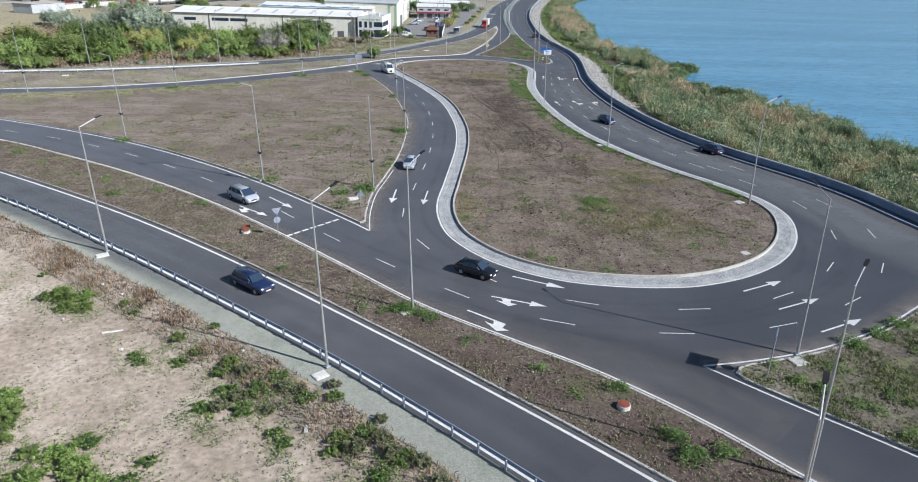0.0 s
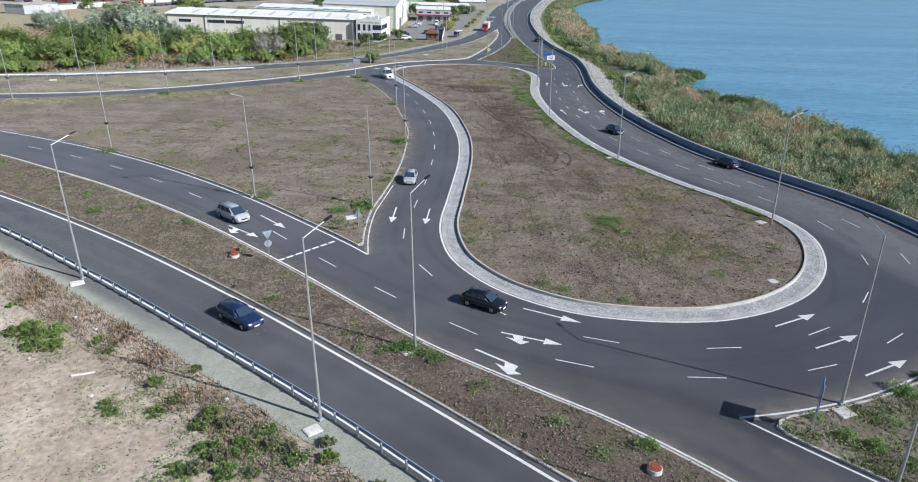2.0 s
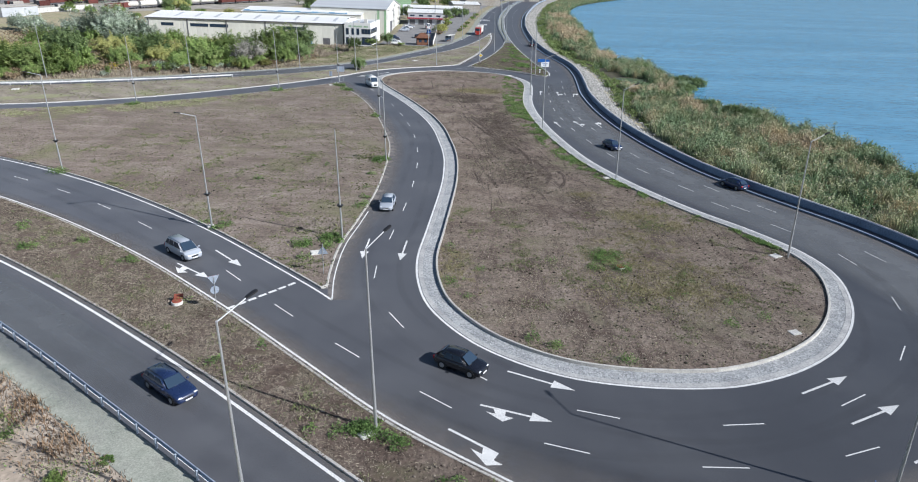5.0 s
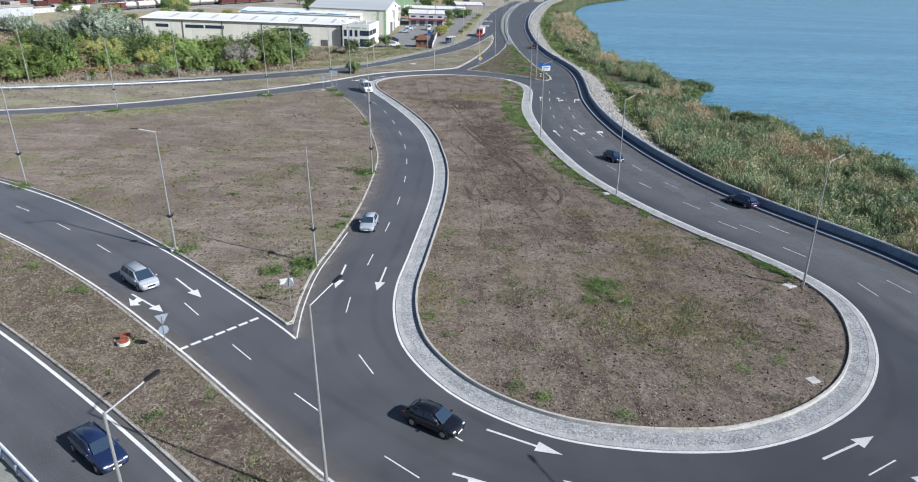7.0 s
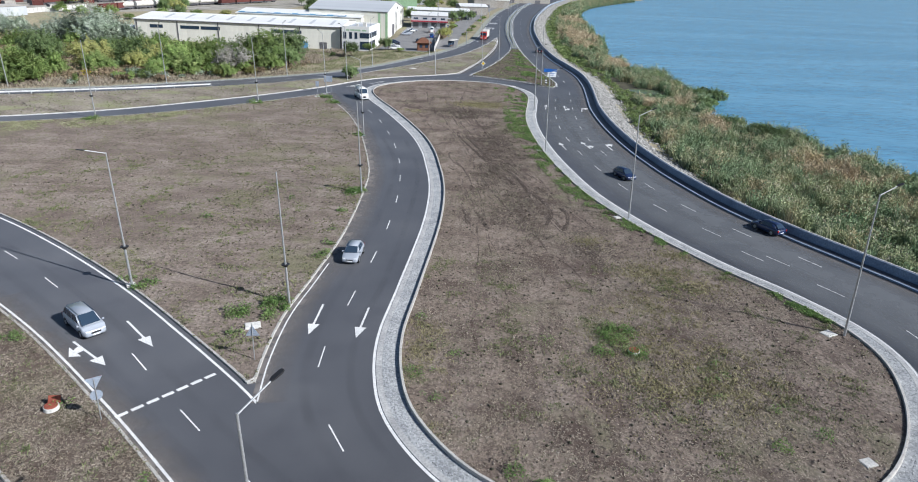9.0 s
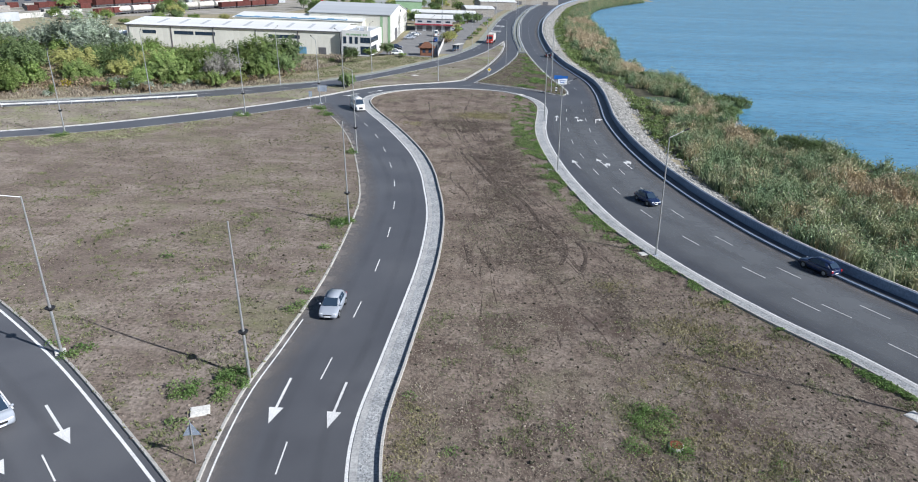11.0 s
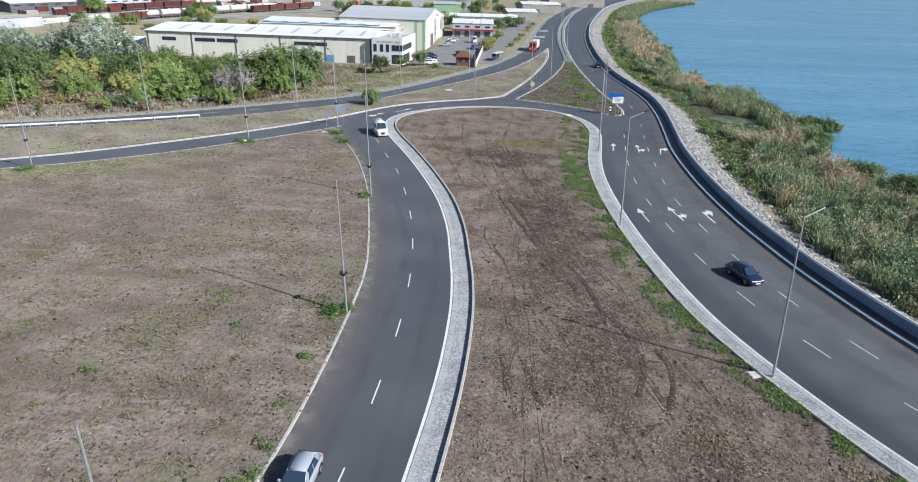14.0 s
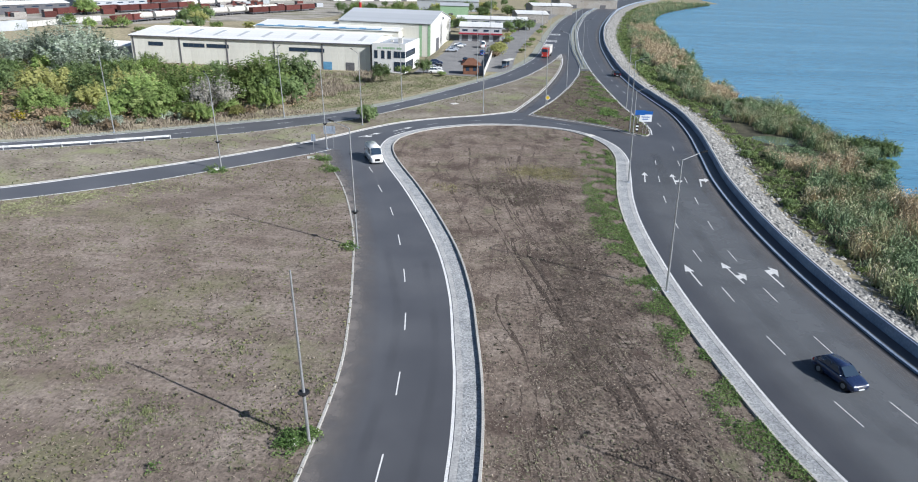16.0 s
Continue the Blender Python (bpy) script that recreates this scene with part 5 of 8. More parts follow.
def tree(name, lobes, n, leaf, mat, label, stems=3, trunk=0.14):
    ob = tagged(empty(name, 0, 0), label, "tree" if name == "tree" else "bush")
    high = max(l[2] for l in lobes)
    bm = bmesh.new()
    tube(bm, (0, 0, -0.1), (0, 0, high * 0.45), trunk, trunk * 0.7, 7)
    for k in range(stems):
        l = lobes[k % len(lobes)]
        tube(bm, (0, 0, high * 0.3), (l[0] * 0.8, l[1] * 0.8, l[2]), trunk * 0.6, trunk * 0.2, 6)
    part("trunk", bm, BARK, ob)
    part("crown", crown(lobes, n, leaf, mat, 0.9 if mat is LEAF_GREY else 0.55), mat, ob)
    return ob


def lobed(r, h, k, spread, seed):
    g = np.random.default_rng(seed)
    out = [(0, 0, h * 0.45, r * 0.75, h * 0.5)]
    for i in range(k):
        a = 2 * math.pi * (i + g.uniform(-0.3, 0.3)) / k
        d = r * spread * g.uniform(0.7, 1.1)
        out.append((d * math.cos(a), d * math.sin(a), h * g.uniform(0.28, 0.55), r * g.uniform(0.42, 0.62), h * g.uniform(0.28, 0.45)))
    return out


SPECIES = {
    "green": ("bush", lobed(3.0, 5.2, 9, 0.72, 1), 6118, 0.25, LEAF, "leafy green roadside bush with an uneven crown"),
    "green2": ("bush", lobed(2.8, 3.9, 8, 0.78, 2), 5054, 0.24, LEAF, "rounded green bush in the roadside thicket"),
    "dark": ("tree", lobed(2.7, 5.8, 8, 0.70, 3), 6118, 0.24, LEAF_DARK, "dark green tree in the roadside thicket"),
    "olive": ("bush", lobed(2.6, 4.2, 8, 0.75, 4), 5054, 0.24, LEAF_OLIVE, "yellowish green bush in the roadside thicket"),
    "silver": ("tree", lobed(4.2, 9.0, 12, 0.70, 5), 11172, 0.30, LEAF_SILVER, "tall silver-leaved poplar above the thicket"),
    "silver2": ("tree", lobed(3.4, 7.6, 10, 0.70, 6), 9044, 0.29, LEAF_SILVER, "silver-leaved poplar above the thicket"),
    "grey": ("bush", lobed(2.6, 4.6, 7, 0.7, 7), 3192, 0.18, LEAF_GREY, "grey leafless bush among green ones"),
    "yellow": ("bush", lobed(1.2, 2.1, 5, 0.7, 8), 2394, 0.16, LEAF_YELLOW, "small bright yellow bush at the thicket edge"),
    "rust": ("bush", lobed(2.2, 2.3, 6, 0.8, 9), 2394, 0.24, LEAF_RUST, "dry reddish brown bush at the thicket edge"),
    "pale": ("bush", lobed(1.5, 1.8, 5, 0.75, 10), 1861, 0.21, LEAF_SILVER, "low pale green bush by the road"),
    "lone": ("tree", lobed(2.5, 4.5, 8, 0.62, 11), 6916, 0.23, LEAF_DARK, "dark round tree standing alone by the road"),
    "shrub": ("waterside_shrub", lobed(2.3, 3.4, 8, 0.8, 14), 3458, 0.23, LEAF_DARK, "dark green waterside shrub among reeds"),
    "sapling": ("tree", lobed(1.5, 6.0, 5, 0.5, 12), 2926, 0.24, LEAF, "slender young green tree in the thicket"),
}
models = {}


def plant(kind, x, y, size=1.0, z=None, label=""):
    z = float(land_height(np.array([[x, y]]))[0]) if z is None else z
    turn = rng.uniform(0, 360)
    if kind not in models:
        models[kind] = tree(*SPECIES[kind])
        ob = models[kind]
        ob.matrix_basis = pose(x, y, z, 0, 0, turn) @ Matrix.Scale(size, 4)
    else:
        ob = models[kind].copy()
        scene.collection.objects.link(ob)
        ob.matrix_basis = pose(x, y, z, 0, 0, turn) @ Matrix.Scale(size, 4)
        for c in models[kind].children:
            q = c.copy()
            scene.collection.objects.link(q)
            q.parent = ob
    if label:
        ob["label"] = label
    return ob


for kind, x, y, size in (("silver", -121, 236, 1.05), ("silver", -129, 240, 1.05), ("silver2", -114, 238, 1.0), ("silver", -137, 240, 0.95), ("silver2", -125, 246, 1.1), ("silver2", -118, 229, 0.8), ("silver", -166, 262, 1.0), ("silver2", -174, 266, 1.0), ("silver2", -158, 258, 0.9), ("green", -103, 228, 0.9), ("green2", -96, 227, 0.9), ("green", -222, 396, 1.7), ("green", -164, 392, 1.5), ("dark", -158, 394, 1.3),
                         ("yellow", -95.2, 178.6, 1.15), ("grey", -60.8, 187, 1.25), ("grey", -64, 191, 0.9), ("rust", -91, 182, 1.0), ("rust", -84, 183, 0.9), ("rust", -79, 181, 0.7), ("rust", -99, 178, 0.8), ("rust", -68, 184, 0.6), ("rust", -112, 168, 0.8),
                         ("green", -104, 168, 1.35), ("green", -109, 166, 1.4), ("green2", -114, 164, 1.5), ("green", -120, 162, 1.5), ("green2", -128, 159, 1.6), ("olive", -112, 174, 1.6), ("green", -122, 171, 1.7), ("sapling", -101, 176, 1.3), ("pale", -82.5, 177.4, 1.5), ("pale", -79.4, 178.6, 1.3), ("pale", -77.5, 174.6, 1.2), ("pale", -74.5, 176.4, 1.0), ("pale", -64.5, 182.5, 1.0), ("pale", -71, 178.4, 0.7), ("lone", -30.6, 188.6, 1.0),
                         ("green", -61.5, 203, 1.25), ("green", -56.5, 205, 1.35), ("dark", -52.5, 210, 1.2), ("dark", -54.5, 202, 0.95), ("dark", -50.6, 203, 0.8), ("olive", -58, 210, 1.2),
                         ("olive", -87, 192, 1.3), ("olive", -82, 199, 1.3), ("green", -76, 190, 1.1), ("green2", -72, 186, 1.1), ("green", -70, 196, 1.15), ("dark", -66, 200, 1.0), ("green2", -80, 187, 0.9), ("green", -96, 186, 1.15), ("olive", -100, 192, 1.2), ("dark", -93, 199, 1.2), ("green2", -103, 178, 1.2), ("green", -110, 182, 1.2), ("olive", -106, 203, 1.3), ("green2", -118, 176, 1.1), ("green", -124, 184, 1.3), ("olive", -130, 190, 1.3), ("green", -136, 178, 1.2), ("dark", -116, 196, 1.2), ("dark", -122, 205, 1.2), ("green2", -108, 170, 0.9), ("green", -142, 196, 1.2), ("green", -148, 184, 1.2), ("olive", -140, 168, 1.1), ("green2", -128, 166, 1.0), ("green", -154, 172, 1.1),
                         ("green2", -75, 204, 1.1), ("green", -84, 210, 1.1), ("olive", -78, 215, 1.1), ("green2", -70, 211, 1.0), ("dark", -74, 222, 0.9), ("green", -66, 215, 0.9), ("olive", -94, 211, 1.1), ("green2", -86, 222, 0.9), ("green", -82, 229, 0.8), ("green2", -98, 235, 1.0), ("green2", -92, 240, 0.9), ("dark", -84, 240, 0.8), ("olive", -76, 236, 0.8), ("green2", -68, 228, 0.7), ("green", -104, 241, 1.0), ("dark", -116, 240, 1.0), ("green", -126, 232, 1.1), ("green", -140, 222, 1.2), ("olive", -150, 208, 1.2), ("dark", -158, 196, 1.2), ("green", -165, 186, 1.2),
                         ("green2", -95.5, 250, 0.95), ("dark", -41.6, 252.0, 1.0), ("green2", -35, 251.6, 0.8), ("dark", -29.4, 252, 0.8), ("green2", -24, 249.6, 0.4), ("dark", -48, 252, 0.4),
                         ("green", -182, 336, 1.0), ("green", -176, 340, 0.8), ("green", -197, 345, 1.1), ("green", -172, 344, 0.9), ("olive", -152, 372, 1.6), ("dark", -157, 369, 1.3), ("green2", -190, 338, 0.6), ("dark", -140, 346, 1.2), ("green2", -134, 350, 1.0), ("green", -147, 343, 1.0), ("green2", -160, 336, 0.8), ("olive", -120, 352, 0.9),
                         ("dark", -70, 420, 1.5), ("green", -62, 430, 1.5), ("dark", -54, 425, 1.4), ("dark", -38, 375, 1.3), ("dark", -32, 380, 1.4), ("green", -22, 384, 1.0), ("dark", -6, 395, 1.2), ("dark", -1, 402, 1.1), ("dark", -11, 390, 1.0), ("olive", -11.6, 300, 0.9), ("olive", -10.6, 308, 0.8), ("olive", -11, 316, 0.8), ("rust", -12, 296, 0.9),
                         ("dark", -90, 450, 1.5), ("green", -100, 460, 1.5), ("dark", -112, 470, 1.4), ("green", -80, 480, 1.6), ("dark", -40, 500, 1.6), ("green", 0, 560, 1.6), ("green2", -1.2, 330, 0.5), ("green2", 0.4, 350, 0.5), ("green2", 3.6, 385, 0.6), ("green2", 5.6, 410, 0.6), ("green2", -3, 312, 0.45)):
    plant(kind, x, y, size * rng.uniform(0.88, 1.12) * ((1.55 if y > 195 else 1.35) if x < -49 and 183 < y < 250 and kind[:3] not in ("yel", "rus", "pal") else 1.0))
fill = np.random.default_rng(3)
for x, y in scatter([(-110, 392), (-66, 372), (-40, 366), (-14, 420), (-6, 500), (10, 590), (-60, 620), (-110, 520)], 34):
    plant(("dark", "green", "dark", "green2", "olive")[fill.integers(0, 5)], x, y, fill.uniform(0.7, 1.5))
for x, y in scatter([(-15, 292), (-11.6, 292), (-9, 340), (-4, 400), (-8, 400), (-14, 340)], 14):
    plant(("olive", "rust", "green2")[fill.integers(0, 3)], x, y, fill.uniform(0.3, 0.6))
for x, y in scatter([(-150, 176), (-112, 178), (-84, 188), (-62, 200), (-56, 212), (-62, 232), (-90, 240), (-150, 236)], 66):
    plant(("green", "green2", "sapling", "olive", "green", "dark", "green2", "sapling", "dark")[fill.integers(0, 9)], x, y, fill.uniform(0.9, 1.6))

EDGE_BUSH = np.vstack([offset(OUTER_N, 3.2), offset(OUTER_N, 15.0)[::-1]])
EDGE_BUSH = EDGE_BUSH[(EDGE_BUSH[:, 0] < -52) & (EDGE_BUSH[:, 0] > -150) & (EDGE_BUSH[:, 1] < 205)]
for x, y in scatter(EDGE_BUSH, 90, lambda q: (np.hypot(q[:, 0] + 93, q[:, 1] - 173) > 8) * 1.0):
    plant(("green", "green2", "olive", "rust", "green2", "green", "rust", "pale", "sapling")[fill.integers(0, 9)], x, y, fill.uniform(0.45, 0.95))

# low growth under the thicket and dry grass before the hall
THICKET = [(-160, 150), (-125, 153), (-104, 160), (-84, 171), (-60, 187), (-48, 198), (-46, 210), (-58, 238), (-90, 246), (-170, 246)]
p = scatter(THICKET, 30000)
stuff("undergrowth", quick("undergrowth", *leaves(np.c_[p, rng.uniform(0.0, 1.3, len(p))], rng.uniform(0.3, 0.7, len(p)), 1.0), LEAF_RUST), "tangled dry brown undergrowth below the bushes", "undergrowth")
tagged(part("shoulder", sweep(OUTER_N, [(0.0, -0.01), (0.3, -0.02), (2.4, -0.06)]), SHOULDER), "pale gravel shoulder of the outer road", "shoulder", kind="structure")
FRONT = np.vstack([offset(OUTER_N, 1.2), offset(OUTER_N, 5.0)[::-1]])
FRONT = FRONT[(FRONT[:, 1] < 200) & (FRONT[:, 0] > -150)]
DEEP = np.vstack([offset(OUTER_N, 3.4), offset(OUTER_N, 13.0)[::-1]])
DEEP = DEEP[(DEEP[:, 1] < 196) & (DEEP[:, 0] > -150)]
p = scatter(DEEP, 9000, lambda q: np.clip(0.5 + 1.2 * slow(q, 3.5, 141.0), 0.05, 1))
stuff("dry_grass", blade_mesh("dry_grass", np.c_[p, land_height(p)], rng.uniform(0.3, 1.0, len(p)), 0.12, 0.7, STRAW), "tall dry grass between the shoulder and the bushes", "grass")
p = scatter(FRONT, 3500)
stuff("dry_grass", blade_mesh("dry_grass", np.c_[p, np.full(len(p), -0.1)], rng.uniform(0.15, 0.5, len(p)), 0.10, 0.8, STRAW), "dry straw-coloured grass along the outer road", "grass")
MEADOW = np.array([(-49, 193), (-38, 203), (-28.5, 217), (-19.5, 236), (-11, 256), (-16, 252), (-32, 252), (-40, 270), (-70, 270), (-66, 244), (-52, 214)])
p = scatter(MEADOW, 13000)
meadow_z = land_height(p)
hh = np.where((slow(p, 9, 2.0) > -0.1) & (p[:, 0] < -44) & (p[:, 1] > 212), rng.uniform(0.5, 1.3, len(p)), rng.uniform(0.06, 0.22, len(p)))
stuff("dry_grass", blade_mesh("dry_grass", np.c_[p, meadow_z], hh, 0.10 + 0.05 * hh, 0.4, STRAW), "tall dry grass in front of the hall", "grass")
p = scatter(MEADOW, 20000, lambda q: 0.5 + 0.8 * slow(q, 6, 8.0))
stuff("meadow_grass", blade_mesh("meadow_grass", np.c_[p, land_height(p)], rng.uniform(0.1, 0.32, len(p)), 0.14, 0.9, MEADOW_GREEN), "dull green meadow grass in front of the hall", "grass")


# reeds along the lake
bank = offset(SHORE_EDGE, np.interp(SHORE_EDGE[:, 1], [75, 88, 100, 115, 130], [-1.6, -3.0, -4.6, -5.6, -6.8]))


def band_of(a, b):
    o = np.vstack([a, b[::-1]])
    return o[(o[:, 1] > 20) & (o[:, 1] < 760)]


def jitter(q, amount):
    return q + rng.normal(0, amount, q.shape)


def ellipses(q, spots):
    """How far inside the nearest of several ellipses (x, y, rx, ry) points are: over 0 inside."""
    return np.max([1 - np.hypot((q[:, 0] - x) / a, (q[:, 1] - y) / b) for x, y, a, b in spots], 0)


POND = [(48.8, 196.6, 4.8, 5.0), (45.2, 205.0, 2.6, 7.0), (43.6, 214, 1.6, 5.0)]
DRY = [(48.6, 177.0, 7.0, 8.5), (50.5, 243.0, 6.0, 13.0), (51.0, 345.0, 9.0, 40.0), (47.0, 300.0, 6.0, 18.0), (53, 152, 4, 7), (60, 440, 8, 40), (62, 118, 5, 8)]
fringe = band_of(bank, offset(SHORELINE, 2.2))
# very dark ground sheet under the whole reed belt
BED = material("dark_reed_floor", [(0.045, 0.045, 0.03), (0.075, 0.07, 0.045), (0.10, 0.09, 0.06)], 2.0, 3.0, 0.95, 0.5, dist=0.05)
tagged(part("reed_bed", filled(even(np.vstack([fringe, fringe[:1]]), 3.0, True), -1.42), BED), "very dark sheet below the reeds", "ground", kind="structure")
near = lambda q: np.clip(1.25 - (q[:, 1] - 60) / 400, 0.20, 1.0)
c = scatter(fringe, 21000, lambda q: near(q) * (slow(q, 1.5, 57.0) + 0.5 * slow(q, 4.0, 58.0) > -0.2) * (ellipses(q, POND) < 0.1 * slow(q, 2, 3.0)) * (away(q, SHORELINE) > 3.2 - 4.0 * np.clip(slow(q, 7, 51.0) + 0.6 * slow(q, 2.5, 52.0) + 0.1, 0, 1)))
inland = -away(c, SHORE_EDGE)
foot = land_height(c) - 0.08
lump_ = 0.9 * slow(c, 2.6, 5.0) + 0.6 * slow(c, 8, 6.0) + 0.5 * slow(c, 1.2, 7.0)
shore = away(c, SHORELINE)
belt = np.interp(c[:, 1], [90, 118, 140, 170, 400], [-4.0, 3.0, 8.5, 12.0, 13.5]) + 6.0 * slow(c, 13, 53.0)
low_belt = inland < belt
dry = ((ellipses(c, DRY).clip(-0.45, 1) + 0.75 * slow(c, 4, 61.0) + 0.5 * slow(c, 1.5, 62.0) + 0.3 * slow(c, 2.4, 65.0)) > 0.09) & ~low_belt
sedge = ~low_belt & ~dry & ((shore < 4.0 + 3 * slow(c, 5, 63.0)) | (slow(c, 6, 64.0) + 0.6 * slow(c, 2, 66.0) > 0.12))
tall_ = (2.0 + 2.7 * lump_ + rng.normal(0, 0.25, len(c))).clip(0.35, 4.2)
tall_ = np.where(low_belt, (0.55 + 0.55 * lump_ + rng.uniform(-0.1, 0.25, len(c))).clip(0.15, 1.5), tall_)
tall_ = np.where(dry, tall_ * 0.85, tall_)
tall_ = np.where(ellipses(c, [(48, 186, 6, 8)]) > 0, np.minimum(tall_, rng.uniform(0.4, 0.9, len(c))), tall_)
sparse = low_belt & (rng.uniform(0, 1, len(c)) < 0.35)
for keep, mat, tuft, name, label in ((low_belt & ~sparse, HERB, 8, "herbs", "low bright green herbs between stones and reeds"), (dry, REED_TAN, 8, "dry_reeds", "patches of dry tan reeds among green ones"), (sedge, SEDGE, 8, "sedge", "dark green sedge along the lake edge"), (~(low_belt | dry | sedge), REED, 8, "reeds", "dense bed of soft olive green reeds along the lake")):
    q, hh = c[keep], tall_[keep]
    p, h = np.repeat(q, tuft, 0), np.repeat(hh, tuft) * rng.uniform(0.5, 1.0, len(q) * tuft)
    far_ = np.where(p[:, 1] > 250, 1.7, 1.0)
    blade = blade_mesh(name, np.c_[jitter(p, 0.30), np.repeat(foot[keep], tuft)], h, 0.11 * far_, 0.55, mat)
    stuff(name, blade, label, "reeds")
    p, h = np.repeat(q, 19, 0), np.repeat(hh, 19)
    far_ = np.where(p[:, 1] > 250, 1.7, 1.0)
    top = np.c_[jitter(p, 0.27), np.repeat(foot[keep], 19) + h * rng.uniform(0.45, 1.06, len(p))]
    v, f = leaves(top, rng.uniform(0.16, 0.38, len(p)) * far_, 0.9, np.tile((0.4, -0.25, 0.7), (len(p), 1)), 0.22)
    stuff(name + "_leaves", quick(name + "_leaves", v, f, mat), label, "reeds")
k = (rng.uniform(0, 1, len(c)) < np.clip(0.25 + 0.9 * slow(c, 6, 9.0), 0.03, 0.7)) & ~low_belt & ~sedge
p, h = np.repeat(c[k], 4, 0), np.repeat(tall_[k], 4)
stuff("reed_plumes", blade_mesh("reed_plumes", np.c_[jitter(p, 0.4), np.repeat(foot[k], 4) + h * rng.uniform(0.75, 0.95, len(p))], rng.uniform(0.2, 0.4, len(p)), 0.12, 1.2, PLUME), "pale feathery reed plumes", "reeds")
# bushes standing in the reeds and at the water's edge
edge_ = band_of(offset(SHORELINE, 9.0), offset(SHORELINE, 3.4))
for x, y in scatter(edge_, 90, lambda q: near(q) * np.clip(0.4 + 1.6 * slow(q, 14, 71.0), 0, 1) * (q[:, 1] < 420)):
    plant("shrub", x, y, rng.uniform(0.45, 0.95), -1.6)
for x, y, size in ((66.6, 190.2, 0.8), (64.6, 189.6, 0.9), (62.4, 190.8, 0.95), (60.0, 177.2, 0.8), (58.0, 176.2, 0.9)):
    plant("shrub", x, y, size, -1.6)
belt_ = band_of(offset(SHORE_EDGE, -7.0), offset(SHORE_EDGE, -13.0))
for x, y in scatter(belt_, 40, lambda q: near(q) * np.clip(0.3 + 1.5 * slow(q, 10, 73.0), 0, 1) * (q[:, 1] < 400) * (ellipses(q, POND) < -0.3)):
    plant("shrub", x, y, rng.uniform(0.25, 0.5), -1.6, "low green shrub beside the stony bank")
MUD = material("wet_dark_mud", [(0.06, 0.065, 0.05), (0.10, 0.105, 0.075)], 2.0, 4.0, 0.5, 0.4, dist=0.03)

POND_WATER = material("green_pond_water", [(0.10, 0.14, 0.08), (0.13, 0.17, 0.11)], 3.0, 2.0, 0.15, 0.05, dist=0.01, spec=0.5, grain=0.1)
for k, (x, y, a, b) in enumerate(POND):
    ring = [(x + a * (0.86 if k == 0 else 1.0) * math.cos(w) * (1 + 0.18 * math.sin(3 * w + k)), y + b * (0.86 if k == 0 else 1.0) * math.sin(w) * (1 + 0.15 * math.cos(2 * w))) for w in np.linspace(0, 2 * math.pi, 28, endpoint=False)]
    z = -1.43 + 0.004 * k
    if k == 0:
        tagged(part("pond", ([(u, v, z + 0.03) for u, v in ring], [tuple(range(28))]), POND_WATER), "small green pond among the reeds", "pond", kind="structure")
    else:
        tagged(part("mud", ([(u, v, z) for u, v in ring], [tuple(range(28))]), MUD), "dark wet mud beside the pond", "mud", kind="structure")

# stone bank below the parapet
BANK = np.vstack([offset(SHORE_EDGE, -0.5), offset(SHORE_EDGE, -7.6)[::-1]])
BANK = BANK[(BANK[:, 1] > 40) & (BANK[:, 1] < 620)]


def lump(n, seed, flat=0.6):
    g = np.random.default_rng(seed)
    bm = bmesh.new()
    bmesh.ops.create_icosphere(bm, subdivisions=1, radius=0.5)
    for q in bm.verts:
        q.co = Vector(q.co) * g.uniform(0.7, 1.25)
        q.co.z *= flat
    return bm


base_lumps = []
for seed in range(5):
    bm = lump(1, 40 + seed)
    bm.verts.ensure_lookup_table()
    base_lumps.append((np.array([tuple(q.co) for q in bm.verts]), np.array([[q.index for q in t.verts] for t in bm.faces])))
    bm.free()


def lumps(c, size):
    """Rough angular stones or clods at the points c, as one mesh."""
    sets = []
    which = rng.integers(0, len(base_lumps), len(c))
    for k, (bv, bf) in enumerate(base_lumps):
        q = np.where(which == k)[0]
        if not len(q):
            continue
        a = rng.uniform(0, 2 * np.pi, len(q))
        rot = np.zeros((len(q), 3, 3))
        rot[:, 0, 0], rot[:, 0, 1], rot[:, 1, 0], rot[:, 1, 1], rot[:, 2, 2] = np.cos(a), -np.sin(a), np.sin(a), np.cos(a), 1
        v = np.einsum("nij,kj->nki", rot, bv) * (size[q][:, None, None] * rng.uniform(0.7, 1.3, (len(q), 1, 3))) + c[q][:, None]
        sets.append((v.reshape(-1, 3), (bf[None] + np.arange(len(q))[:, None, None] * len(bv)).reshape(-1, 3)))
    return joined(*sets)


p = scatter(BANK, 10000, lambda q: np.clip(1.25 - (q[:, 1] - 60) / 420, 0.15, 1))
d = -away(p, SHORE_EDGE)
size = rng.uniform(0.25, 0.7, len(p)) * np.where(p[:, 1] > 300, 1.6, 1.0)
stuff("stone_bank", quick("stone_bank", *lumps(np.c_[p, np.interp(d, [1.2, 2.0, 6.0], [-0.12, -0.15, -1.46]) + 0.05], size), STONE), "loose broken limestone rubble on the lake bank", "rubble")
tagged(part("bank", sweep(SHORE_EDGE[10:], [(-0.3, -0.02), (-2.0, -0.10), (-6.2, -1.43), (-7.4, -1.47)]), STONE), "pale stony bank falling to the lake", "bank", kind="structure")


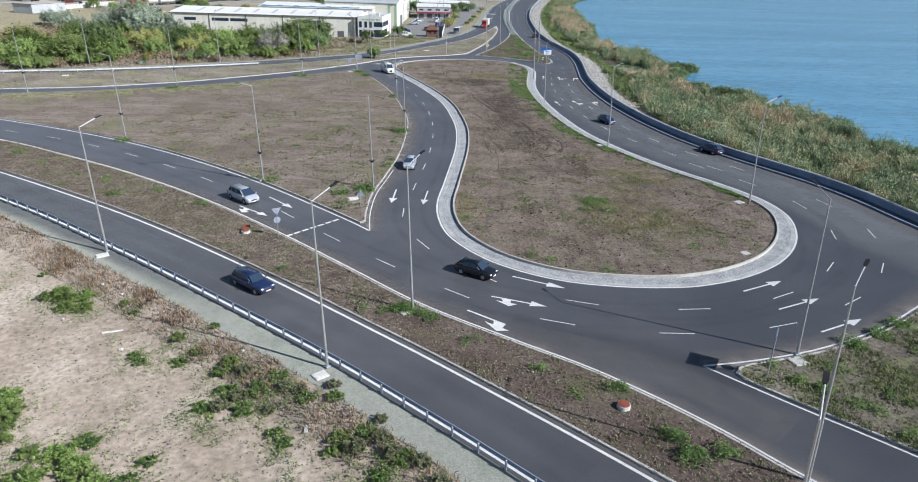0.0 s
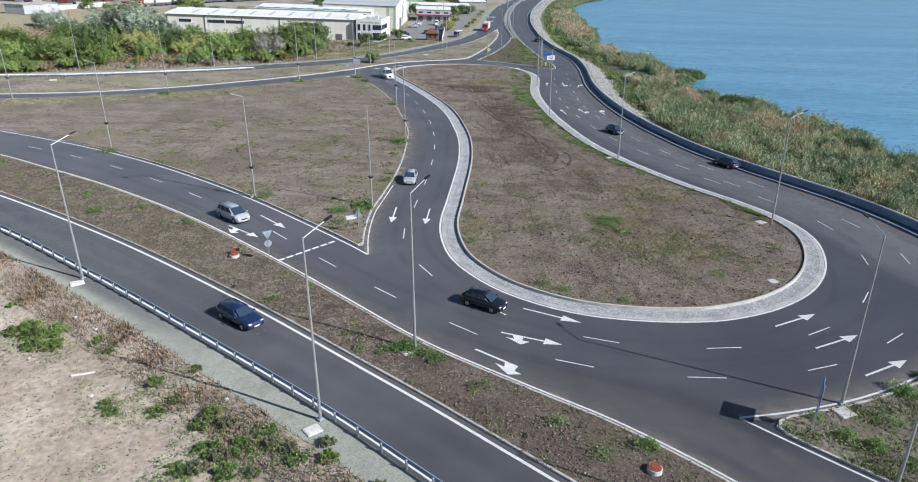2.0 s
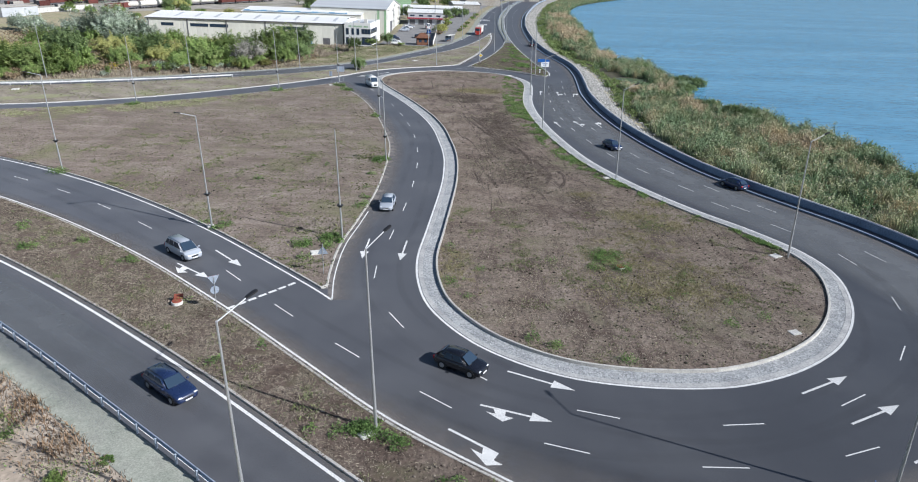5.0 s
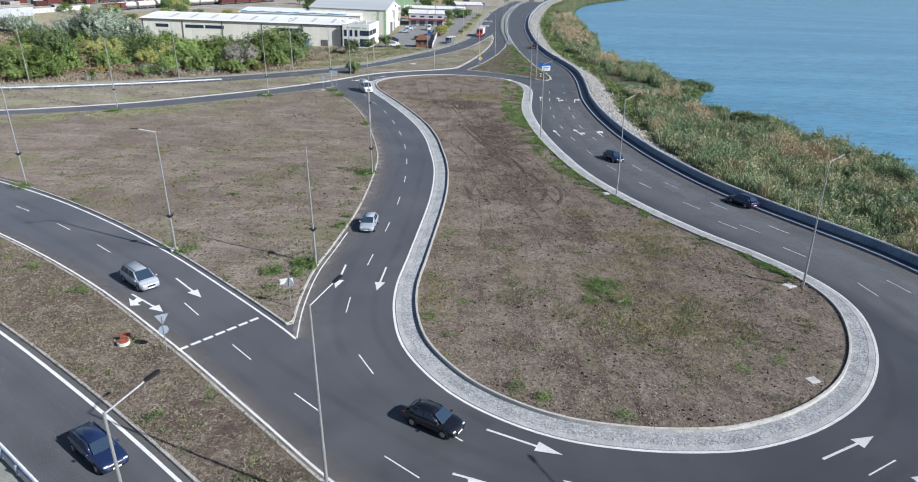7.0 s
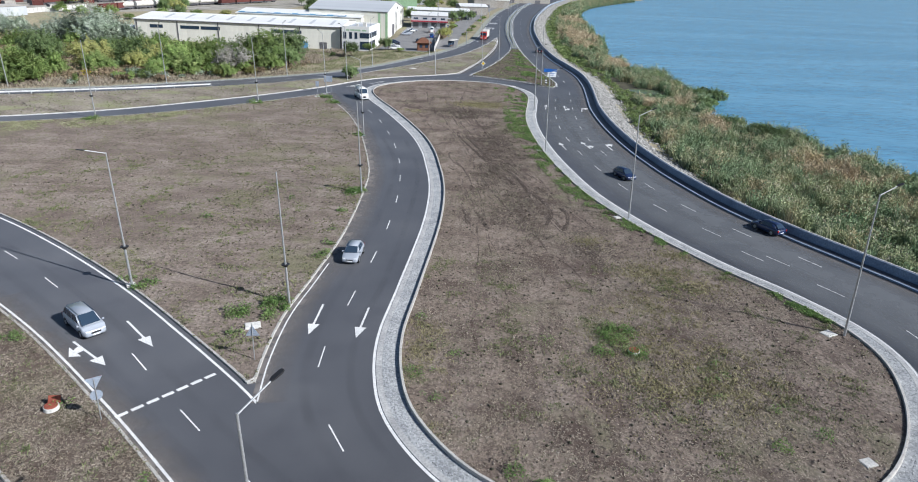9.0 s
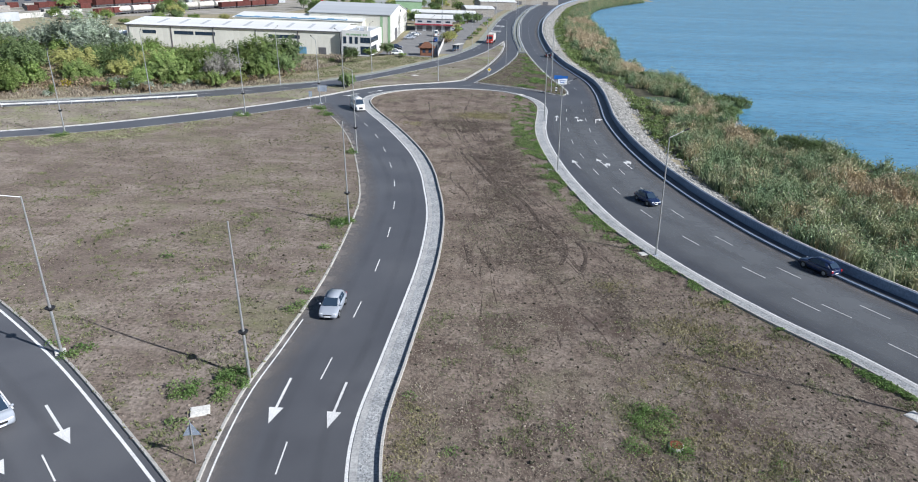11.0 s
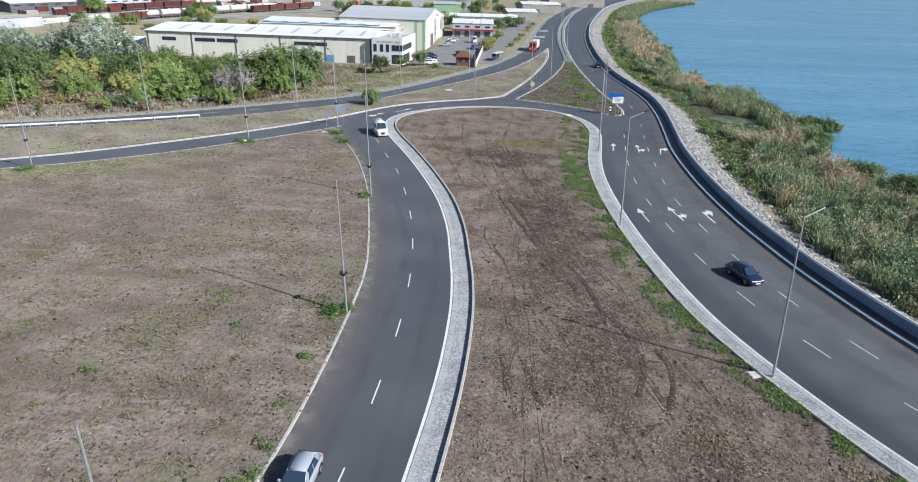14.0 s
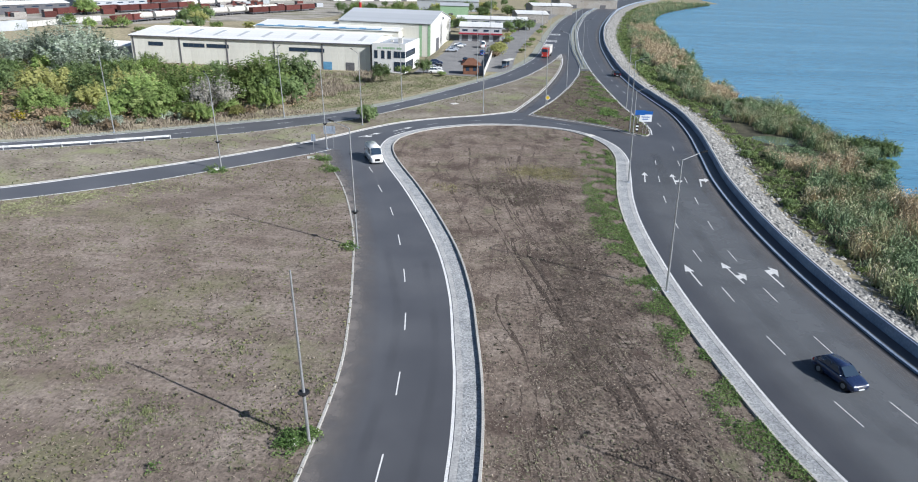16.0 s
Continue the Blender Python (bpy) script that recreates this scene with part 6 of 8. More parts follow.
# growth on the bare earth
def strew(name, poly, z, relief, n, label, category, mat, size, keep=None, tilt=0.25, lift=0.03):
    p = scatter(poly, n, keep)
    zz = uneven(p, poly, z, relief) + lift
    s = rng.uniform(*size, len(p))
    return stuff(name, quick(name, *leaves(np.c_[p, zz], s * (1.25 if mat is STRAW else 1.0), tilt, width=0.10 if mat is STRAW else 0.26), mat), label, category)


def blots(poly, z, relief, spots, name, label, mat, per=60, leaf=(0.08, 0.22), tall=0.32):
    """Patches of leafy weeds: (x, y, radius, thickness)."""
    pts = []
    for x, y, r, k in spots:
        for _ in range(max(2, int(5 * r * r * min(k, 1.4)) + 1)):
            b, e = rng.uniform(0, 2 * np.pi), r * np.sqrt(rng.uniform(0, 1)) * 0.85
            cx, cy, cr = x + e * np.cos(b), y + e * np.sin(b), rng.uniform(0.3, 0.7) * min(1.0, 0.6 + 0.4 * k)
            n = int(3.2 * per * cr * cr * max(0.7, k)) + 14
            a, d = rng.uniform(0, 2 * np.pi, n), cr * np.sqrt(rng.uniform(0, 1, n)) * rng.uniform(0.7, 1.3, n)
            q = np.stack([cx + d * np.cos(a), cy + d * np.sin(a)], 1)
            zz = (uneven(q, poly, z, relief) if poly is not None else np.full(n, z)) + rng.uniform(0.1, 1.0, n) * 1.5 * tall * cr / 0.4 * np.clip(1.1 - (d / cr) ** 2, 0.1, 1)
            pts.append(np.c_[q, zz])
    c = np.concatenate(pts)
    return stuff(name, quick(name, *leaves(c, rng.uniform(*leaf, len(c)), 0.8), mat), label, "weeds")


near_isl = lambda q: np.clip(1.5 - (q[:, 1] - 40) / 75, 0.16, 1)
strew("straw", ISLAND, 0.16, 0.10, 98000, "dry straw and stubble lying on the earth", "straw", STRAW, (0.08, 0.24), lambda q: near_isl(q) * np.clip(0.55 + 0.9 * slow(q, 7, 1.0), 0.1, 1))
strew("clods", ISLAND, 0.16, 0.10, 9000, "dark crumbs of ploughed earth", "earth", CLOD, (0.1, 0.3), lambda q: near_isl(q) * np.clip(0.5 + 0.9 * slow(q, 5, 6.0), 0.05, 1), 0.5)
strew("sparse_weeds", ISLAND, 0.16, 0.10, 12000, "sparse dull green weeds on the island", "weeds", DULLWEED, (0.08, 0.22), lambda q: np.clip(0.15 + 1.3 * slow(q, 9, 3.0), 0.02, 1), 0.6, 0.06)
strew("straw", FIELD_EDGE, 0.11, 0.16, 36000, "dry straw and mown stalks on the field", "straw", STRAW, (0.09, 0.26), lambda q: (q[:, 0] > -95) * np.clip(1.3 - (q[:, 1] - 50) / 170, 0.3, 1) * np.clip(0.6 + 0.9 * slow(q, 9, 11.0), 0.15, 1))
strew("clods", FIELD_EDGE, 0.11, 0.16, 6000, "dark crumbs of earth on the field", "earth", CLOD, (0.1, 0.3), lambda q: (q[:, 0] > -95) * np.clip(0.45 + 0.9 * slow(q, 6, 16.0), 0.05, 1), 0.5)
OLIVE_TUFT = material("dark_olive_tufts", [(0.12, 0.12, 0.06), (0.165, 0.165, 0.08)], 2.0, 3.0, 0.85, 0.0, island=0.35)
strew("sparse_weeds", FIELD_EDGE, 0.11, 0.16, 8000, "dark olive tufts on the field near the road", "weeds", OLIVE_TUFT, (0.12, 0.34), lambda q: (q[:, 0] > -75) * np.clip(0.25 + 0.9 * slow(q, 8, 91.0) + 0.9 * slow(q, 1.6, 92.0), 0, 1) * np.clip(1.25 - (-12 - q[:, 0]) / 45, 0.12, 1), 0.7, 0.08)
strew("sparse_weeds", FIELD_EDGE, 0.11, 0.16, 10000, "sparse dull green weeds on the field", "weeds", DULLWEED, (0.08, 0.24), lambda q: (q[:, 0] > -95) * np.clip(0.2 + 1.3 * slow(q, 10, 13.0), 0.03, 1), 0.6, 0.06)
MED = even(np.vstack([MEDIAN, MEDIAN[:1]]), 1.0, True)
mednear = lambda q: (q[:, 0] > -75) * (q[:, 0] < 30)
strew("straw", MED, 0.11, 0.12, 32000, "dry stalks and litter on the earth strip", "straw", STRAW, (0.07, 0.2), lambda q: mednear(q) * (q[:, 0] > -30) * np.clip(0.6 + 0.8 * slow(q, 2.5, 125.0), 0.1, 1))
strew("straw", MED, 0.11, 0.12, 95000, "thick dry straw on the western earth strip", "straw", STRAW, (0.11, 0.28), lambda q: mednear(q) * np.clip((-q[:, 0] - 5) / 14, 0, 1) * np.clip(0.75 + 0.7 * slow(q, 4, 121.0), 0.1, 1))
strew("dull_weeds", MED, 0.11, 0.12, 9000, "dull olive weeds among the straw", "weeds", DULLWEED, (0.08, 0.2), lambda q: mednear(q) * np.clip((-q[:, 0] - 12) / 16, 0, 1) * np.clip(0.2 + 1.3 * slow(q, 4, 123.0), 0, 1), 0.6, 0.06)
strew("clods", MED, 0.11, 0.12, 16000, "dark crumbs of earth on the strip", "earth", CLOD, (0.08, 0.26), mednear, 0.5)
strew("sparse_weeds", MED, 0.11, 0.12, 11000, "sparse green weeds on the earth strip", "weeds", DULLWEED, (0.08, 0.22), lambda q: mednear(q) * np.clip(0.3 + 1.3 * slow(q, 6, 19.0), 0.04, 1), 0.6, 0.06)
EST = even(np.vstack([EAST, EAST[:1]]), 1.0, True)
strew("sparse_weeds", EST, 0.11, 0.14, 9000, "weedy grass on the earth corner", "weeds", DULLWEED, (0.08, 0.24), lambda q: (q[:, 0] < 50) * (q[:, 1] > -5) * 1.0, 0.6, 0.06)
strew("straw", EST, 0.11, 0.14, 7000, "dry stalks on the earth corner", "straw", STRAW, (0.08, 0.22), lambda q: (q[:, 0] < 50) * (q[:, 1] > -5) * 1.0)
def clumps(poly, z, relief, n, size, keep, name, label, mat, blade=0.05):
    """Grass that stands in uneven tufts where keep(points) is high."""
    q = scatter(poly, n, keep)
    q = jitter(np.repeat(q, 16, 0), 0.20)
    q = q[inside(q, np.asarray(poly))]
    return stuff(name, blade_mesh(name, np.c_[q, uneven(q, poly, z, relief)], rng.uniform(*size, len(q)), blade, 1.1, mat), label, "grass")


GRASS = material("mixed_green_grass", [(0.12, 0.15, 0.06), (0.165, 0.19, 0.08), (0.21, 0.22, 0.115)], 1.5, 3.0, 0.85, 0.0, island=0.3)
near_est = lambda q: (q[:, 0] < 52) * (q[:, 1] > 0)
clumps(EST, 0.11, 0.14, 2600, (0.08, 0.3), lambda q: near_est(q) * np.clip(0.25 + 1.6 * slow(q, 3.2, 95.0), 0, 1), "grass_tufts", "uneven green grass tufts on the earth corner", GRASS)
clumps(EST, 0.11, 0.14, 900, (0.06, 0.2), lambda q: near_est(q) * np.clip(0.2 + 1.4 * slow(q, 4.0, 96.0), 0, 1), "dry_grass", "dry straw-coloured grass on the earth corner", STRAW)
clumps(MED, 0.11, 0.12, 1700, (0.06, 0.26), lambda q: mednear(q) * np.clip(-0.05 + 1.5 * slow(q, 3.2, 97.0), 0, 1), "grass_tufts", "uneven green grass tufts on the earth strip", GRASS)
clumps(ISLAND, 0.16, 0.10, 1500, (0.05, 0.2), lambda q: (q[:, 1] < 75) * np.clip(-0.1 + 1.4 * slow(q, 4.0, 98.0), 0, 1), "grass_tufts", "thin green grass tufts on the island", GRASS, 0.04)
clumps(FIELD_EDGE, 0.11, 0.16, 2000, (0.06, 0.22), lambda q: (q[:, 0] > -60) * (q[:, 1] < 110) * np.clip(-0.1 + 1.4 * slow(q, 4.5, 99.0), 0, 1), "grass_tufts", "thin green grass tufts on the field", GRASS, 0.045)

BTW = even(np.vstack([BETWEEN, BETWEEN[:1]]), 1.0, True)
strew("sparse_weeds", BTW, 0.11, 0.14, 3500, "patchy grass on the strip between roads", "weeds", DULLWEED, (0.2, 0.5), lambda q: (q[:, 0] > -110) * np.clip(0.4 + 1.2 * slow(q, 10, 29.0), 0.05, 1), 0.6, 0.06)
FRK = even(np.vstack([FORK, FORK[:1]]), 1.0, True)
strew("sparse_weeds", FRK, 0.11, 0.12, 4000, "patchy grass on the fork island", "weeds", DULLWEED, (0.2, 0.5), None, 0.6, 0.06)

# crumbled clods with some height
LUMP_EARTH = material("crumbled_brown_clods", [(0.155, 0.128, 0.104), (0.215, 0.182, 0.15), (0.28, 0.24, 0.20)], 3.0, 4.0, 0.95, 0.3, dist=0.02, island=0.35)
for poly, z, rel, n, keep, where in ((ISLAND, 0.16, 0.10, 8500, lambda q: np.clip(1.3 - (q[:, 1] - 45) / 90, 0.08, 1) * np.clip(0.6 + 0.9 * slow(q, 4, 131.0), 0.1, 1), "island"), (MED, 0.11, 0.12, 1300, mednear, "earth strip"), (FIELD_EDGE, 0.11, 0.16, 3000, lambda q: (q[:, 0] > -60) * np.clip(1.4 - (q[:, 1] - 50) / 80, 0.08, 1) * np.clip(0.5 + 0.9 * slow(q, 4, 132.0), 0.05, 1), "field"), (EST, 0.11, 0.14, 1500, near_est, "earth corner")):
    p = scatter(poly, n, keep)
    stuff("clods", quick("clods", *lumps(np.c_[p, uneven(p, poly, z, rel) + 0.01], rng.uniform(0.06, 0.2, len(p)) * rng.uniform(0.6, 1.3, len(p))), LUMP_EARTH), "crumbled earth clods on the " + where, "earth")
clumps(ISLAND, 0.16, 0.10, 900, (0.05, 0.16), lambda q: (q[:, 1] < 78) * np.clip(ellipses(q, [(17, 60, 6, 4.5), (22, 55, 7, 5), (-2, 57, 3, 9), (19, 66, 5, 4)]) + 0.9 * slow(q, 3, 133.0), 0, 1), "pale_grass", "short yellow-green grass on the near island", PALEGRASS, 0.05)
# near-black lumps added in place of small dark holes in the earth
DARK_HOLE = material("dark_hole_lumps", [(0.030, 0.030, 0.020), (0.055, 0.052, 0.034)], 1.0, 6.0, 0.9, 0.2, dist=0.01, island=0.3)
for poly, z, rel, n, keep, where in ((ISLAND, 0.16, 0.10, 520, lambda q: np.clip(1.4 - (q[:, 1] - 60) / 70, 0.05, 1) * np.clip(0.5 + 0.9 * slow(q, 6, 151.0), 0.1, 1), "island"), (FIELD_EDGE, 0.11, 0.16, 220, lambda q: (q[:, 0] > -55) * np.clip(1.4 - (q[:, 1] - 50) / 80, 0.05, 1), "field")):
    p = scatter(poly, n, keep)
    stuff("weed_stumps", quick("weed_stumps", *lumps(np.c_[p, uneven(p, poly, z, rel) + 0.04], rng.uniform(0.10, 0.28, len(p))), DARK_HOLE), "small near-black lumps standing in for dark holes on the " + where, "weeds")
# darker turned earth in the middle of the island
CORE = [(6.0, 118, 5.5, 26), (8.5, 94, 5, 14), (0.0, 150, 9, 6), (15.0, 80, 3.2, 6)]
strew("clods", ISLAND, 0.16, 0.10, 16000, "dark turned earth in the middle of the island", "earth", CLOD, (0.16, 0.42), lambda q: np.clip(1.4 * (ellipses(q, CORE) + 0.7 * slow(q, 3.5, 81.0)), 0, 1), 0.25)
# yellow-green grass along the west road
WGRASS = np.vstack([offset(WEST_S, 0.8), offset(WEST_S, 9.0)[::-1]])
WGRASS = WGRASS[(WGRASS[:, 0] > -100) & (WGRASS[:, 0] < -40)]
q = scatter(WGRASS, 26000, lambda q: np.clip(0.55 + 1.1 * slow(q, 5, 83.0), 0, 1) * np.clip(1.15 - np.abs(away(q, WEST_S) - 3.5) / 5.5, 0, 1) * np.clip((-q[:, 0] - 42) / 12, 0.15, 1))
MOSS = material("yellow_green_grass", [(0.21, 0.225, 0.115), (0.265, 0.27, 0.15), (0.32, 0.31, 0.195)], 2.0, 3.0, 0.85, 0.0, island=0.25)
stuff("meadow_grass", blade_mesh("meadow_grass", np.c_[q, uneven(q, FIELD_EDGE, 0.11, 0.16)], rng.uniform(0.03, 0.10, len(q)), 0.14, 1.8, MOSS), "yellow-green grass along the west road", "grass")

# leafy green patches
BAND = spline([(10.5, 184), (13.2, 176), (13.6, 168), (12.6, 156), (11.8, 146), (12.2, 136), (13.2, 126), (14.6, 116), (16.2, 107), (18.6, 97), (22.8, 86.5), (28, 77), (32.6, 69.5), (35.4, 62)], 0.5)
s_ = np.linspace(0, 1, len(BAND))


def band_points(n, reach, bias):
    i = rng.integers(0, len(BAND), n)
    w = np.interp(s_[i], [0, 0.15, 0.45, 0.68, 0.8, 1.0], [4.4, 5.0, 3.4, 3.2, 2.2, 1.1]) * reach
    q = BAND[i] + normals(BAND)[i] * (-(rng.uniform(0, 1, n) ** 1.5) * w + 0.4)[:, None] + rng.normal(0, 0.25, (n, 2))
    d = slow(q, 2.6, 41.0) + 0.6 * slow(q, 7.0, 43.0) + bias * np.interp(s_[i], [0, 0.3, 0.6, 0.75, 1.0], [0.12, 0.22, 0.42, 0.22, -0.1])
    return q[(d + 0.5 * slow(q, 1.1, 44.0) > 0.20) & inside(q, ISLAND)]


q = band_points(80000, 1.0, 1.0)
stuff("green_weeds", quick("green_weeds", *leaves(np.c_[q, uneven(q, ISLAND, 0.16, 0.10) + rng.uniform(0, 0.3, len(q))], rng.uniform(0.08, 0.22, len(q)), 0.8), WEED), "dense green weeds along the island kerb", "weeds")
q = band_points(16000, 1.6, 0.6)
stuff("sparse_weeds", quick("sparse_weeds", *leaves(np.c_[q, uneven(q, ISLAND, 0.16, 0.10) + rng.uniform(0, 0.12, len(q))], rng.uniform(0.08, 0.2, len(q)), 0.7), DULLWEED), "dull green weeds near the island kerb", "weeds")
# paler grass on the far end of the island and along the field
for spot, poly, z, rel in (((3, 160, 6, 3.6), ISLAND, 0.16, 0.10), ((3, 160, 5, 2.6), ISLAND, 0.16, 0.10), ((-11, 150, 2, 2), ISLAND, 0.16, 0.10), ((18, 53, 7, 5), ISLAND, 0.16, 0.10), ((20.8, 73.4, 4.0, 3.0), ISLAND, 0.16, 0.10), ((24.6, 70.5, 3.2, 2.4), ISLAND, 0.16, 0.10), ((16.0, 81.4, 2.4, 1.8), ISLAND, 0.16, 0.10), ((24.2, 78.6, 2.4, 1.4), ISLAND, 0.16, 0.10)):
    n = int((230 if poly is ISLAND else 40) * spot[2] * spot[3])
    q = np.stack([rng.normal(spot[0], spot[2] * 0.55, n), rng.normal(spot[1], spot[3] * 0.55, n)], 1)
    q = q[inside(q, poly)]
    q = q[rng.uniform(-0.5, 0.6, len(q)) < slow(q, 2.6, 47.0) + 0.25]
    stuff("pale_grass", blade_mesh("pale_grass", np.c_[q, uneven(q, poly, z, rel)], rng.uniform(0.06, 0.2, len(q)), 0.07, 1.2, PALEGRASS), "patch of short pale yellow-green grass", "grass")
blots(ISLAND, 0.16, 0.10, [(14.6, 60.2, 1.9, 1.3), (15.9, 57.6, 1.0, 1.2), (13.2, 57.5, 1.1, 0.9), (23.1, 46.1, 0.6, 1.4), (7.0, 41.9, 0.5, 2), (4.9, 42.9, 0.5, 1.6), (12.7, 40.0, 0.7, 1), (8.7, 59.1, 0.8, 0.6), (-1.6, 53.4, 1.2, 0.7), (-0.4, 50.5, 1.1, 0.6), (0.5, 55.5, 1.3, 0.4), (-1.9, 62, 0.7, 0.6), (19.6, 52, 1.6, 0.3), (21, 55.5, 1.8, 0.25), (24, 50.5, 0.5, 1), (26.6, 48, 0.5, 0.9)], "green_weeds", "green weed clumps scattered on the island", WEED, 90, (0.07, 0.17))
blots(FIELD_EDGE, 0.11, 0.16, [(-18.2, 61.2, 1.5, 1.0), (-15.6, 62.9, 1.6, 1.3), (-15.2, 60.6, 0.9, 0.9), (-17.2, 57.8, 0.8, 0.8), (-28.5, 65.6, 1.2, 1.1), (-30.6, 66.8, 0.8, 0.8), (-13.8, 74.5, 0.9, 0.9), (-13.4, 77.5, 0.8, 0.8), (-13.6, 95.9, 1.3, 1.5), (-14.2, 94.8, 0.9, 1.4), (-18.6, 127.2, 1.2, 1.2), (-44.4, 151.8, 1.8, 1), (-29, 156, 2.0, 0.9), (-31.5, 161, 1.8, 0.9), (-68, 130.4, 1.6, 1), (-57.4, 84.2, 1.4, 0.9), (-14.3, 82, 0.6, 0.9), (-14.2, 88, 0.7, 0.9), (-29.5, 83.5, 0.7, 0.8), (-22, 92, 0.8, 0.5), (-31, 90, 0.9, 0.4)], "green_weeds", "green weed clumps round lamp bases on the field", WEED, 90)
blots(MED, 0.11, 0.12, [(-7.2, 30.8, 1.2, 1.4), (-5.4, 29.2, 1.1, 1.0), (-8.9, 30.2, 0.7, 1.0), (9.4, 19.2, 0.9, 1.2), (11.8, 14.4, 0.7, 1.6), (12.4, 12.2, 0.8, 1.6), (15.0, 12.6, 0.9, 1.6), (-68.9, 75, 1.4, 0.8), (-49.9, 63.4, 1.2, 0.8), (-34.6, 55.2, 1.2, 0.8), (-46, 58, 1.1, 0.9), (-41, 60, 0.8, 0.9), (-1.5, 25.6, 0.8, 0.8), (3.5, 21.6, 0.7, 0.9), (-20, 38, 0.7, 0.8), (-17, 40.6, 0.8, 0.5), (-26, 47.8, 0.7, 0.8), (-11, 30.3, 0.5, 0.8), (6, 18.4, 0.5, 0.9), (-55, 66, 1.2, 0.5)], "green_weeds", "green weed clumps on the earth strip", WEED, 90)
blots(EST, 0.11, 0.14, [(29.9, 26.6, 1.0, 1.5), (33.5, 28.4, 1.0, 1.5), (22.9, 21.3, 0.9, 1.5), (24.6, 20.1, 0.9, 1.2), (27.1, 22.5, 1.4, 0.7), (31.8, 22.7, 1.5, 0.6), (26.6, 18.6, 1.4, 0.8), (36, 30.4, 1.0, 1.4), (29, 19, 1.4, 0.7), (31, 15.6, 1.0, 1), (35, 25, 1.6, 0.6), (27.6, 15, 0.7, 1.4), (22, 23.0, 0.5, 1.4)], "green_weeds", "green weed clumps on the earth corner", WEED, 90)
q = scatter(FRK, 5500, lambda q: np.clip(-0.1 + 2.2 * slow(q, 5, 101.0) + 0.8 * slow(q, 1.8, 102.0), 0, 1) * np.clip((q[:, 0] - 9) / 9, 0, 1))
stuff("green_weeds", quick("green_weeds", *leaves(np.c_[q, uneven(q, FRK, 0.11, 0.12) + rng.uniform(0.02, 0.35, len(q))], rng.uniform(0.2, 0.4, len(q)), 0.8), WEED), "green weeds on the fork island", "weeds")

# wheel ruts on the island, the shade in them painted as darker earth
RUT = material("rut_earth_with_shade", [(0.048, 0.036, 0.030), (0.080, 0.062, 0.051)], 1.0, 5.0, 0.95, 0.8, dist=0.05)
for pts in ([(-1.0, 133), (-0.6, 129.5), (0.8, 124.6), (3.0, 117.4), (5.2, 109.9), (6.4, 104)], [(0.8, 131), (1.1, 128.3), (2.6, 122.6), (4.9, 113.5), (6.3, 108), (8, 102)], [(1.0, 90.5), (1.3, 88), (1.7, 85)], [(2.7, 90), (3.1, 87.6), (4.0, 84)], [(13.6, 93), (14.1, 90), (13.2, 85.5), (10.6, 81.6)], [(10, 99), (11.6, 94.5), (12.0, 90), (11, 86)], [(5.5, 112), (8.2, 106.5), (10, 98)]):
    ln = spline(pts, 0.5)
    zz = uneven(ln, ISLAND, 0.16, 0.10)
    wob = 1 + 0.5 * slow(ln, 1.3, 2.0)
    nn = normals(ln)
    prof = ((-0.34, -0.05), (-0.2, 0.03), (0.0, 0.01), (0.2, 0.03), (0.34, -0.05))
    vs = [(p[0] + n[0] * o * w, p[1] + n[1] * o * w, z0 + h) for p, n, z0, w in zip(ln, nn, zz, wob) for o, h in prof]
    fs = [(i * 5 + a, i * 5 + a + 1, (i + 1) * 5 + a + 1, (i + 1) * 5 + a) for i in range(len(ln) - 1) for a in range(4)]
    tagged(part("wheel_rut", (vs, fs), RUT, smooth=True), "dark wheel rut on the island earth, its shade put into the colour", "rut", "wheel ruts", "structure")

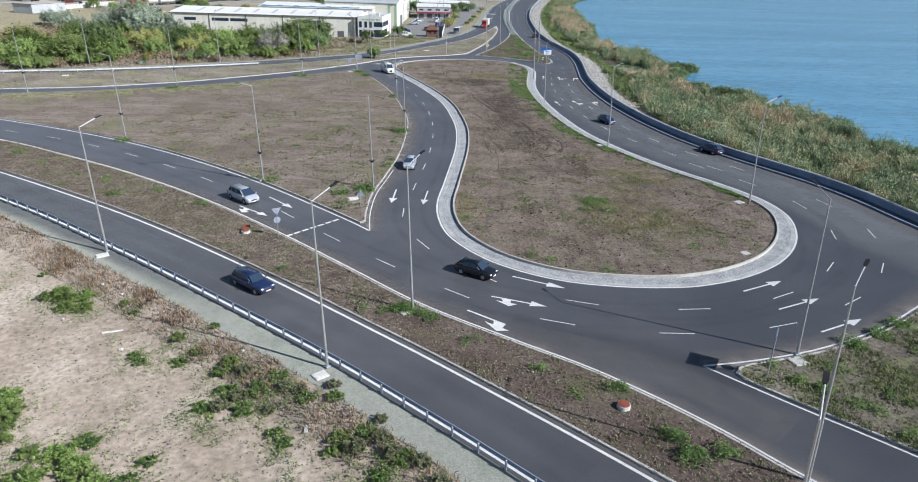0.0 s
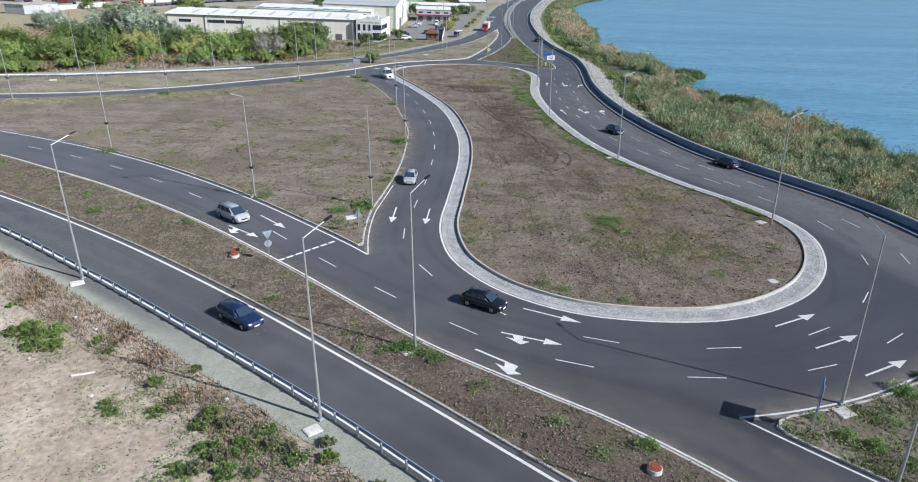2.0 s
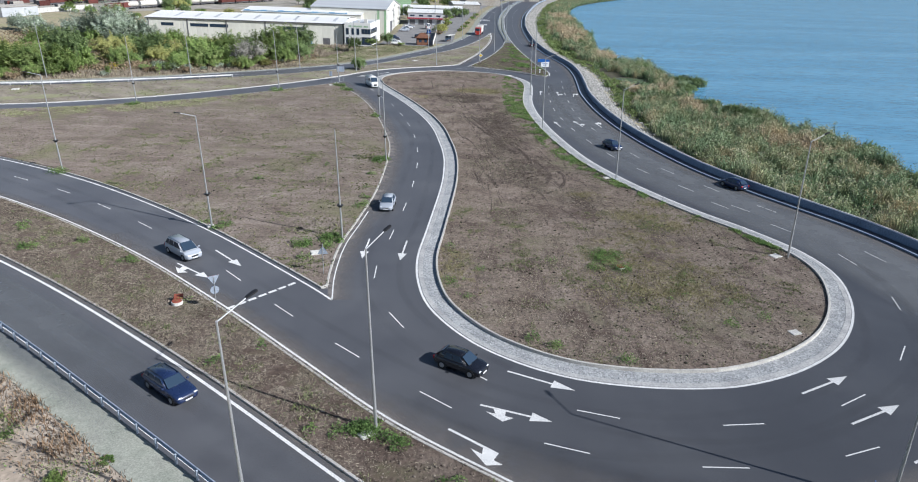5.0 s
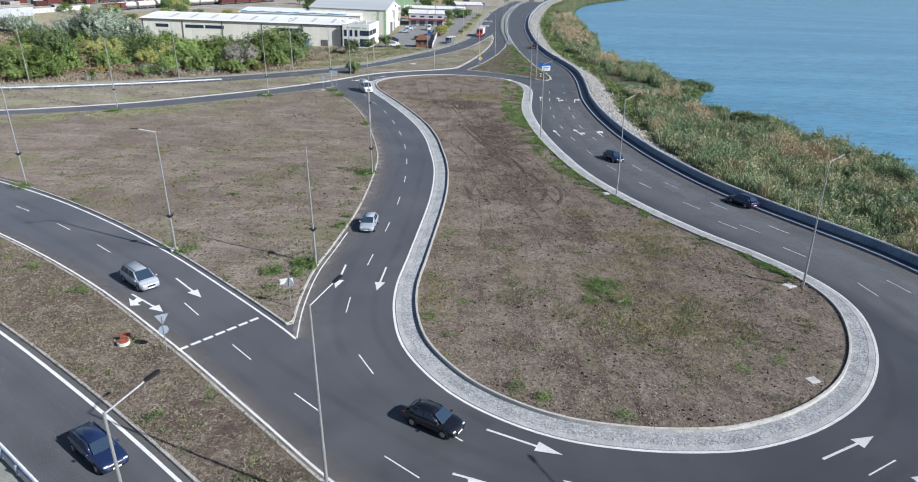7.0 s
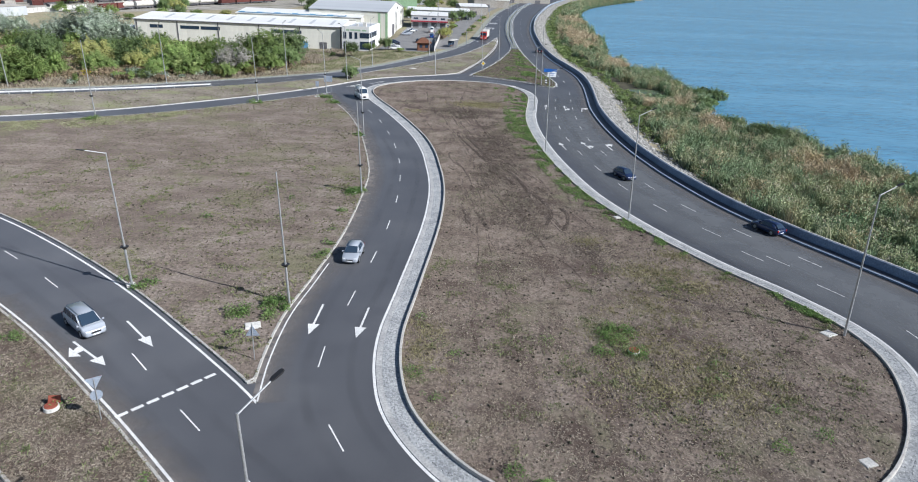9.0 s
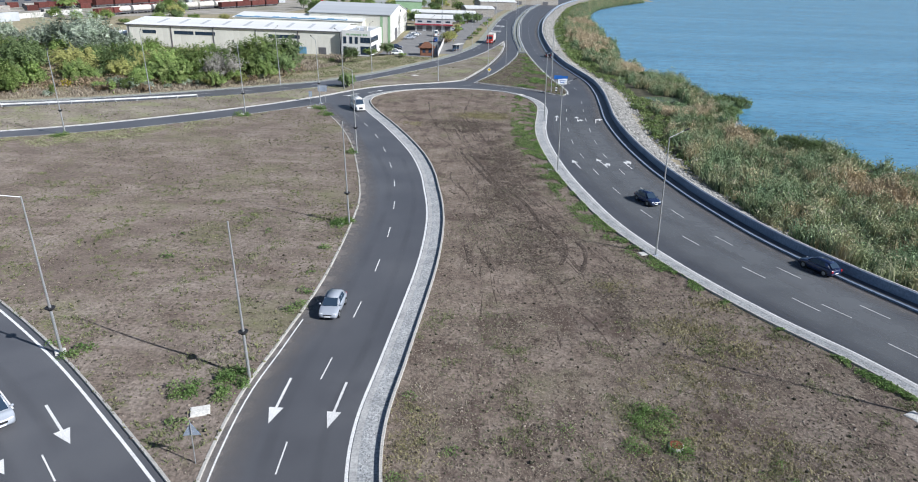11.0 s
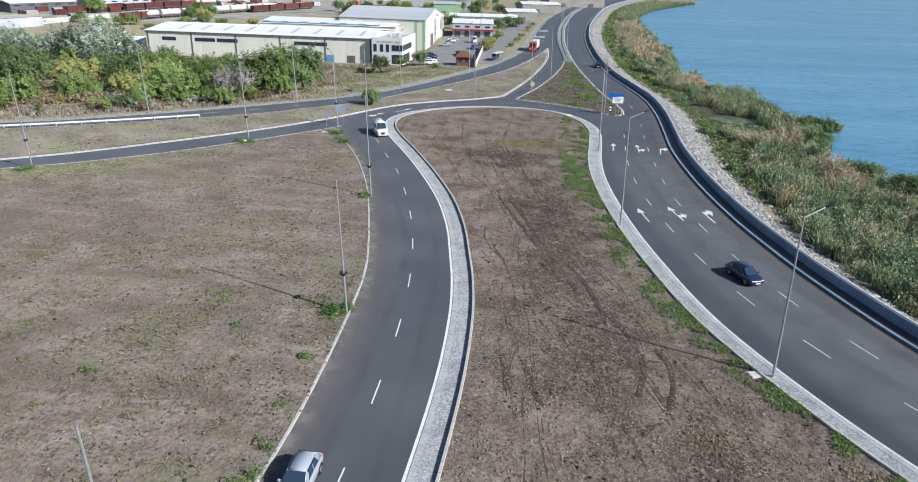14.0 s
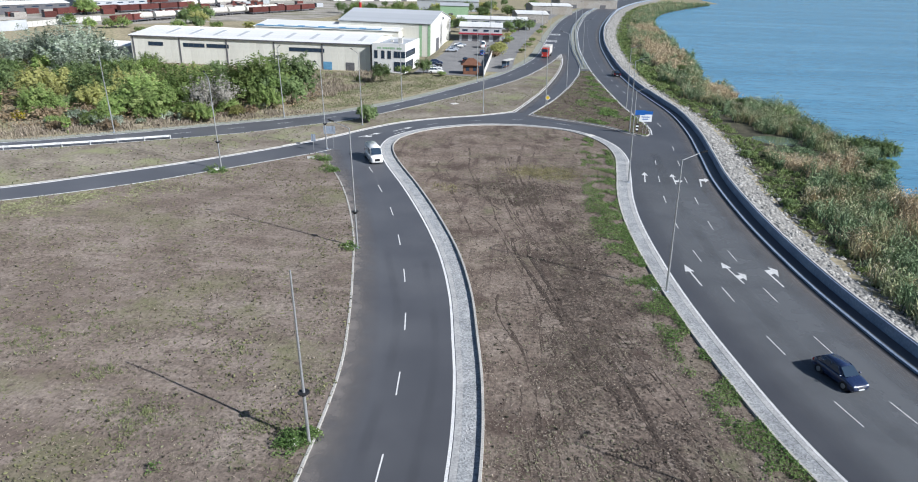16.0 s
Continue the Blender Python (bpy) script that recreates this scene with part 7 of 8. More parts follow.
# fine harrow lines in the island earth
fur = np.random.default_rng(12)
FURROW = material("harrowed_earth", [(0.062, 0.046, 0.038), (0.095, 0.074, 0.061)], 1.0, 5.0, 0.95, 0.6, dist=0.03)
for k in range(64):
    y0 = fur.uniform(66, 150)
    f0 = fur.uniform(0.14, 0.80)
    ln_, bend = fur.uniform(8, 34), fur.uniform(-1.5, 1.5)
    ys_ = np.linspace(y0, min(y0 + ln_, 172), 26)
    left, right = np.interp(ys_, [40, 60, 95, 130, 160, 185], [0, -3, -1.5, -6.5, -18, -20]), np.interp(ys_, [40, 60, 80, 95, 125, 150, 185], [30, 35, 25, 18, 12, 10, 11])
    xs_ = left + (right - left) * f0 + bend * np.linspace(-1, 1, 26) ** 2 + 0.15 * np.array([noise.noise((y * 0.4, f0 * 50, 0)) for y in ys_])
    ln = even(np.stack([xs_, ys_], 1), 0.7)
    if not inside(ln, offset(ISLAND, 0.6, True)).all():
        continue
    zz = uneven(ln, ISLAND, 0.16, 0.10)
    w = fur.uniform(0.10, 0.24) * (1 + 1.1 * slow(ln, 1.5, k * 1.0)).clip(0.05, 2)
    nn = normals(ln)
    vs = [(p[0] + n[0] * o * g, p[1] + n[1] * o * g, z0 + h) for p, n, z0, g in zip(ln, nn, zz, w) for o, h in ((-1, -0.03), (0, 0.02), (1, -0.03))]
    fs = [(i * 3 + a, i * 3 + a + 1, (i + 1) * 3 + a + 1, (i + 1) * 3 + a) for i in range(len(ln) - 1) for a in range(2)]
    tagged(part("furrow", (vs, fs), FURROW, smooth=True), "thin dark harrow line in the island earth", "furrow", "harrow lines", "structure")


# ---- guard rails ----
def guard_rail(line, label, gap=2.25, flip=1, mat=None):
    """A pressed steel beam on posts along a line; the beam is on its left (flip -1: right)."""
    ob = tagged(empty("guard_rail", 0, 0), label, "guard rail")
    prof = [(0.0, 0.46), (0.08, 0.50), (0.08, 0.56), (0.01, 0.60), (0.01, 0.63), (0.08, 0.67), (0.08, 0.74), (0.0, 0.78), (-0.02, 0.78), (0.05, 0.73), (0.05, 0.68), (-0.02, 0.63), (-0.02, 0.60), (0.05, 0.555), (0.05, 0.51), (-0.02, 0.46)]
    mat = mat or STEEL
    prof = [((o + 0.10) * flip, z) for o, z in prof]
    part("beam", sweep(line, prof, loop=True), mat, ob)
    bm = box(bmesh.new(), -0.05, 0.05, -0.07, 0.07, -0.2, 0.74, 0.01)
    box(bm, -0.06, 0.06, 0.07 * flip - 0.06, 0.07 * flip + 0.04, 0.56, 0.68)
    me = bpy.data.meshes.new("post")
    bm.to_mesh(me)
    bm.free()
    me.materials.append(mat)
    pts = even(line, gap)
    d = np.gradient(pts, axis=0)
    for p, q in zip(pts, d):
        part("post", me, mat, ob, m=pose(p[0], p[1], 0, 0, 0, math.degrees(math.atan2(q[1], q[0]))))
    return ob


near_rail = RAIL[(RAIL[:, 0] > -110) & (RAIL[:, 0] < 40)]
guard_rail(near_rail, "galvanised steel guard rail along the bypass edge")
edge_line(offset(RAIL, 0.42), 0.26)
tagged(part("shoulder", sweep(RAIL, [(0.02, -0.02), (-0.2, -0.03), (-2.6, -0.06)]), SHOULDER), "greenish grey gravel shoulder behind the guard rail", "shoulder", kind="structure")
west_rail = offset(OUTER_S, -0.3)
west_rail = west_rail[(west_rail[:, 0] > -140) & (west_rail[:, 0] < -59)]
ZINC = material("pale_zinc", [(0.56, 0.57, 0.57), (0.66, 0.67, 0.67), (0.74, 0.75, 0.75)], 1.5, 4.0, 0.6, 0.1, dist=0.005)
guard_rail(west_rail, "pale galvanised guard rail along the outer road", gap=4.0, mat=ZINC)
for ln, fl in ((offset(INNER_W, 0.75), -1), (offset(FORK_W, -0.75), 1)):
    ln = ln[(ln[:, 1] > 276) & (ln[:, 1] < 640)]
    guard_rail(even(ln, 4.0), "double guard rail in the median of the dual carriageway", gap=8.0, flip=fl)

# ---- waste ground below the bypass ----
edge = offset(RAIL, -2.5)
edge = edge[(edge[:, 0] > -95) & (edge[:, 0] < 30)]
WASTE_EDGE = np.vstack([edge[::-1], [(-120, 20), (-60, -30), (20, -60)]])


def waste_height(p):
    b = np.array([noise.noise((x * 0.35, y * 0.35, 11)) + 0.3 * noise.noise((x * 1.3, y * 1.3, 4)) for x, y in p])
    w = np.clip((-away(p, RAIL) - 2.5) / 2, 0, 1)
    return land_height(p) + 0.05 + (0.10 + 0.10 * b) * w


tagged(part("waste_ground", filled(WASTE_EDGE, 0.0, 0.9, 0.0, waste_height), WASTE, smooth=True), "dry sandy waste ground with rubble and weeds", "ground", kind="structure")
FRESH = material("fresh_green_fronds", [(0.16, 0.25, 0.065), (0.23, 0.32, 0.095), (0.32, 0.38, 0.15)], 1.0, 3.0, 0.65, 0.0, island=0.4, thing=0.2)
through_light(FRESH, 0.3)


def frond_bush(seed, r, h, n, mat):
    """A low bush of long leaves that spray outwards from several crowns."""
    g = np.random.default_rng(seed)
    ob = empty("weed_bush", 0, 0)
    vs, fs = [], []
    stems = bmesh.new()
    for k in range(n):
        a, d = g.uniform(0, 6.283), r * math.sqrt(g.uniform(0, 1)) * 0.8
        cx, cy, ch = d * math.cos(a), d * math.sin(a), h * g.uniform(0.5, 1.0) * (1.1 - 0.5 * d / r)
        tube(stems, (cx * 0.8, cy * 0.8, -0.1), (cx, cy, ch * 0.8), 0.018, 0.008, 4)
        for _ in range(46):
            b, el, ln = g.uniform(0, 6.283), g.uniform(-0.15, 0.9), g.uniform(0.10, 0.27) * (0.6 + 0.4 * r)
            u = np.array([math.cos(b) * math.cos(el), math.sin(b) * math.cos(el), math.sin(el)])
            s = np.array([-math.sin(b), math.cos(b), 0]) * ln * 0.15
            o = np.array([cx, cy, ch * g.uniform(0.55, 1.0)])
            mid, tip = o + u * ln * 0.55, o + u * ln + np.array([0, 0, -0.25 * ln])
            i = len(vs)
            vs += [o, mid + s, tip, mid - s]
            fs.append((i, i + 1, i + 2, i + 3))
    part("stems", stems, BARK, ob)
    part("leaves", quick("leaves", np.array(vs), np.array(fs), mat), mat, ob)
    return ob


fronds = [frond_bush(1, 1.0, 0.9, 34, FRESH), frond_bush(2, 1.25, 0.7, 40, FRESH), frond_bush(3, 1.0, 0.45, 34, WEED), frond_bush(4, 0.9, 0.8, 30, DULLWEED)]
taken, bush_spots = set(), []


def put_bush(k, x, y, size):
    z = float(waste_height(np.array([[x, y]]))[0])
    bush_spots.append((x, y, size))
    m = pose(x, y, z, 0, 0, rng.uniform(0, 360)) @ Matrix.Scale(size * 0.82, 4)
    if k in taken:
        ob = copy_thing(fronds[k], m)
    else:
        taken.add(k)
        ob = fronds[k]
        ob.matrix_basis = m
    return tagged(ob, ("fresh green long-leaved bush" if k < 2 else "low green weed bush" if k == 2 else "dull green straggly weed bush") + " on sandy waste ground", "bush")


for k, x, y, s in ((0, -37.9, 31.9, 1.3), (1, -36.6, 32.4, 1.3), (0, -38.9, 33.2, 1.1), (1, -35.7, 30.6, 1.0), (0, -40, 32.3, 1.0), (0, -37, 30.4, 1.1), (1, -33.4, 15.9, 1.4), (0, -32.4, 14.6, 1.3), (1, -34.2, 17.4, 1.2), (0, -31.6, 12.9, 1.0), (1, -27.2, 11.6, 1.4), (0, -25.6, 10.6, 1.3), (1, -24.2, 9.2, 1.4), (2, -26.2, 13.2, 1.2), (0, -29.2, 11.8, 0.9), (1, -28, 9.4, 1.3), (2, -22, 9.6, 1.2), (1, -25.5, 7.8, 1.3), (0, -30.4, 9.2, 1.4), (2, -21.6, 11.6, 0.9),
                   (2, -27.8, 23.2, 0.8), (2, -27.0, 22.4, 0.8), (0, -25.2, 25.6, 0.8), (2, -24.0, 22.6, 1.0), (2, -23.0, 23.8, 0.9), (2, -20.2, 21.2, 1.1), (3, -18.4, 20.9, 1.1), (0, -19.6, 22.0, 0.9), (2, -19.0, 18.9, 1.3), (3, -17.9, 18.2, 1.4), (2, -16.8, 18.9, 1.3), (3, -18.9, 17.0, 1.3), (2, -17.2, 16.9, 1.2), (2, -20.2, 17.0, 1.1), (2, -15.6, 20.2, 1.1), (3, -14.8, 19.0, 1.1), (3, -15.4, 16.9, 0.9), (2, -14.4, 14.6, 0.9), (2, -13.5, 13.7, 0.9), (2, -12.9, 17.6, 1.0), (3, -13.6, 18.4, 1.0),
                   (1, -9.8, 13.6, 0.9), (3, -8.8, 12.8, 1.3), (2, -8.2, 14.2, 1.0), (3, -7.2, 13.4, 1.2), (0, -10.2, 12.6, 0.7), (3, -6.4, 12.3, 1.2), (2, -5.4, 11.7, 1.2), (3, -4.4, 11.2, 1.2), (2, -6.8, 10.6, 1.1), (3, -11.2, 18.8, 1.0), (1, -10.9, 17.6, 0.7), (3, -3.2, 9.6, 1.2), (2, -4.6, 8.9, 1.1), (3, -2, 8, 1.2), (2, -9, 9.6, 0.8), (3, -7.4, 15.2, 0.9), (2, -22.6, 26.8, 0.7), (0, -32.2, 31.0, 0.6), (2, -30.6, 29.6, 0.6), (2, -43, 37, 0.7), (2, -46, 34, 0.8), (0, -50, 38, 0.8), (3, -54, 40, 1.0), (2, -12, 9, 1.0), (3, -16, 8, 1.0), (2, -33, 8, 1.1)):
    put_bush(k, x, y, s)

slope = np.vstack([offset(RAIL, -2.4), offset(RAIL, -6.0)[::-1]])
slope = slope[(slope[:, 0] > -90) & (slope[:, 0] < 25)]
DRYGRASS = material("reddish_brown_dry_grass", [(0.15, 0.095, 0.055), (0.23, 0.155, 0.095), (0.32, 0.235, 0.15)], 1.5, 3.0, 0.85, 0.0, island=0.4)
p = scatter(slope, 17000, lambda q: np.clip(0.30 + 1.1 * slow(q, 4, 3.0), 0.08, 1) * np.clip((6.8 + away(q, RAIL)) / 2.5, 0.1, 1) * np.interp(q[:, 0], [-20, 0], [1.0, 0.45]))
stuff("dry_grass", blade_mesh("dry_grass", np.c_[p, waste_height(p)], rng.uniform(0.2, 0.6, len(p)), 0.06, 0.9, DRYGRASS), "brown dry grass on the bank below the rail", "grass")
p = scatter(slope, 8000, lambda q: np.clip(0.5 + 1.0 * slow(q, 3, 8.0), 0.1, 1))
stuff("dry_grass", blade_mesh("dry_grass", np.c_[p, waste_height(p)], rng.uniform(0.12, 0.45, len(p)), 0.05, 0.9, STRAW), "straw-coloured dry grass on the bank", "grass")
around = np.concatenate([rng.normal((x, y), 0.75 * s_ + 0.2, (int(420 * s_), 2)) for x, y, s_ in bush_spots])
around = around[away(around, RAIL) < -2.8]
around = around[slow(around, 0.9, 117.0) + 0.5 * slow(around, 2.5, 118.0) > -0.12]
half = rng.uniform(0, 1, len(around)) < 0.6
for pick, mat, label in ((half, FRESH, "loose green weeds spreading round the bushes"), (~half, GRASS, "yellowish grass spreading round the bushes")):
    q = around[pick]
    stuff("low_weeds", quick("low_weeds", *leaves(np.c_[q, waste_height(q) + rng.uniform(0.02, 0.38, len(q))], rng.uniform(0.07, 0.2, len(q)), 0.8), mat), label, "weeds")
carpet = np.vstack([offset(RAIL, -4.2), offset(RAIL, -15.0)[::-1]])
carpet = carpet[(carpet[:, 0] > -70) & (carpet[:, 0] < 12)]
grow = lambda q: np.clip(-0.05 + 1.8 * slow(q, 3.4, 111.0) + 0.9 * slow(q, 1.1, 112.0), 0, 1) * np.clip(1.2 - np.abs(-away(q, RAIL) - 7.5) / 5.5, 0, 1) * np.interp(q[:, 0], [-45, -28, -14], [0.15, 0.45, 1.0])
p = scatter(carpet, 26000, grow)
stuff("low_weeds", quick("low_weeds", *leaves(np.c_[p, waste_height(p) + rng.uniform(0.02, 0.32, len(p))], rng.uniform(0.06, 0.17, len(p)), 0.8), WEED), "low green weed carpet on waste ground", "weeds")
p = scatter(carpet, 5000, lambda q: np.clip(grow(q) - 0.15, 0, 0.7))
stuff("dull_weeds", blade_mesh("dull_weeds", np.c_[p, waste_height(p)], rng.uniform(0.08, 0.35, len(p)), 0.04, 1.0, DULLWEED), "dull olive stalks among the weeds", "weeds")
GRIT = material("dark_grey_chippings", [(0.13, 0.125, 0.115), (0.21, 0.20, 0.185)], 0.6, 5.0, 0.9, 0.3, dist=0.02, island=0.35)
p = scatter(slope, 4500, lambda q: np.clip(0.35 + 1.3 * slow(q, 4, 115.0), 0.05, 1) * (away(q, RAIL) < -2.8))
stuff("chippings", quick("chippings", *lumps(np.c_[p, waste_height(p)], rng.uniform(0.05, 0.16, len(p))), GRIT), "dark grey chippings on the bank below the rail", "rubble")
near_waste = np.array([(-60, 50), (-5, 12), (10, -5), (-15, -5), (-50, 10), (-75, 35)])
p = scatter(near_waste, 2600, lambda q: (away(q, RAIL) < -3) * np.clip(0.4 + 1.0 * slow(q, 5, 31.0), 0.05, 1))
stuff("rubble", quick("rubble", *lumps(np.c_[p, waste_height(p)], rng.uniform(0.05, 0.22, len(p)) ** 1.0), STONE), "scattered pale stones and rubble on waste ground", "rubble")
p = scatter(near_waste, 5000, lambda q: (away(q, RAIL) < -4) * np.clip(0.1 + 1.2 * slow(q, 4, 37.0), 0.01, 1))
stuff("sparse_weeds", quick("sparse_weeds", *leaves(np.c_[p, waste_height(p) + 0.05], rng.uniform(0.06, 0.16, len(p)), 0.4), DULLWEED), "sparse weeds on sandy waste ground", "weeds")
for x, y, turn, ln in ((-31.3, 26.9, 25, 1.6), (-12.4, 14.9, 100, 0.9)):
    z = float(waste_height(np.array([[x, y]]))[0])
    tagged(part("plank", box(bmesh.new(), -ln / 2, ln / 2, -0.11, 0.11, 0.0, 0.08, 0.01), PALE, m=pose(x, y, z, 0, 3, turn)), "pale weathered plank lying on waste ground", "plank")
for x, y, s in ((-29.3, 24.2, 0.4), (-35.8, 34.4, 0.35), (-33.0, 32.4, 0.3), (-19.2, 23.4, 0.4), (-36.4, 28.6, 0.25), (-24.6, 27.6, 0.2)):
    z = float(waste_height(np.array([[x, y]]))[0])
    tagged(part("concrete_lump", lump(1, int(100 * s)), PALE, m=pose(x, y, z + 0.1, 0, 0, 37 * s * 10) @ Matrix.Scale(s, 4)), "pale lump of broken concrete on waste ground", "rubble")

# ---- covers, bases and signs ----
for x, y, turn, w in ((28.2, 45.4, 20, 1.0), (24.3, 23.9, 20, 1.3), (33.8, 62.5, 30, 1.2), (20.6, 90.3, 15, 1.1), (-38.6, 40.0, 35, 1.2), (-12.5, 20.2, 40, 1.1), (-7.1, 29.9, 40, 1.0), (-99, 142, 20, 1.4), (13.3, 122.2, 10, 1.0), (-18.6, 127.7, 20, 0.9), (-13.9, 95.6, 30, 0.9), (-16.3, 59.2, 20, 1.3), (-29.8, 65.7, 35, 0.8), (17.9, 11.2, 40, 1.0), (-33.4, 161.4, 20, 1.2), (-44.9, 152.6, 40, 1.1), (11.6, 186.4, 30, 1.6), (-16.2, 210.4, 40, 1.6)):
    bm = box(bmesh.new(), -w / 2, w / 2, -w * 0.42, w * 0.42, -0.2, 0.14, 0.03)
    box(bm, -w * 0.44, w * 0.44, -w * 0.36, w * 0.36, 0.14, 0.165, 0.01)
    tagged(part("cover_slab", bm, PALE, m=pose(x, y, 0.06 if y > 14 and (x, y) not in ((-38.6, 40.0), (-12.5, 20.2)) else -0.10, 0, 0, turn)), "pale concrete cable pit cover beside a lamp base", "cover", "cable pit covers")

LID = material("red_brown_lid", [(0.20, 0.055, 0.035), (0.28, 0.085, 0.055)], 0.5, 9.0, 0.7, 0.2, dist=0.01)
for x, y, r, h, ajar in ((-26.2, 46.9, 0.5, 0.28, True), (9.2, 17.3, 0.48, 0.30, False), (15.6, 57.8, 0.5, 0.26, False)):
    ob = tagged(empty("manhole", x, y, 0.1), "raised white concrete manhole ring with red-brown lid", "manhole")
    part("ring", tube(bmesh.new(), (0, 0, -0.1), (0, 0, h), r, r * 0.97, 24), PALE, ob)
    bm = tube(bmesh.new(), (0, 0, h), (0, 0, h + 0.05), r * 0.86, r * 0.84, 24)
    tube(bm, (0, 0, h + 0.05), (0, 0, h + 0.07), r * 0.5, r * 0.48, 16)
    part("lid", bm, LID, ob, "red-brown iron lid")
    if ajar:
        part("flap", box(bmesh.new(), -0.4, 0.4, 0, 0.05, 0, 0.5, 0.01, m=pose(0, r * 0.7, h, -35, 0, 10)), LID, ob, "raised red-brown flap")

SIGN_BLUE = material("sign_blue", [(0.02, 0.10, 0.36), (0.03, 0.13, 0.42)], 1.0, 5.0, 0.4, 0.0)
SIGN_WHITE = material("sign_white", [(0.72, 0.74, 0.76), (0.80, 0.81, 0.82)], 1.0, 5.0, 0.4, 0.0)
SIGN_RED = material("sign_red", [(0.45, 0.03, 0.03), (0.52, 0.04, 0.04)], 1.0, 5.0, 0.4, 0.0)
SIGN_YELLOW = material("sign_yellow", [(0.70, 0.48, 0.03), (0.78, 0.55, 0.05)], 1.0, 5.0, 0.4, 0.0)
UPRIGHT = Matrix(((1, 0, 0, 0), (0, 0, -1, 0), (0, 1, 0, 0), (0, 0, 0, 1)))


def plate(owner, outline, y, mat, z, x=0.0, name="plate", label="", back=True):
    """An upright plate with a painted front towards -y and a grey metal back."""
    part(name, shape(bmesh.new(), outline, -0.012, 0.0, Matrix.Translation((x, y, z)) @ UPRIGHT), mat, owner, label)
    if back:
        part("back", shape(bmesh.new(), outline, -0.03, -0.014, Matrix.Translation((x, y, z)) @ UPRIGHT), STEEL, owner)


def round_plate(r, n=24):
    return [(r * math.cos(2 * math.pi * k / n), r * math.sin(2 * math.pi * k / n)) for k in range(n)]


def board(w, h):
    return [(-w / 2, -h / 2), (w / 2, -h / 2), (w / 2, h / 2), (-w / 2, h / 2)]


def sign(x, y, turn, label, posts=(0.0,), high=3.2, category="road sign"):
    ob = tagged(empty("road_sign", x, y, 0.1, turn), label, category)
    for q in posts:
        part("post", tube(bmesh.new(), (q, 0.06, -0.2), (q, 0.06, high), 0.035, seg=8), POLE, ob)
    return ob


tri_down, tri_up = [(-0.52, 0.45), (0, -0.45), (0.52, 0.45)], [(-0.52, -0.45), (0.52, -0.45), (0, 0.45)]
s = sign(-22.4, 46.1, 215, "give way sign over a round sign on one post")
plate(s, tri_down, 0, SIGN_RED, 2.85, name="triangle")
plate(s, [(0.68 * a, 0.68 * b + 0.06) for a, b in tri_down], -0.014, SIGN_WHITE, 2.85, back=False, name="triangle_face")
plate(s, round_plate(0.38), 0, SIGN_BLUE, 1.95, name="disc")
s = sign(-14.6, 54.2, 190, "triangular warning sign on a thin post")
plate(s, tri_up, 0, SIGN_BLUE, 2.55, name="triangle")
s = sign(21.0, 21.9, -118, "blue direction board over a round sign on two posts", (-0.5, 0.5), 3.9)
plate(s, board(1.9, 1.5), 0, SIGN_BLUE, 3.1, name="board")
plate(s, round_plate(0.35), 0, SIGN_BLUE, 1.8, name="disc")
for k, w in enumerate((1.2, 0.9, 1.1)):
    plate(s, board(w, 0.14), -0.014, SIGN_WHITE, 3.5 - 0.38 * k, back=False, name="lettering_bar")
s = sign(21.4, 189.4, 5, "blue and white direction boards above a striped post", (-0.9, 0.3, 0.9), 4.4)
plate(s, board(2.3, 1.35), 0, SIGN_WHITE, 3.1, 0.55, name="board")
plate(s, board(2.0, 0.9), -0.02, SIGN_BLUE, 4.1, -0.6, name="board")
plate(s, board(1.6, 0.7), 0.02, SIGN_BLUE, 4.05, 1.0, name="board")
for k, w in enumerate((1.5, 1.1)):
    plate(s, board(w, 0.16), -0.014, SIGN_BLUE, 3.3 - 0.4 * k, 0.5, back=False, name="lettering_bar")
for k in range(5):
    part("stripe", box(bmesh.new(), -1.05, -0.6, -0.05, 0.0, 0.5 + 0.3 * k, 0.8 + 0.3 * k), SIGN_WHITE if k % 2 else DARK, s)
s = sign(-32.3, 168.4, 190, "grey-backed direction board beside the west road", (-0.6, 0.6), 3.6)
plate(s, board(1.9, 1.3), 0, SIGN_BLUE, 2.9, name="board")
s = sign(-34.4, 166.2, 190, "narrow grey-backed road sign", (0.0,), 2.6)
plate(s, board(0.7, 1.2), 0, SIGN_BLUE, 2.0, name="board")
s = sign(4.2, 209.2, 0, "yellow priority road diamond on a post")
plate(s, [(0, -0.62), (0.62, 0), (0, 0.62), (-0.62, 0)], 0, SIGN_WHITE, 2.5, name="diamond")
plate(s, [(0, -0.45), (0.45, 0), (0, 0.45), (-0.45, 0)], -0.014, SIGN_YELLOW, 2.5, back=False, name="diamond_face")

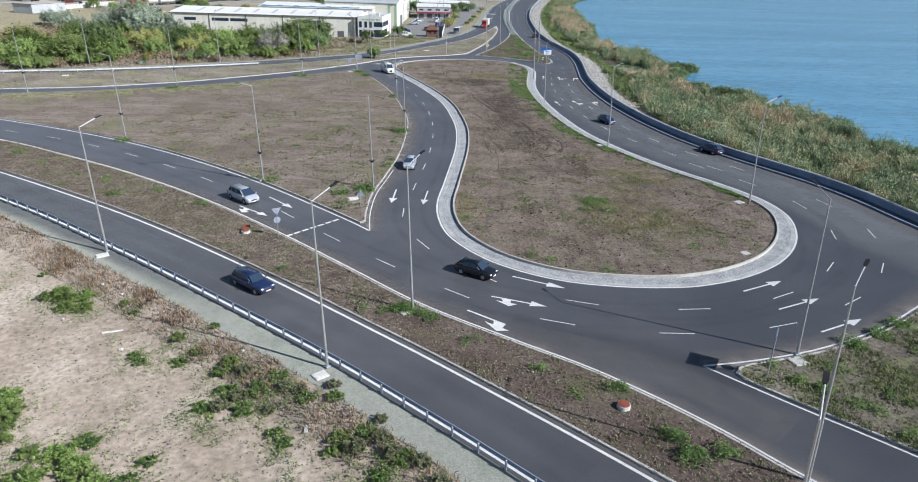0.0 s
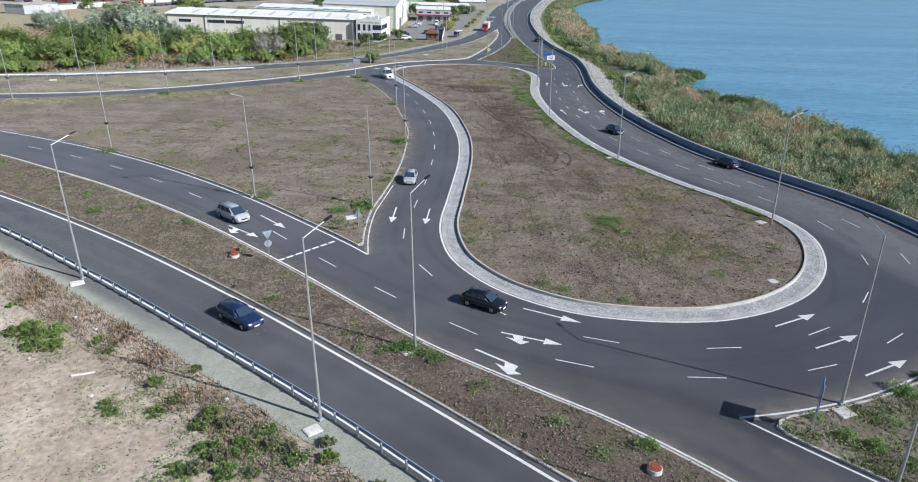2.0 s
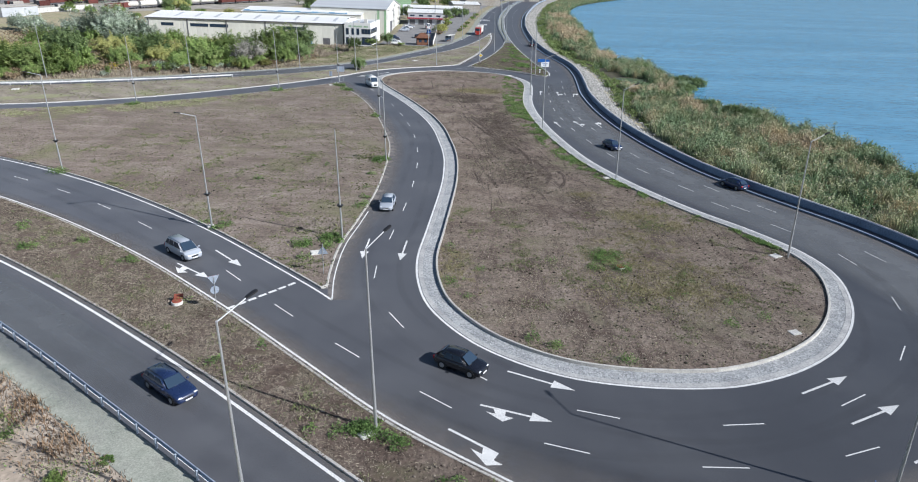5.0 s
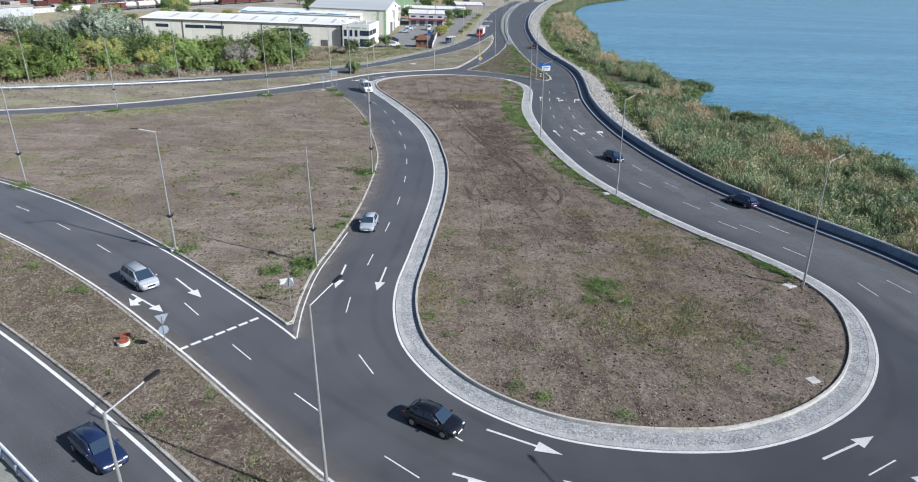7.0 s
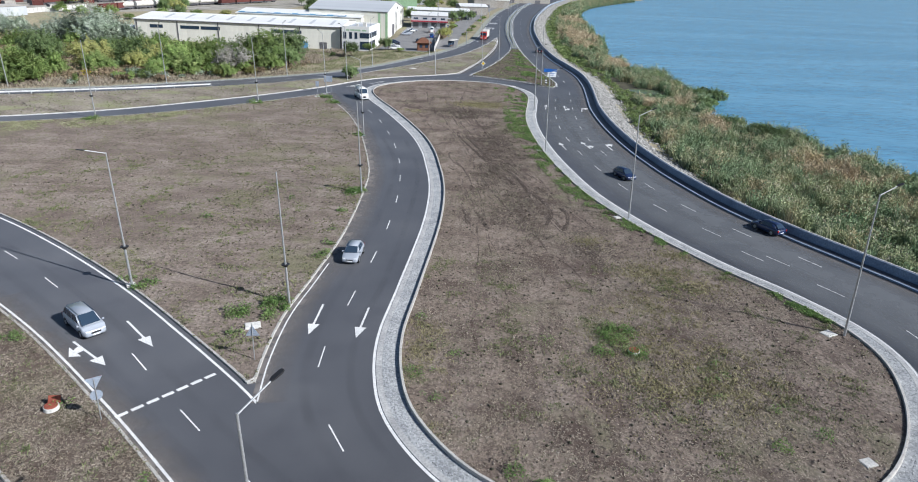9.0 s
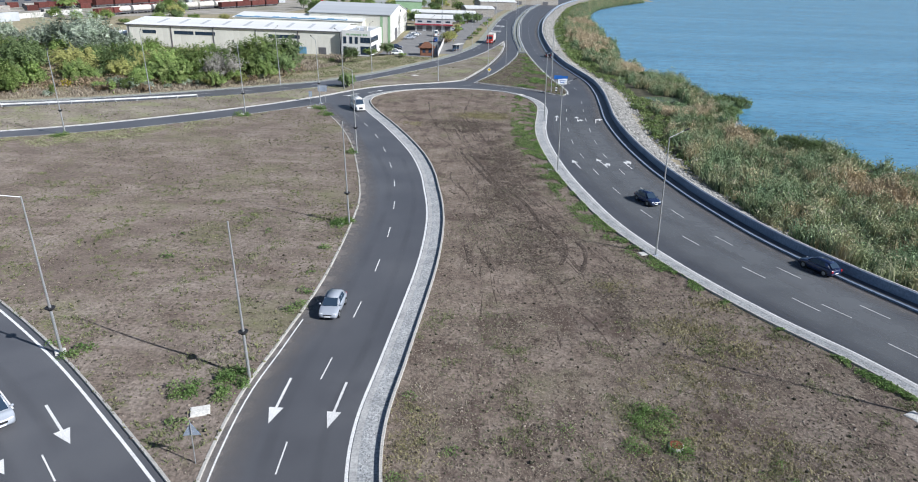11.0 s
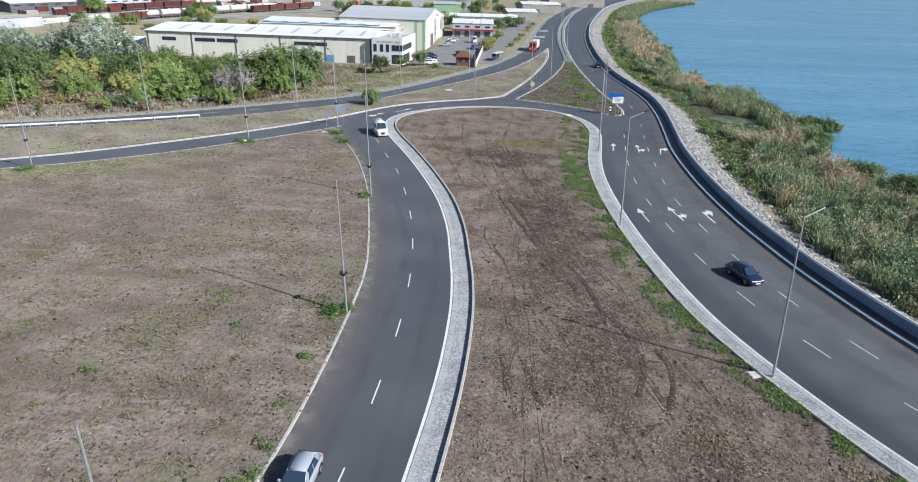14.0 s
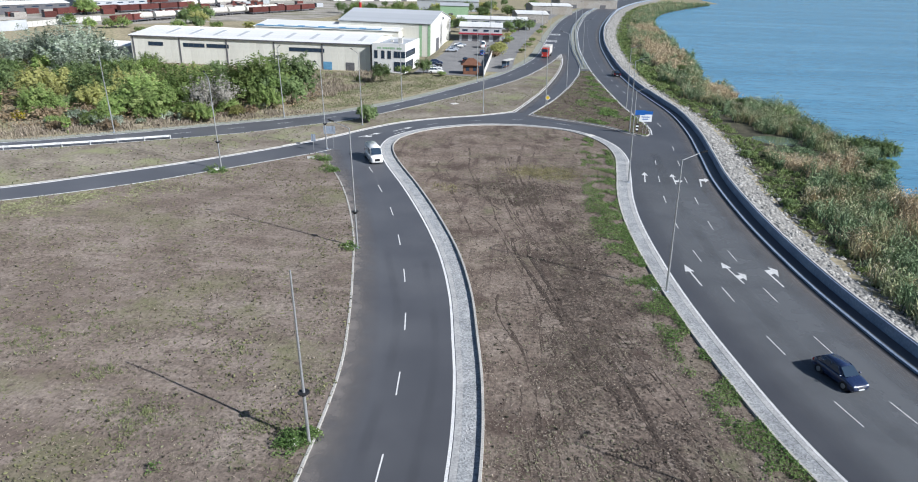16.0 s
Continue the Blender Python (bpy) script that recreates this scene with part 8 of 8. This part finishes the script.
shelter = tagged(empty("bus_shelter", -6.6, 271, 0, 70), "small bus shelter with a flat white roof", "bus shelter")
part("roof", box(bmesh.new(), -3.2, 3.2, -0.9, 0.9, 2.35, 2.5, 0.02), PALE, shelter)
part("back_wall", box(bmesh.new(), -3.0, 3.0, 0.75, 0.8, 0.2, 2.35), GLASS, shelter)
for q in (-2.9, 0, 2.9):
    part("post", tube(bmesh.new(), (q, -0.7, -0.1), (q, -0.7, 2.35), 0.04, seg=6), POLE, shelter)
part("bench", box(bmesh.new(), -2.0, 2.0, 0.3, 0.65, 0.42, 0.48), BROWN, shelter)
fence = tagged(empty("mesh_fence", 0, 0), "pale metal panel fence beside the car park", "fence")
for k in range(12):
    y = 252 + 4 * k
    part("panel", box(bmesh.new(), -12.5 - 0.04 * k - 0.02, -12.5 - 0.04 * k + 0.02, y, y + 3.9, 0.1, 1.9), PALE, fence)
mast = tagged(empty("lattice_mast", -13.4, 288, 0), "thin lattice mast beside the car park", "mast")
bm = bmesh.new()
for a, b in ((-0.3, -0.3), (0.3, -0.3), (0.0, 0.35)):
    tube(bm, (a, b, 0), (a * 0.3, b * 0.3, 19), 0.045, 0.03, 5)
part("legs", bm, POLE, mast)
bm = bmesh.new()
for k in range(14):
    f = 1 - 0.7 * k / 14
    z = 0.6 + 1.3 * k
    tube(bm, (-0.3 * f, -0.3 * f, z), (0.3 * f, -0.3 * f, z + 0.6), 0.02, seg=4)
    tube(bm, (0.3 * f, -0.3 * f, z + 0.6), (0, 0.35 * f, z + 1.2), 0.02, seg=4)
part("bracing", bm, POLE, mast)


# ---- vehicles ----
def paint(name, col, rough=0.25):
    m = bpy.data.materials.new(name)
    m.use_nodes = True
    b = m.node_tree.nodes["Principled BSDF"]
    b.inputs["Base Color"].default_value, b.inputs["Roughness"].default_value = (*col, 1), rough
    b.inputs["Coat Weight"].default_value, b.inputs["Coat Roughness"].default_value = 0.6, 0.05
    n, l = m.node_tree.nodes, m.node_tree.links
    t, mr = n.new("ShaderNodeTexNoise"), n.new("ShaderNodeMapRange")
    t.inputs["Scale"].default_value = 3.0
    mr.inputs["To Min"].default_value, mr.inputs["To Max"].default_value = rough * 0.7, rough * 1.5
    l.new(t.outputs["Fac"], mr.inputs["Value"])
    l.new(mr.outputs[0], b.inputs["Roughness"])
    return m


NAVY, BLACK, SILVER, WHITE = paint("navy_paint", (0.014, 0.026, 0.075)), paint("black_paint", (0.008, 0.009, 0.014)), paint("silver_paint", (0.34, 0.37, 0.42), 0.3), paint("white_paint", (0.74, 0.74, 0.73))
REDP, BLUEP, GREYP = paint("red_paint", (0.5, 0.05, 0.035)), paint("blue_paint", (0.02, 0.08, 0.30)), paint("grey_paint", (0.12, 0.13, 0.14))
TYRE = material("tyre_rubber", [(0.012, 0.012, 0.012), (0.02, 0.02, 0.02)], 0.3, 20, 0.85, 0.1, dist=0.005)
RIM = material("alloy_rim", [(0.35, 0.36, 0.37), (0.45, 0.46, 0.47)], 0.3, 20, 0.35, 0.0, metal=0.8)
LAMP = material("clear_lamp", [(0.6, 0.62, 0.65), (0.7, 0.72, 0.75)], 0.3, 20, 0.1, 0.0)
TAIL = material("red_lamp", [(0.30, 0.01, 0.01), (0.38, 0.02, 0.02)], 0.3, 20, 0.2, 0.0)

# length, width, height, belt height, bonnet height, then roof line x of windscreen foot, roof front, roof rear, tail foot (from the front)
SHAPES = {
    "hatchback": (4.15, 1.74, 1.50, 0.92, 0.80, 0.92, 1.75, 3.40, 4.10),
    "estate": (4.65, 1.78, 1.47, 0.92, 0.82, 1.25, 2.05, 4.15, 4.60),
    "saloon": (4.5, 1.76, 1.43, 0.92, 0.80, 1.25, 2.05, 3.25, 3.95),
    "suv": (4.5, 1.84, 1.68, 1.02, 0.95, 1.20, 1.95, 4.0, 4.45),
    "minivan": (4.65, 1.85, 1.72, 1.00, 0.86, 0.62, 1.75, 4.1, 4.62),
    "van": (5.4, 2.0, 2.5, 1.30, 1.12, 0.62, 1.12, 5.22, 5.38),
}


def lerp4(c, u, v):
    return c[0].lerp(c[1], u).lerp(c[3].lerp(c[2], u), v)


def car(kind, col, name=None):
    """A car facing +x, on its wheels at z 0."""
    L, W, H, belt, hood, wf, rf, rr, tf = SHAPES[kind]
    ob = empty(name or kind, 0, 0)
    fx = lambda d: L / 2 - d
    tail = belt + 0.02
    boot = tail - 0.05 if kind == "saloon" else tail
    r = 0.33 if kind != "van" else 0.36
    # lower body: rounded sections along the length (distance from the front, top height, share of the full width)
    line = [(0.0, 0.56, 0.60), (0.03, hood - 0.18, 0.78), (0.14, hood - 0.07, 0.90), (0.40, hood, 0.965), (wf * 0.7, (hood + belt) / 2 + 0.01, 0.99), (wf, belt, 1.0), (L * 0.5, belt + 0.01, 1.0), (L * 0.75, belt + 0.015, 1.0), (L - 0.45, boot, 0.985), (L - 0.16, boot - 0.02, 0.94), (L - 0.04, boot - 0.12, 0.86), (L, 0.56, 0.66)]
    vs, fs = [], []
    for d, top, share in line:
        w, low_ = W / 2 * share, 0.22 + (0.10 if d < 0.1 or d > L - 0.1 else 0.0)
        half = [(0.86 * w, low_), (0.97 * w, low_ + 0.10), (w, 0.48), (w, 0.48 + 0.55 * (top - 0.48)), (0.965 * w, top - 0.05), (0.90 * w, top - 0.012), (0.55 * w, top + 0.012), (0.0, top + 0.02)]
        ring = [(y, z) for y, z in half] + [(-y, z) for y, z in half[-2::-1]]
        vs += [(fx(d), y, z) for y, z in ring]
    k = len(ring)
    for a in range(len(line) - 1):
        for b in range(k):
            c_ = (b + 1) % k
            fs.append((a * k + b, a * k + c_, (a + 1) * k + c_, (a + 1) * k + b))
    fs += [tuple(range(k)), tuple(range((len(line) - 1) * k, len(line) * k))[::-1]]
    bm = bmesh.new()
    bv = [bm.verts.new(v) for v in vs]
    for f in fs:
        bm.faces.new([bv[q] for q in f])
    bmesh.ops.recalc_face_normals(bm, faces=bm.faces)
    part("body", bm, col, ob, smooth=True)
    for cx in (0.85, L - 0.85):
        for sy in (-1, 1):
            part("wheel_arch", tube(bmesh.new(), (fx(cx), sy * (W / 2 - 0.16), r), (fx(cx), sy * (W / 2 + 0.006), r), r + 0.06, r + 0.05, 20), DARK, ob)
    # upper body
    wb, wt = W / 2 - 0.07, W / 2 - (0.24 if kind != "van" else 0.14)
    lo = belt - 0.03
    c = {}
    for s, sy in (("l", 1), ("r", -1)):
        c[s] = [Vector((fx(wf), wb * sy, lo)), Vector((fx(tf), wb * sy, lo)), Vector((fx(rr), wt * sy, H - 0.03)), Vector((fx(rf), wt * sy, H - 0.03))]
    bm = bmesh.new()
    vl, vr = [bm.verts.new(v) for v in c["l"]], [bm.verts.new(v) for v in c["r"]]
    bm.faces.new(vl)
    bm.faces.new(vr[::-1])
    for i in range(4):
        bm.faces.new((vl[i], vl[(i + 1) % 4], vr[(i + 1) % 4], vr[i]))
    bmesh.ops.recalc_face_normals(bm, faces=bm.faces)
    bmesh.ops.bevel(bm, geom=[e for e in bm.edges if min(v.co.z for v in e.verts) > lo + 0.1 or abs(e.verts[0].co.z - e.verts[1].co.z) > 0.1], offset=0.16, segments=5, affect="EDGES", clamp_overlap=True)
    part("cabin", bm, col, ob, smooth=True)

    def pane(nm, q, u0, u1, v0, v1):
        n = (q[1] - q[0]).cross(q[3] - q[0]).normalized()
        mid = sum(q, Vector()) / 4
        if n.dot(mid - Vector((0, 0, lo))) < 0:
            n = -n
        k = [lerp4(q, u, v) for u, v in ((u0, v0), (u1, v0), (u1, v1), (u0, v1))]
        b = bmesh.new()
        a_, b_ = [b.verts.new(p - n * 0.03) for p in k], [b.verts.new(p + n * 0.012) for p in k]
        b.faces.new(a_[::-1])
        b.faces.new(b_)
        for i in range(4):
            b.faces.new((a_[i], a_[(i + 1) % 4], b_[(i + 1) % 4], b_[i]))
        bmesh.ops.recalc_face_normals(b, faces=b.faces)
        part(nm, b, GLASS, ob, "dark car glass")

    front = [c["l"][0], c["r"][0], c["r"][3], c["l"][3]]
    rear = [c["r"][1], c["l"][1], c["l"][2], c["r"][2]]
    pane("windscreen", front, 0.07, 0.93, 0.12, 0.92)
    pane("rear_window", rear, 0.12, 0.88, 0.28, 0.88)
    for s in ("l", "r"):
        q = c[s]
        if kind == "van":
            pane("side_window", q, 0.08, 0.22, 0.2, 0.72)
            pane("side_window", q, 0.26, 0.42, 0.2, 0.72)
        else:
            pane("side_window", q, 0.13, 0.45, 0.16, 0.86)
            pane("side_window", q, 0.48, 0.74, 0.16, 0.86)
            if kind in ("estate", "minivan", "suv"):
                pane("side_window", q, 0.77, 0.93, 0.16, 0.84)
    for cx in (0.85, L - 0.85):
        for sy in (-1, 1):
            w = part("wheel", tube(bmesh.new(), (0, -0.09, 0), (0, 0.09, 0), 0.12, seg=10), RIM, ob, m=pose(fx(cx), sy * (W / 2 - 0.085), r))
            b = bmesh.new()
            tube(b, (0, -0.105, 0), (0, 0.105, 0), r, r, 20)
            bmesh.ops.bevel(b, geom=[e for e in b.edges if abs(e.verts[0].co.y - e.verts[1].co.y) < 1e-4], offset=0.03, segments=2, affect="EDGES", clamp_overlap=True)
            part("tyre", b, TYRE, w)
            part("rim", tube(bmesh.new(), (0, sy * 0.10, 0), (0, sy * 0.118, 0), r * 0.66, r * 0.6, 14), RIM, w)
    for sy in (-1, 1):
        part("headlight", box(bmesh.new(), fx(0.34), fx(0.05), sy * (W / 2 - 0.30) - 0.15, sy * (W / 2 - 0.30) + 0.15, hood - 0.20, hood - 0.08, 0.04), LAMP, ob, "clear headlight")
        part("tail_light", box(bmesh.new(), fx(L) - 0.012, fx(L - 0.12), sy * (W / 2 - 0.18) - 0.11, sy * (W / 2 - 0.18) + 0.11, 0.62, belt - 0.08, 0.02), TAIL, ob, "red tail light")
        part("mirror", box(bmesh.new(), fx(wf + 0.42), fx(wf + 0.28), sy * (W / 2 + 0.07) - 0.09, sy * (W / 2 + 0.07) + 0.09, belt - 0.01, belt + 0.13, 0.03), col, ob)
    part("grille", box(bmesh.new(), fx(0.10), fx(-0.012), -0.38, 0.38, 0.50, hood - 0.2, 0.02), DARK, ob)
    part("plate", box(bmesh.new(), fx(0.02), fx(-0.022), -0.26, 0.26, 0.36, 0.47), SIGN_WHITE, ob, "white plate bar")
    part("plate", box(bmesh.new(), fx(L) - 0.014, fx(L - 0.02), -0.26, 0.26, 0.46, 0.57), SIGN_WHITE, ob, "white plate bar")
    return ob


def park(kind, col, x, y, turn, label, group="", z=0.004):
    ob = car(kind, col)
    ob.matrix_basis = pose(x, y, z, 0, 0, turn)
    return tagged(ob, label, "van" if kind == "van" else "car", group)


park("estate", NAVY, -21.6, 34.1, -37, "dark navy estate car on the bypass lane")
park("hatchback", BLACK, -0.9, 38.3, -30, "black hatchback on the roundabout lane")
park("hatchback", NAVY, 38.6, 88.2, -62 + 180, "dark navy rounded hatchback on the lakeside road")
park("minivan", SILVER, -29.8, 57.8, -40, "silver people carrier on the approach road")
park("hatchback", SILVER, -10.4, 74.6, -92, "silver hatchback on the link road")
park("van", WHITE, -23.6, 162.4, -65, "white high-roof panel van leaving the roundabout")
park("hatchback", NAVY, 25.0, 108.6, -68, "dark blue hatchback on the lakeside road")
park("suv", BLACK, 24.9, 264, 95, "black car driving away on the lakeside road")
lot = "cars parked beside the offices"
for kind, col, x, y, turn, label in (("suv", WHITE, -26.4, 254.5, 10, "white car parked beside the offices"), ("saloon", WHITE, -27.6, 261, 8, "white saloon parked beside the offices"), ("saloon", BLACK, -28.4, 267.5, 8, "black saloon parked beside the offices"), ("hatchback", NAVY, -28.8, 273, 8, "dark hatchback parked beside the offices"), ("saloon", SILVER, -27.8, 306, 20, "silver saloon parked by the tall hall"), ("hatchback", SILVER, -27.6, 310.5, 20, "silver hatchback parked by the tall hall"), ("saloon", GREYP, -27.3, 315, 20, "grey saloon parked by the tall hall"), ("hatchback", WHITE, -27.0, 319.5, 20, "white hatchback parked by the tall hall"), ("saloon", SILVER, -26.6, 324, 20, "silver saloon parked by the tall hall"), ("van", WHITE, -18, 322, 100, "white van parked in the yard"), ("minivan", BLUEP, -16.5, 300, 95, "blue people carrier parked by the fence"), ("saloon", BLACK, -20.5, 281, 95, "black saloon parked in the car park"), ("saloon", SILVER, -11, 349, 60, "silver saloon parked by the workshop"), ("hatchback", NAVY, -8.6, 354, 60, "dark hatchback parked by the workshop"), ("saloon", WHITE, 4, 455, 75, "white saloon parked by the far workshops"), ("van", WHITE, 7, 470, 75, "white van parked by the far workshops"), ("saloon", BLACK, 18, 530, 70, "black saloon parked by the far depot")):
    park(kind, col, x, y, turn, label, lot, -0.04)

lorry = tagged(empty("lorry", 5.6, 303, 0.0, -98), "red lorry with a pale box body on the outer road", "lorry")
part("cab", box(bmesh.new(), 2.6, 4.7, -1.22, 1.22, 0.7, 3.3, 0.14), REDP, lorry)
part("windscreen", box(bmesh.new(), 4.66, 4.74, -1.05, 1.05, 1.9, 2.9, 0.02), GLASS, lorry)
for sy in (-1, 1):
    part("side_window", box(bmesh.new(), 3.5, 4.4, sy * 1.225 - 0.02, sy * 1.225 + 0.02, 1.9, 2.8), GLASS, lorry)
    part("headlight", box(bmesh.new(), 4.66, 4.75, sy * 0.9 - 0.2, sy * 0.9 + 0.2, 0.8, 1.1), LAMP, lorry)
part("bumper", box(bmesh.new(), 4.5, 4.85, -1.2, 1.2, 0.4, 0.75, 0.05), REDP, lorry)
part("chassis", box(bmesh.new(), -5.0, 2.6, -0.5, 0.5, 0.7, 1.0), DARK, lorry)
part("box_body", box(bmesh.new(), -5.2, 2.4, -1.25, 1.25, 1.0, 3.6, 0.05), PALE, lorry, "pale box body")
for x in (3.6, -2.6, -3.9):
    for sy in (-1, 1):
        w = part("wheel", tube(bmesh.new(), (0, -0.15, 0), (0, 0.15, 0), 0.25, seg=12), RIM, lorry, m=pose(x, sy * 1.0, 0.5))
        part("tyre", tube(bmesh.new(), (0, -0.16, 0), (0, 0.16, 0), 0.5, seg=20), TYRE, w)


# ---- far clutter ----
chev = group_mark("gore_hatching", "white hatching where the slip road joins")
for k in range(6):
    y = 293 + 2.4 * k
    part("stripe", shape(bmesh.new(), [(9.0 + 0.1 * k, y), (10.9, y + 1.6), (10.9, y + 2.3), (9.0 + 0.1 * k, y + 0.7)], 0.12, 0.125), PAINT, chev)
for k in range(2):
    row = group_mark("rumble_lines", "white transverse lines painted on the outer road")
    for j in range(6):
        y = 352 + 30 * k + 1.2 * j
        part("stripe", shape(bmesh.new(), [(6.2 + 2.4 * k, y), (10.8 + 2.4 * k, y + 0.2), (10.8 + 2.4 * k, y + 0.7), (6.2 + 2.4 * k, y + 0.5)], 0.003, 0.007), PAINT, row)
chimney = tagged(empty("steel_stack", -93, 440), "thin red and white steel stack in the yard", "stack")
for k in range(6):
    part("section", tube(bmesh.new(), (0, 0, 4 * k), (0, 0, 4 * k + 4), 0.7, 0.7, 12), SIGN_RED if k % 2 else PALE, chimney)

# loose chippings on the stone apron
a_ = rng.uniform(0, 1, 10000)
i_ = rng.integers(0, len(DROP), 10000)
q = DROP[i_] + normals(DROP, True)[i_] * (0.70 + 1.2 * a_)[:, None] + rng.normal(0, 0.3, (10000, 2)) * np.array([1, 1])
q = q[inside(q, offset(DROP, 0.66, True)) & ~inside(q, offset(DROP, 1.90, True)) & (q[:, 1] < 135)]
CHIP = material("grey_chippings", [(0.27, 0.275, 0.285), (0.36, 0.365, 0.37), (0.45, 0.45, 0.45)], 0.6, 5.0, 0.9, 0.2, dist=0.02, island=0.35)
stuff("chippings", quick("chippings", *lumps(np.c_[q, np.full(len(q), 0.06)], rng.uniform(0.05, 0.13, len(q))), CHIP), "grey stone chippings set in the apron", "stones")

# ---- kerb stones, one by one ----
bm = box(bmesh.new(), -0.49, 0.49, -0.1, 0.1, -0.06, 0.0, 0.014)
STONE_MESH = bpy.data.meshes.new("kerb_stone")
bm.to_mesh(STONE_MESH)
bm.free()
STONE_MESH.materials.append(KERB)


def kerb_stones(owner, line, top, keep, closed=True):
    """Stones a metre long laid end to end along a line, where keep(points) holds."""
    pts = even(np.vstack([line, line[:1]]) if closed else line, 1.0)
    mid, d = (pts[:-1] + pts[1:]) / 2, np.diff(pts, axis=0)
    for p, q, k in zip(mid, d, keep(mid)):
        if k:
            part("kerb_stone", STONE_MESH, KERB, owner, m=pose(p[0], p[1], top + rng.uniform(-0.006, 0.006), 0, rng.uniform(-0.4, 0.4), math.degrees(math.atan2(q[1], q[0])) + rng.uniform(-0.4, 0.4)))


kerb_stones(kerbs["drop"], offset(DROP, 2.05, True), 0.345, lambda m: m[:, 1] < 130)
names = ("median", "field", "east", "between", "fork")
limits = {"median": lambda m: (m[:, 0] > -62) & (m[:, 0] < 27), "field": lambda m: ((m[:, 1] < 150) & (m[:, 0] > -16 - (m[:, 1] - 50).clip(0, 100) * 0.12)) | ((m[:, 0] > -58) & (m[:, 1] < 84)), "east": lambda m: (m[:, 0] < 42) & (m[:, 1] > 2), "between": lambda m: (m[:, 0] > -40) & (m[:, 1] < 225) & (m[:, 1] > 165), "fork": lambda m: m[:, 1] < 225}
for nm, (o, owner) in zip(names, verge_kerbs):
    kerb_stones(owner, offset(o, 0.115, True), 0.145, limits[nm])
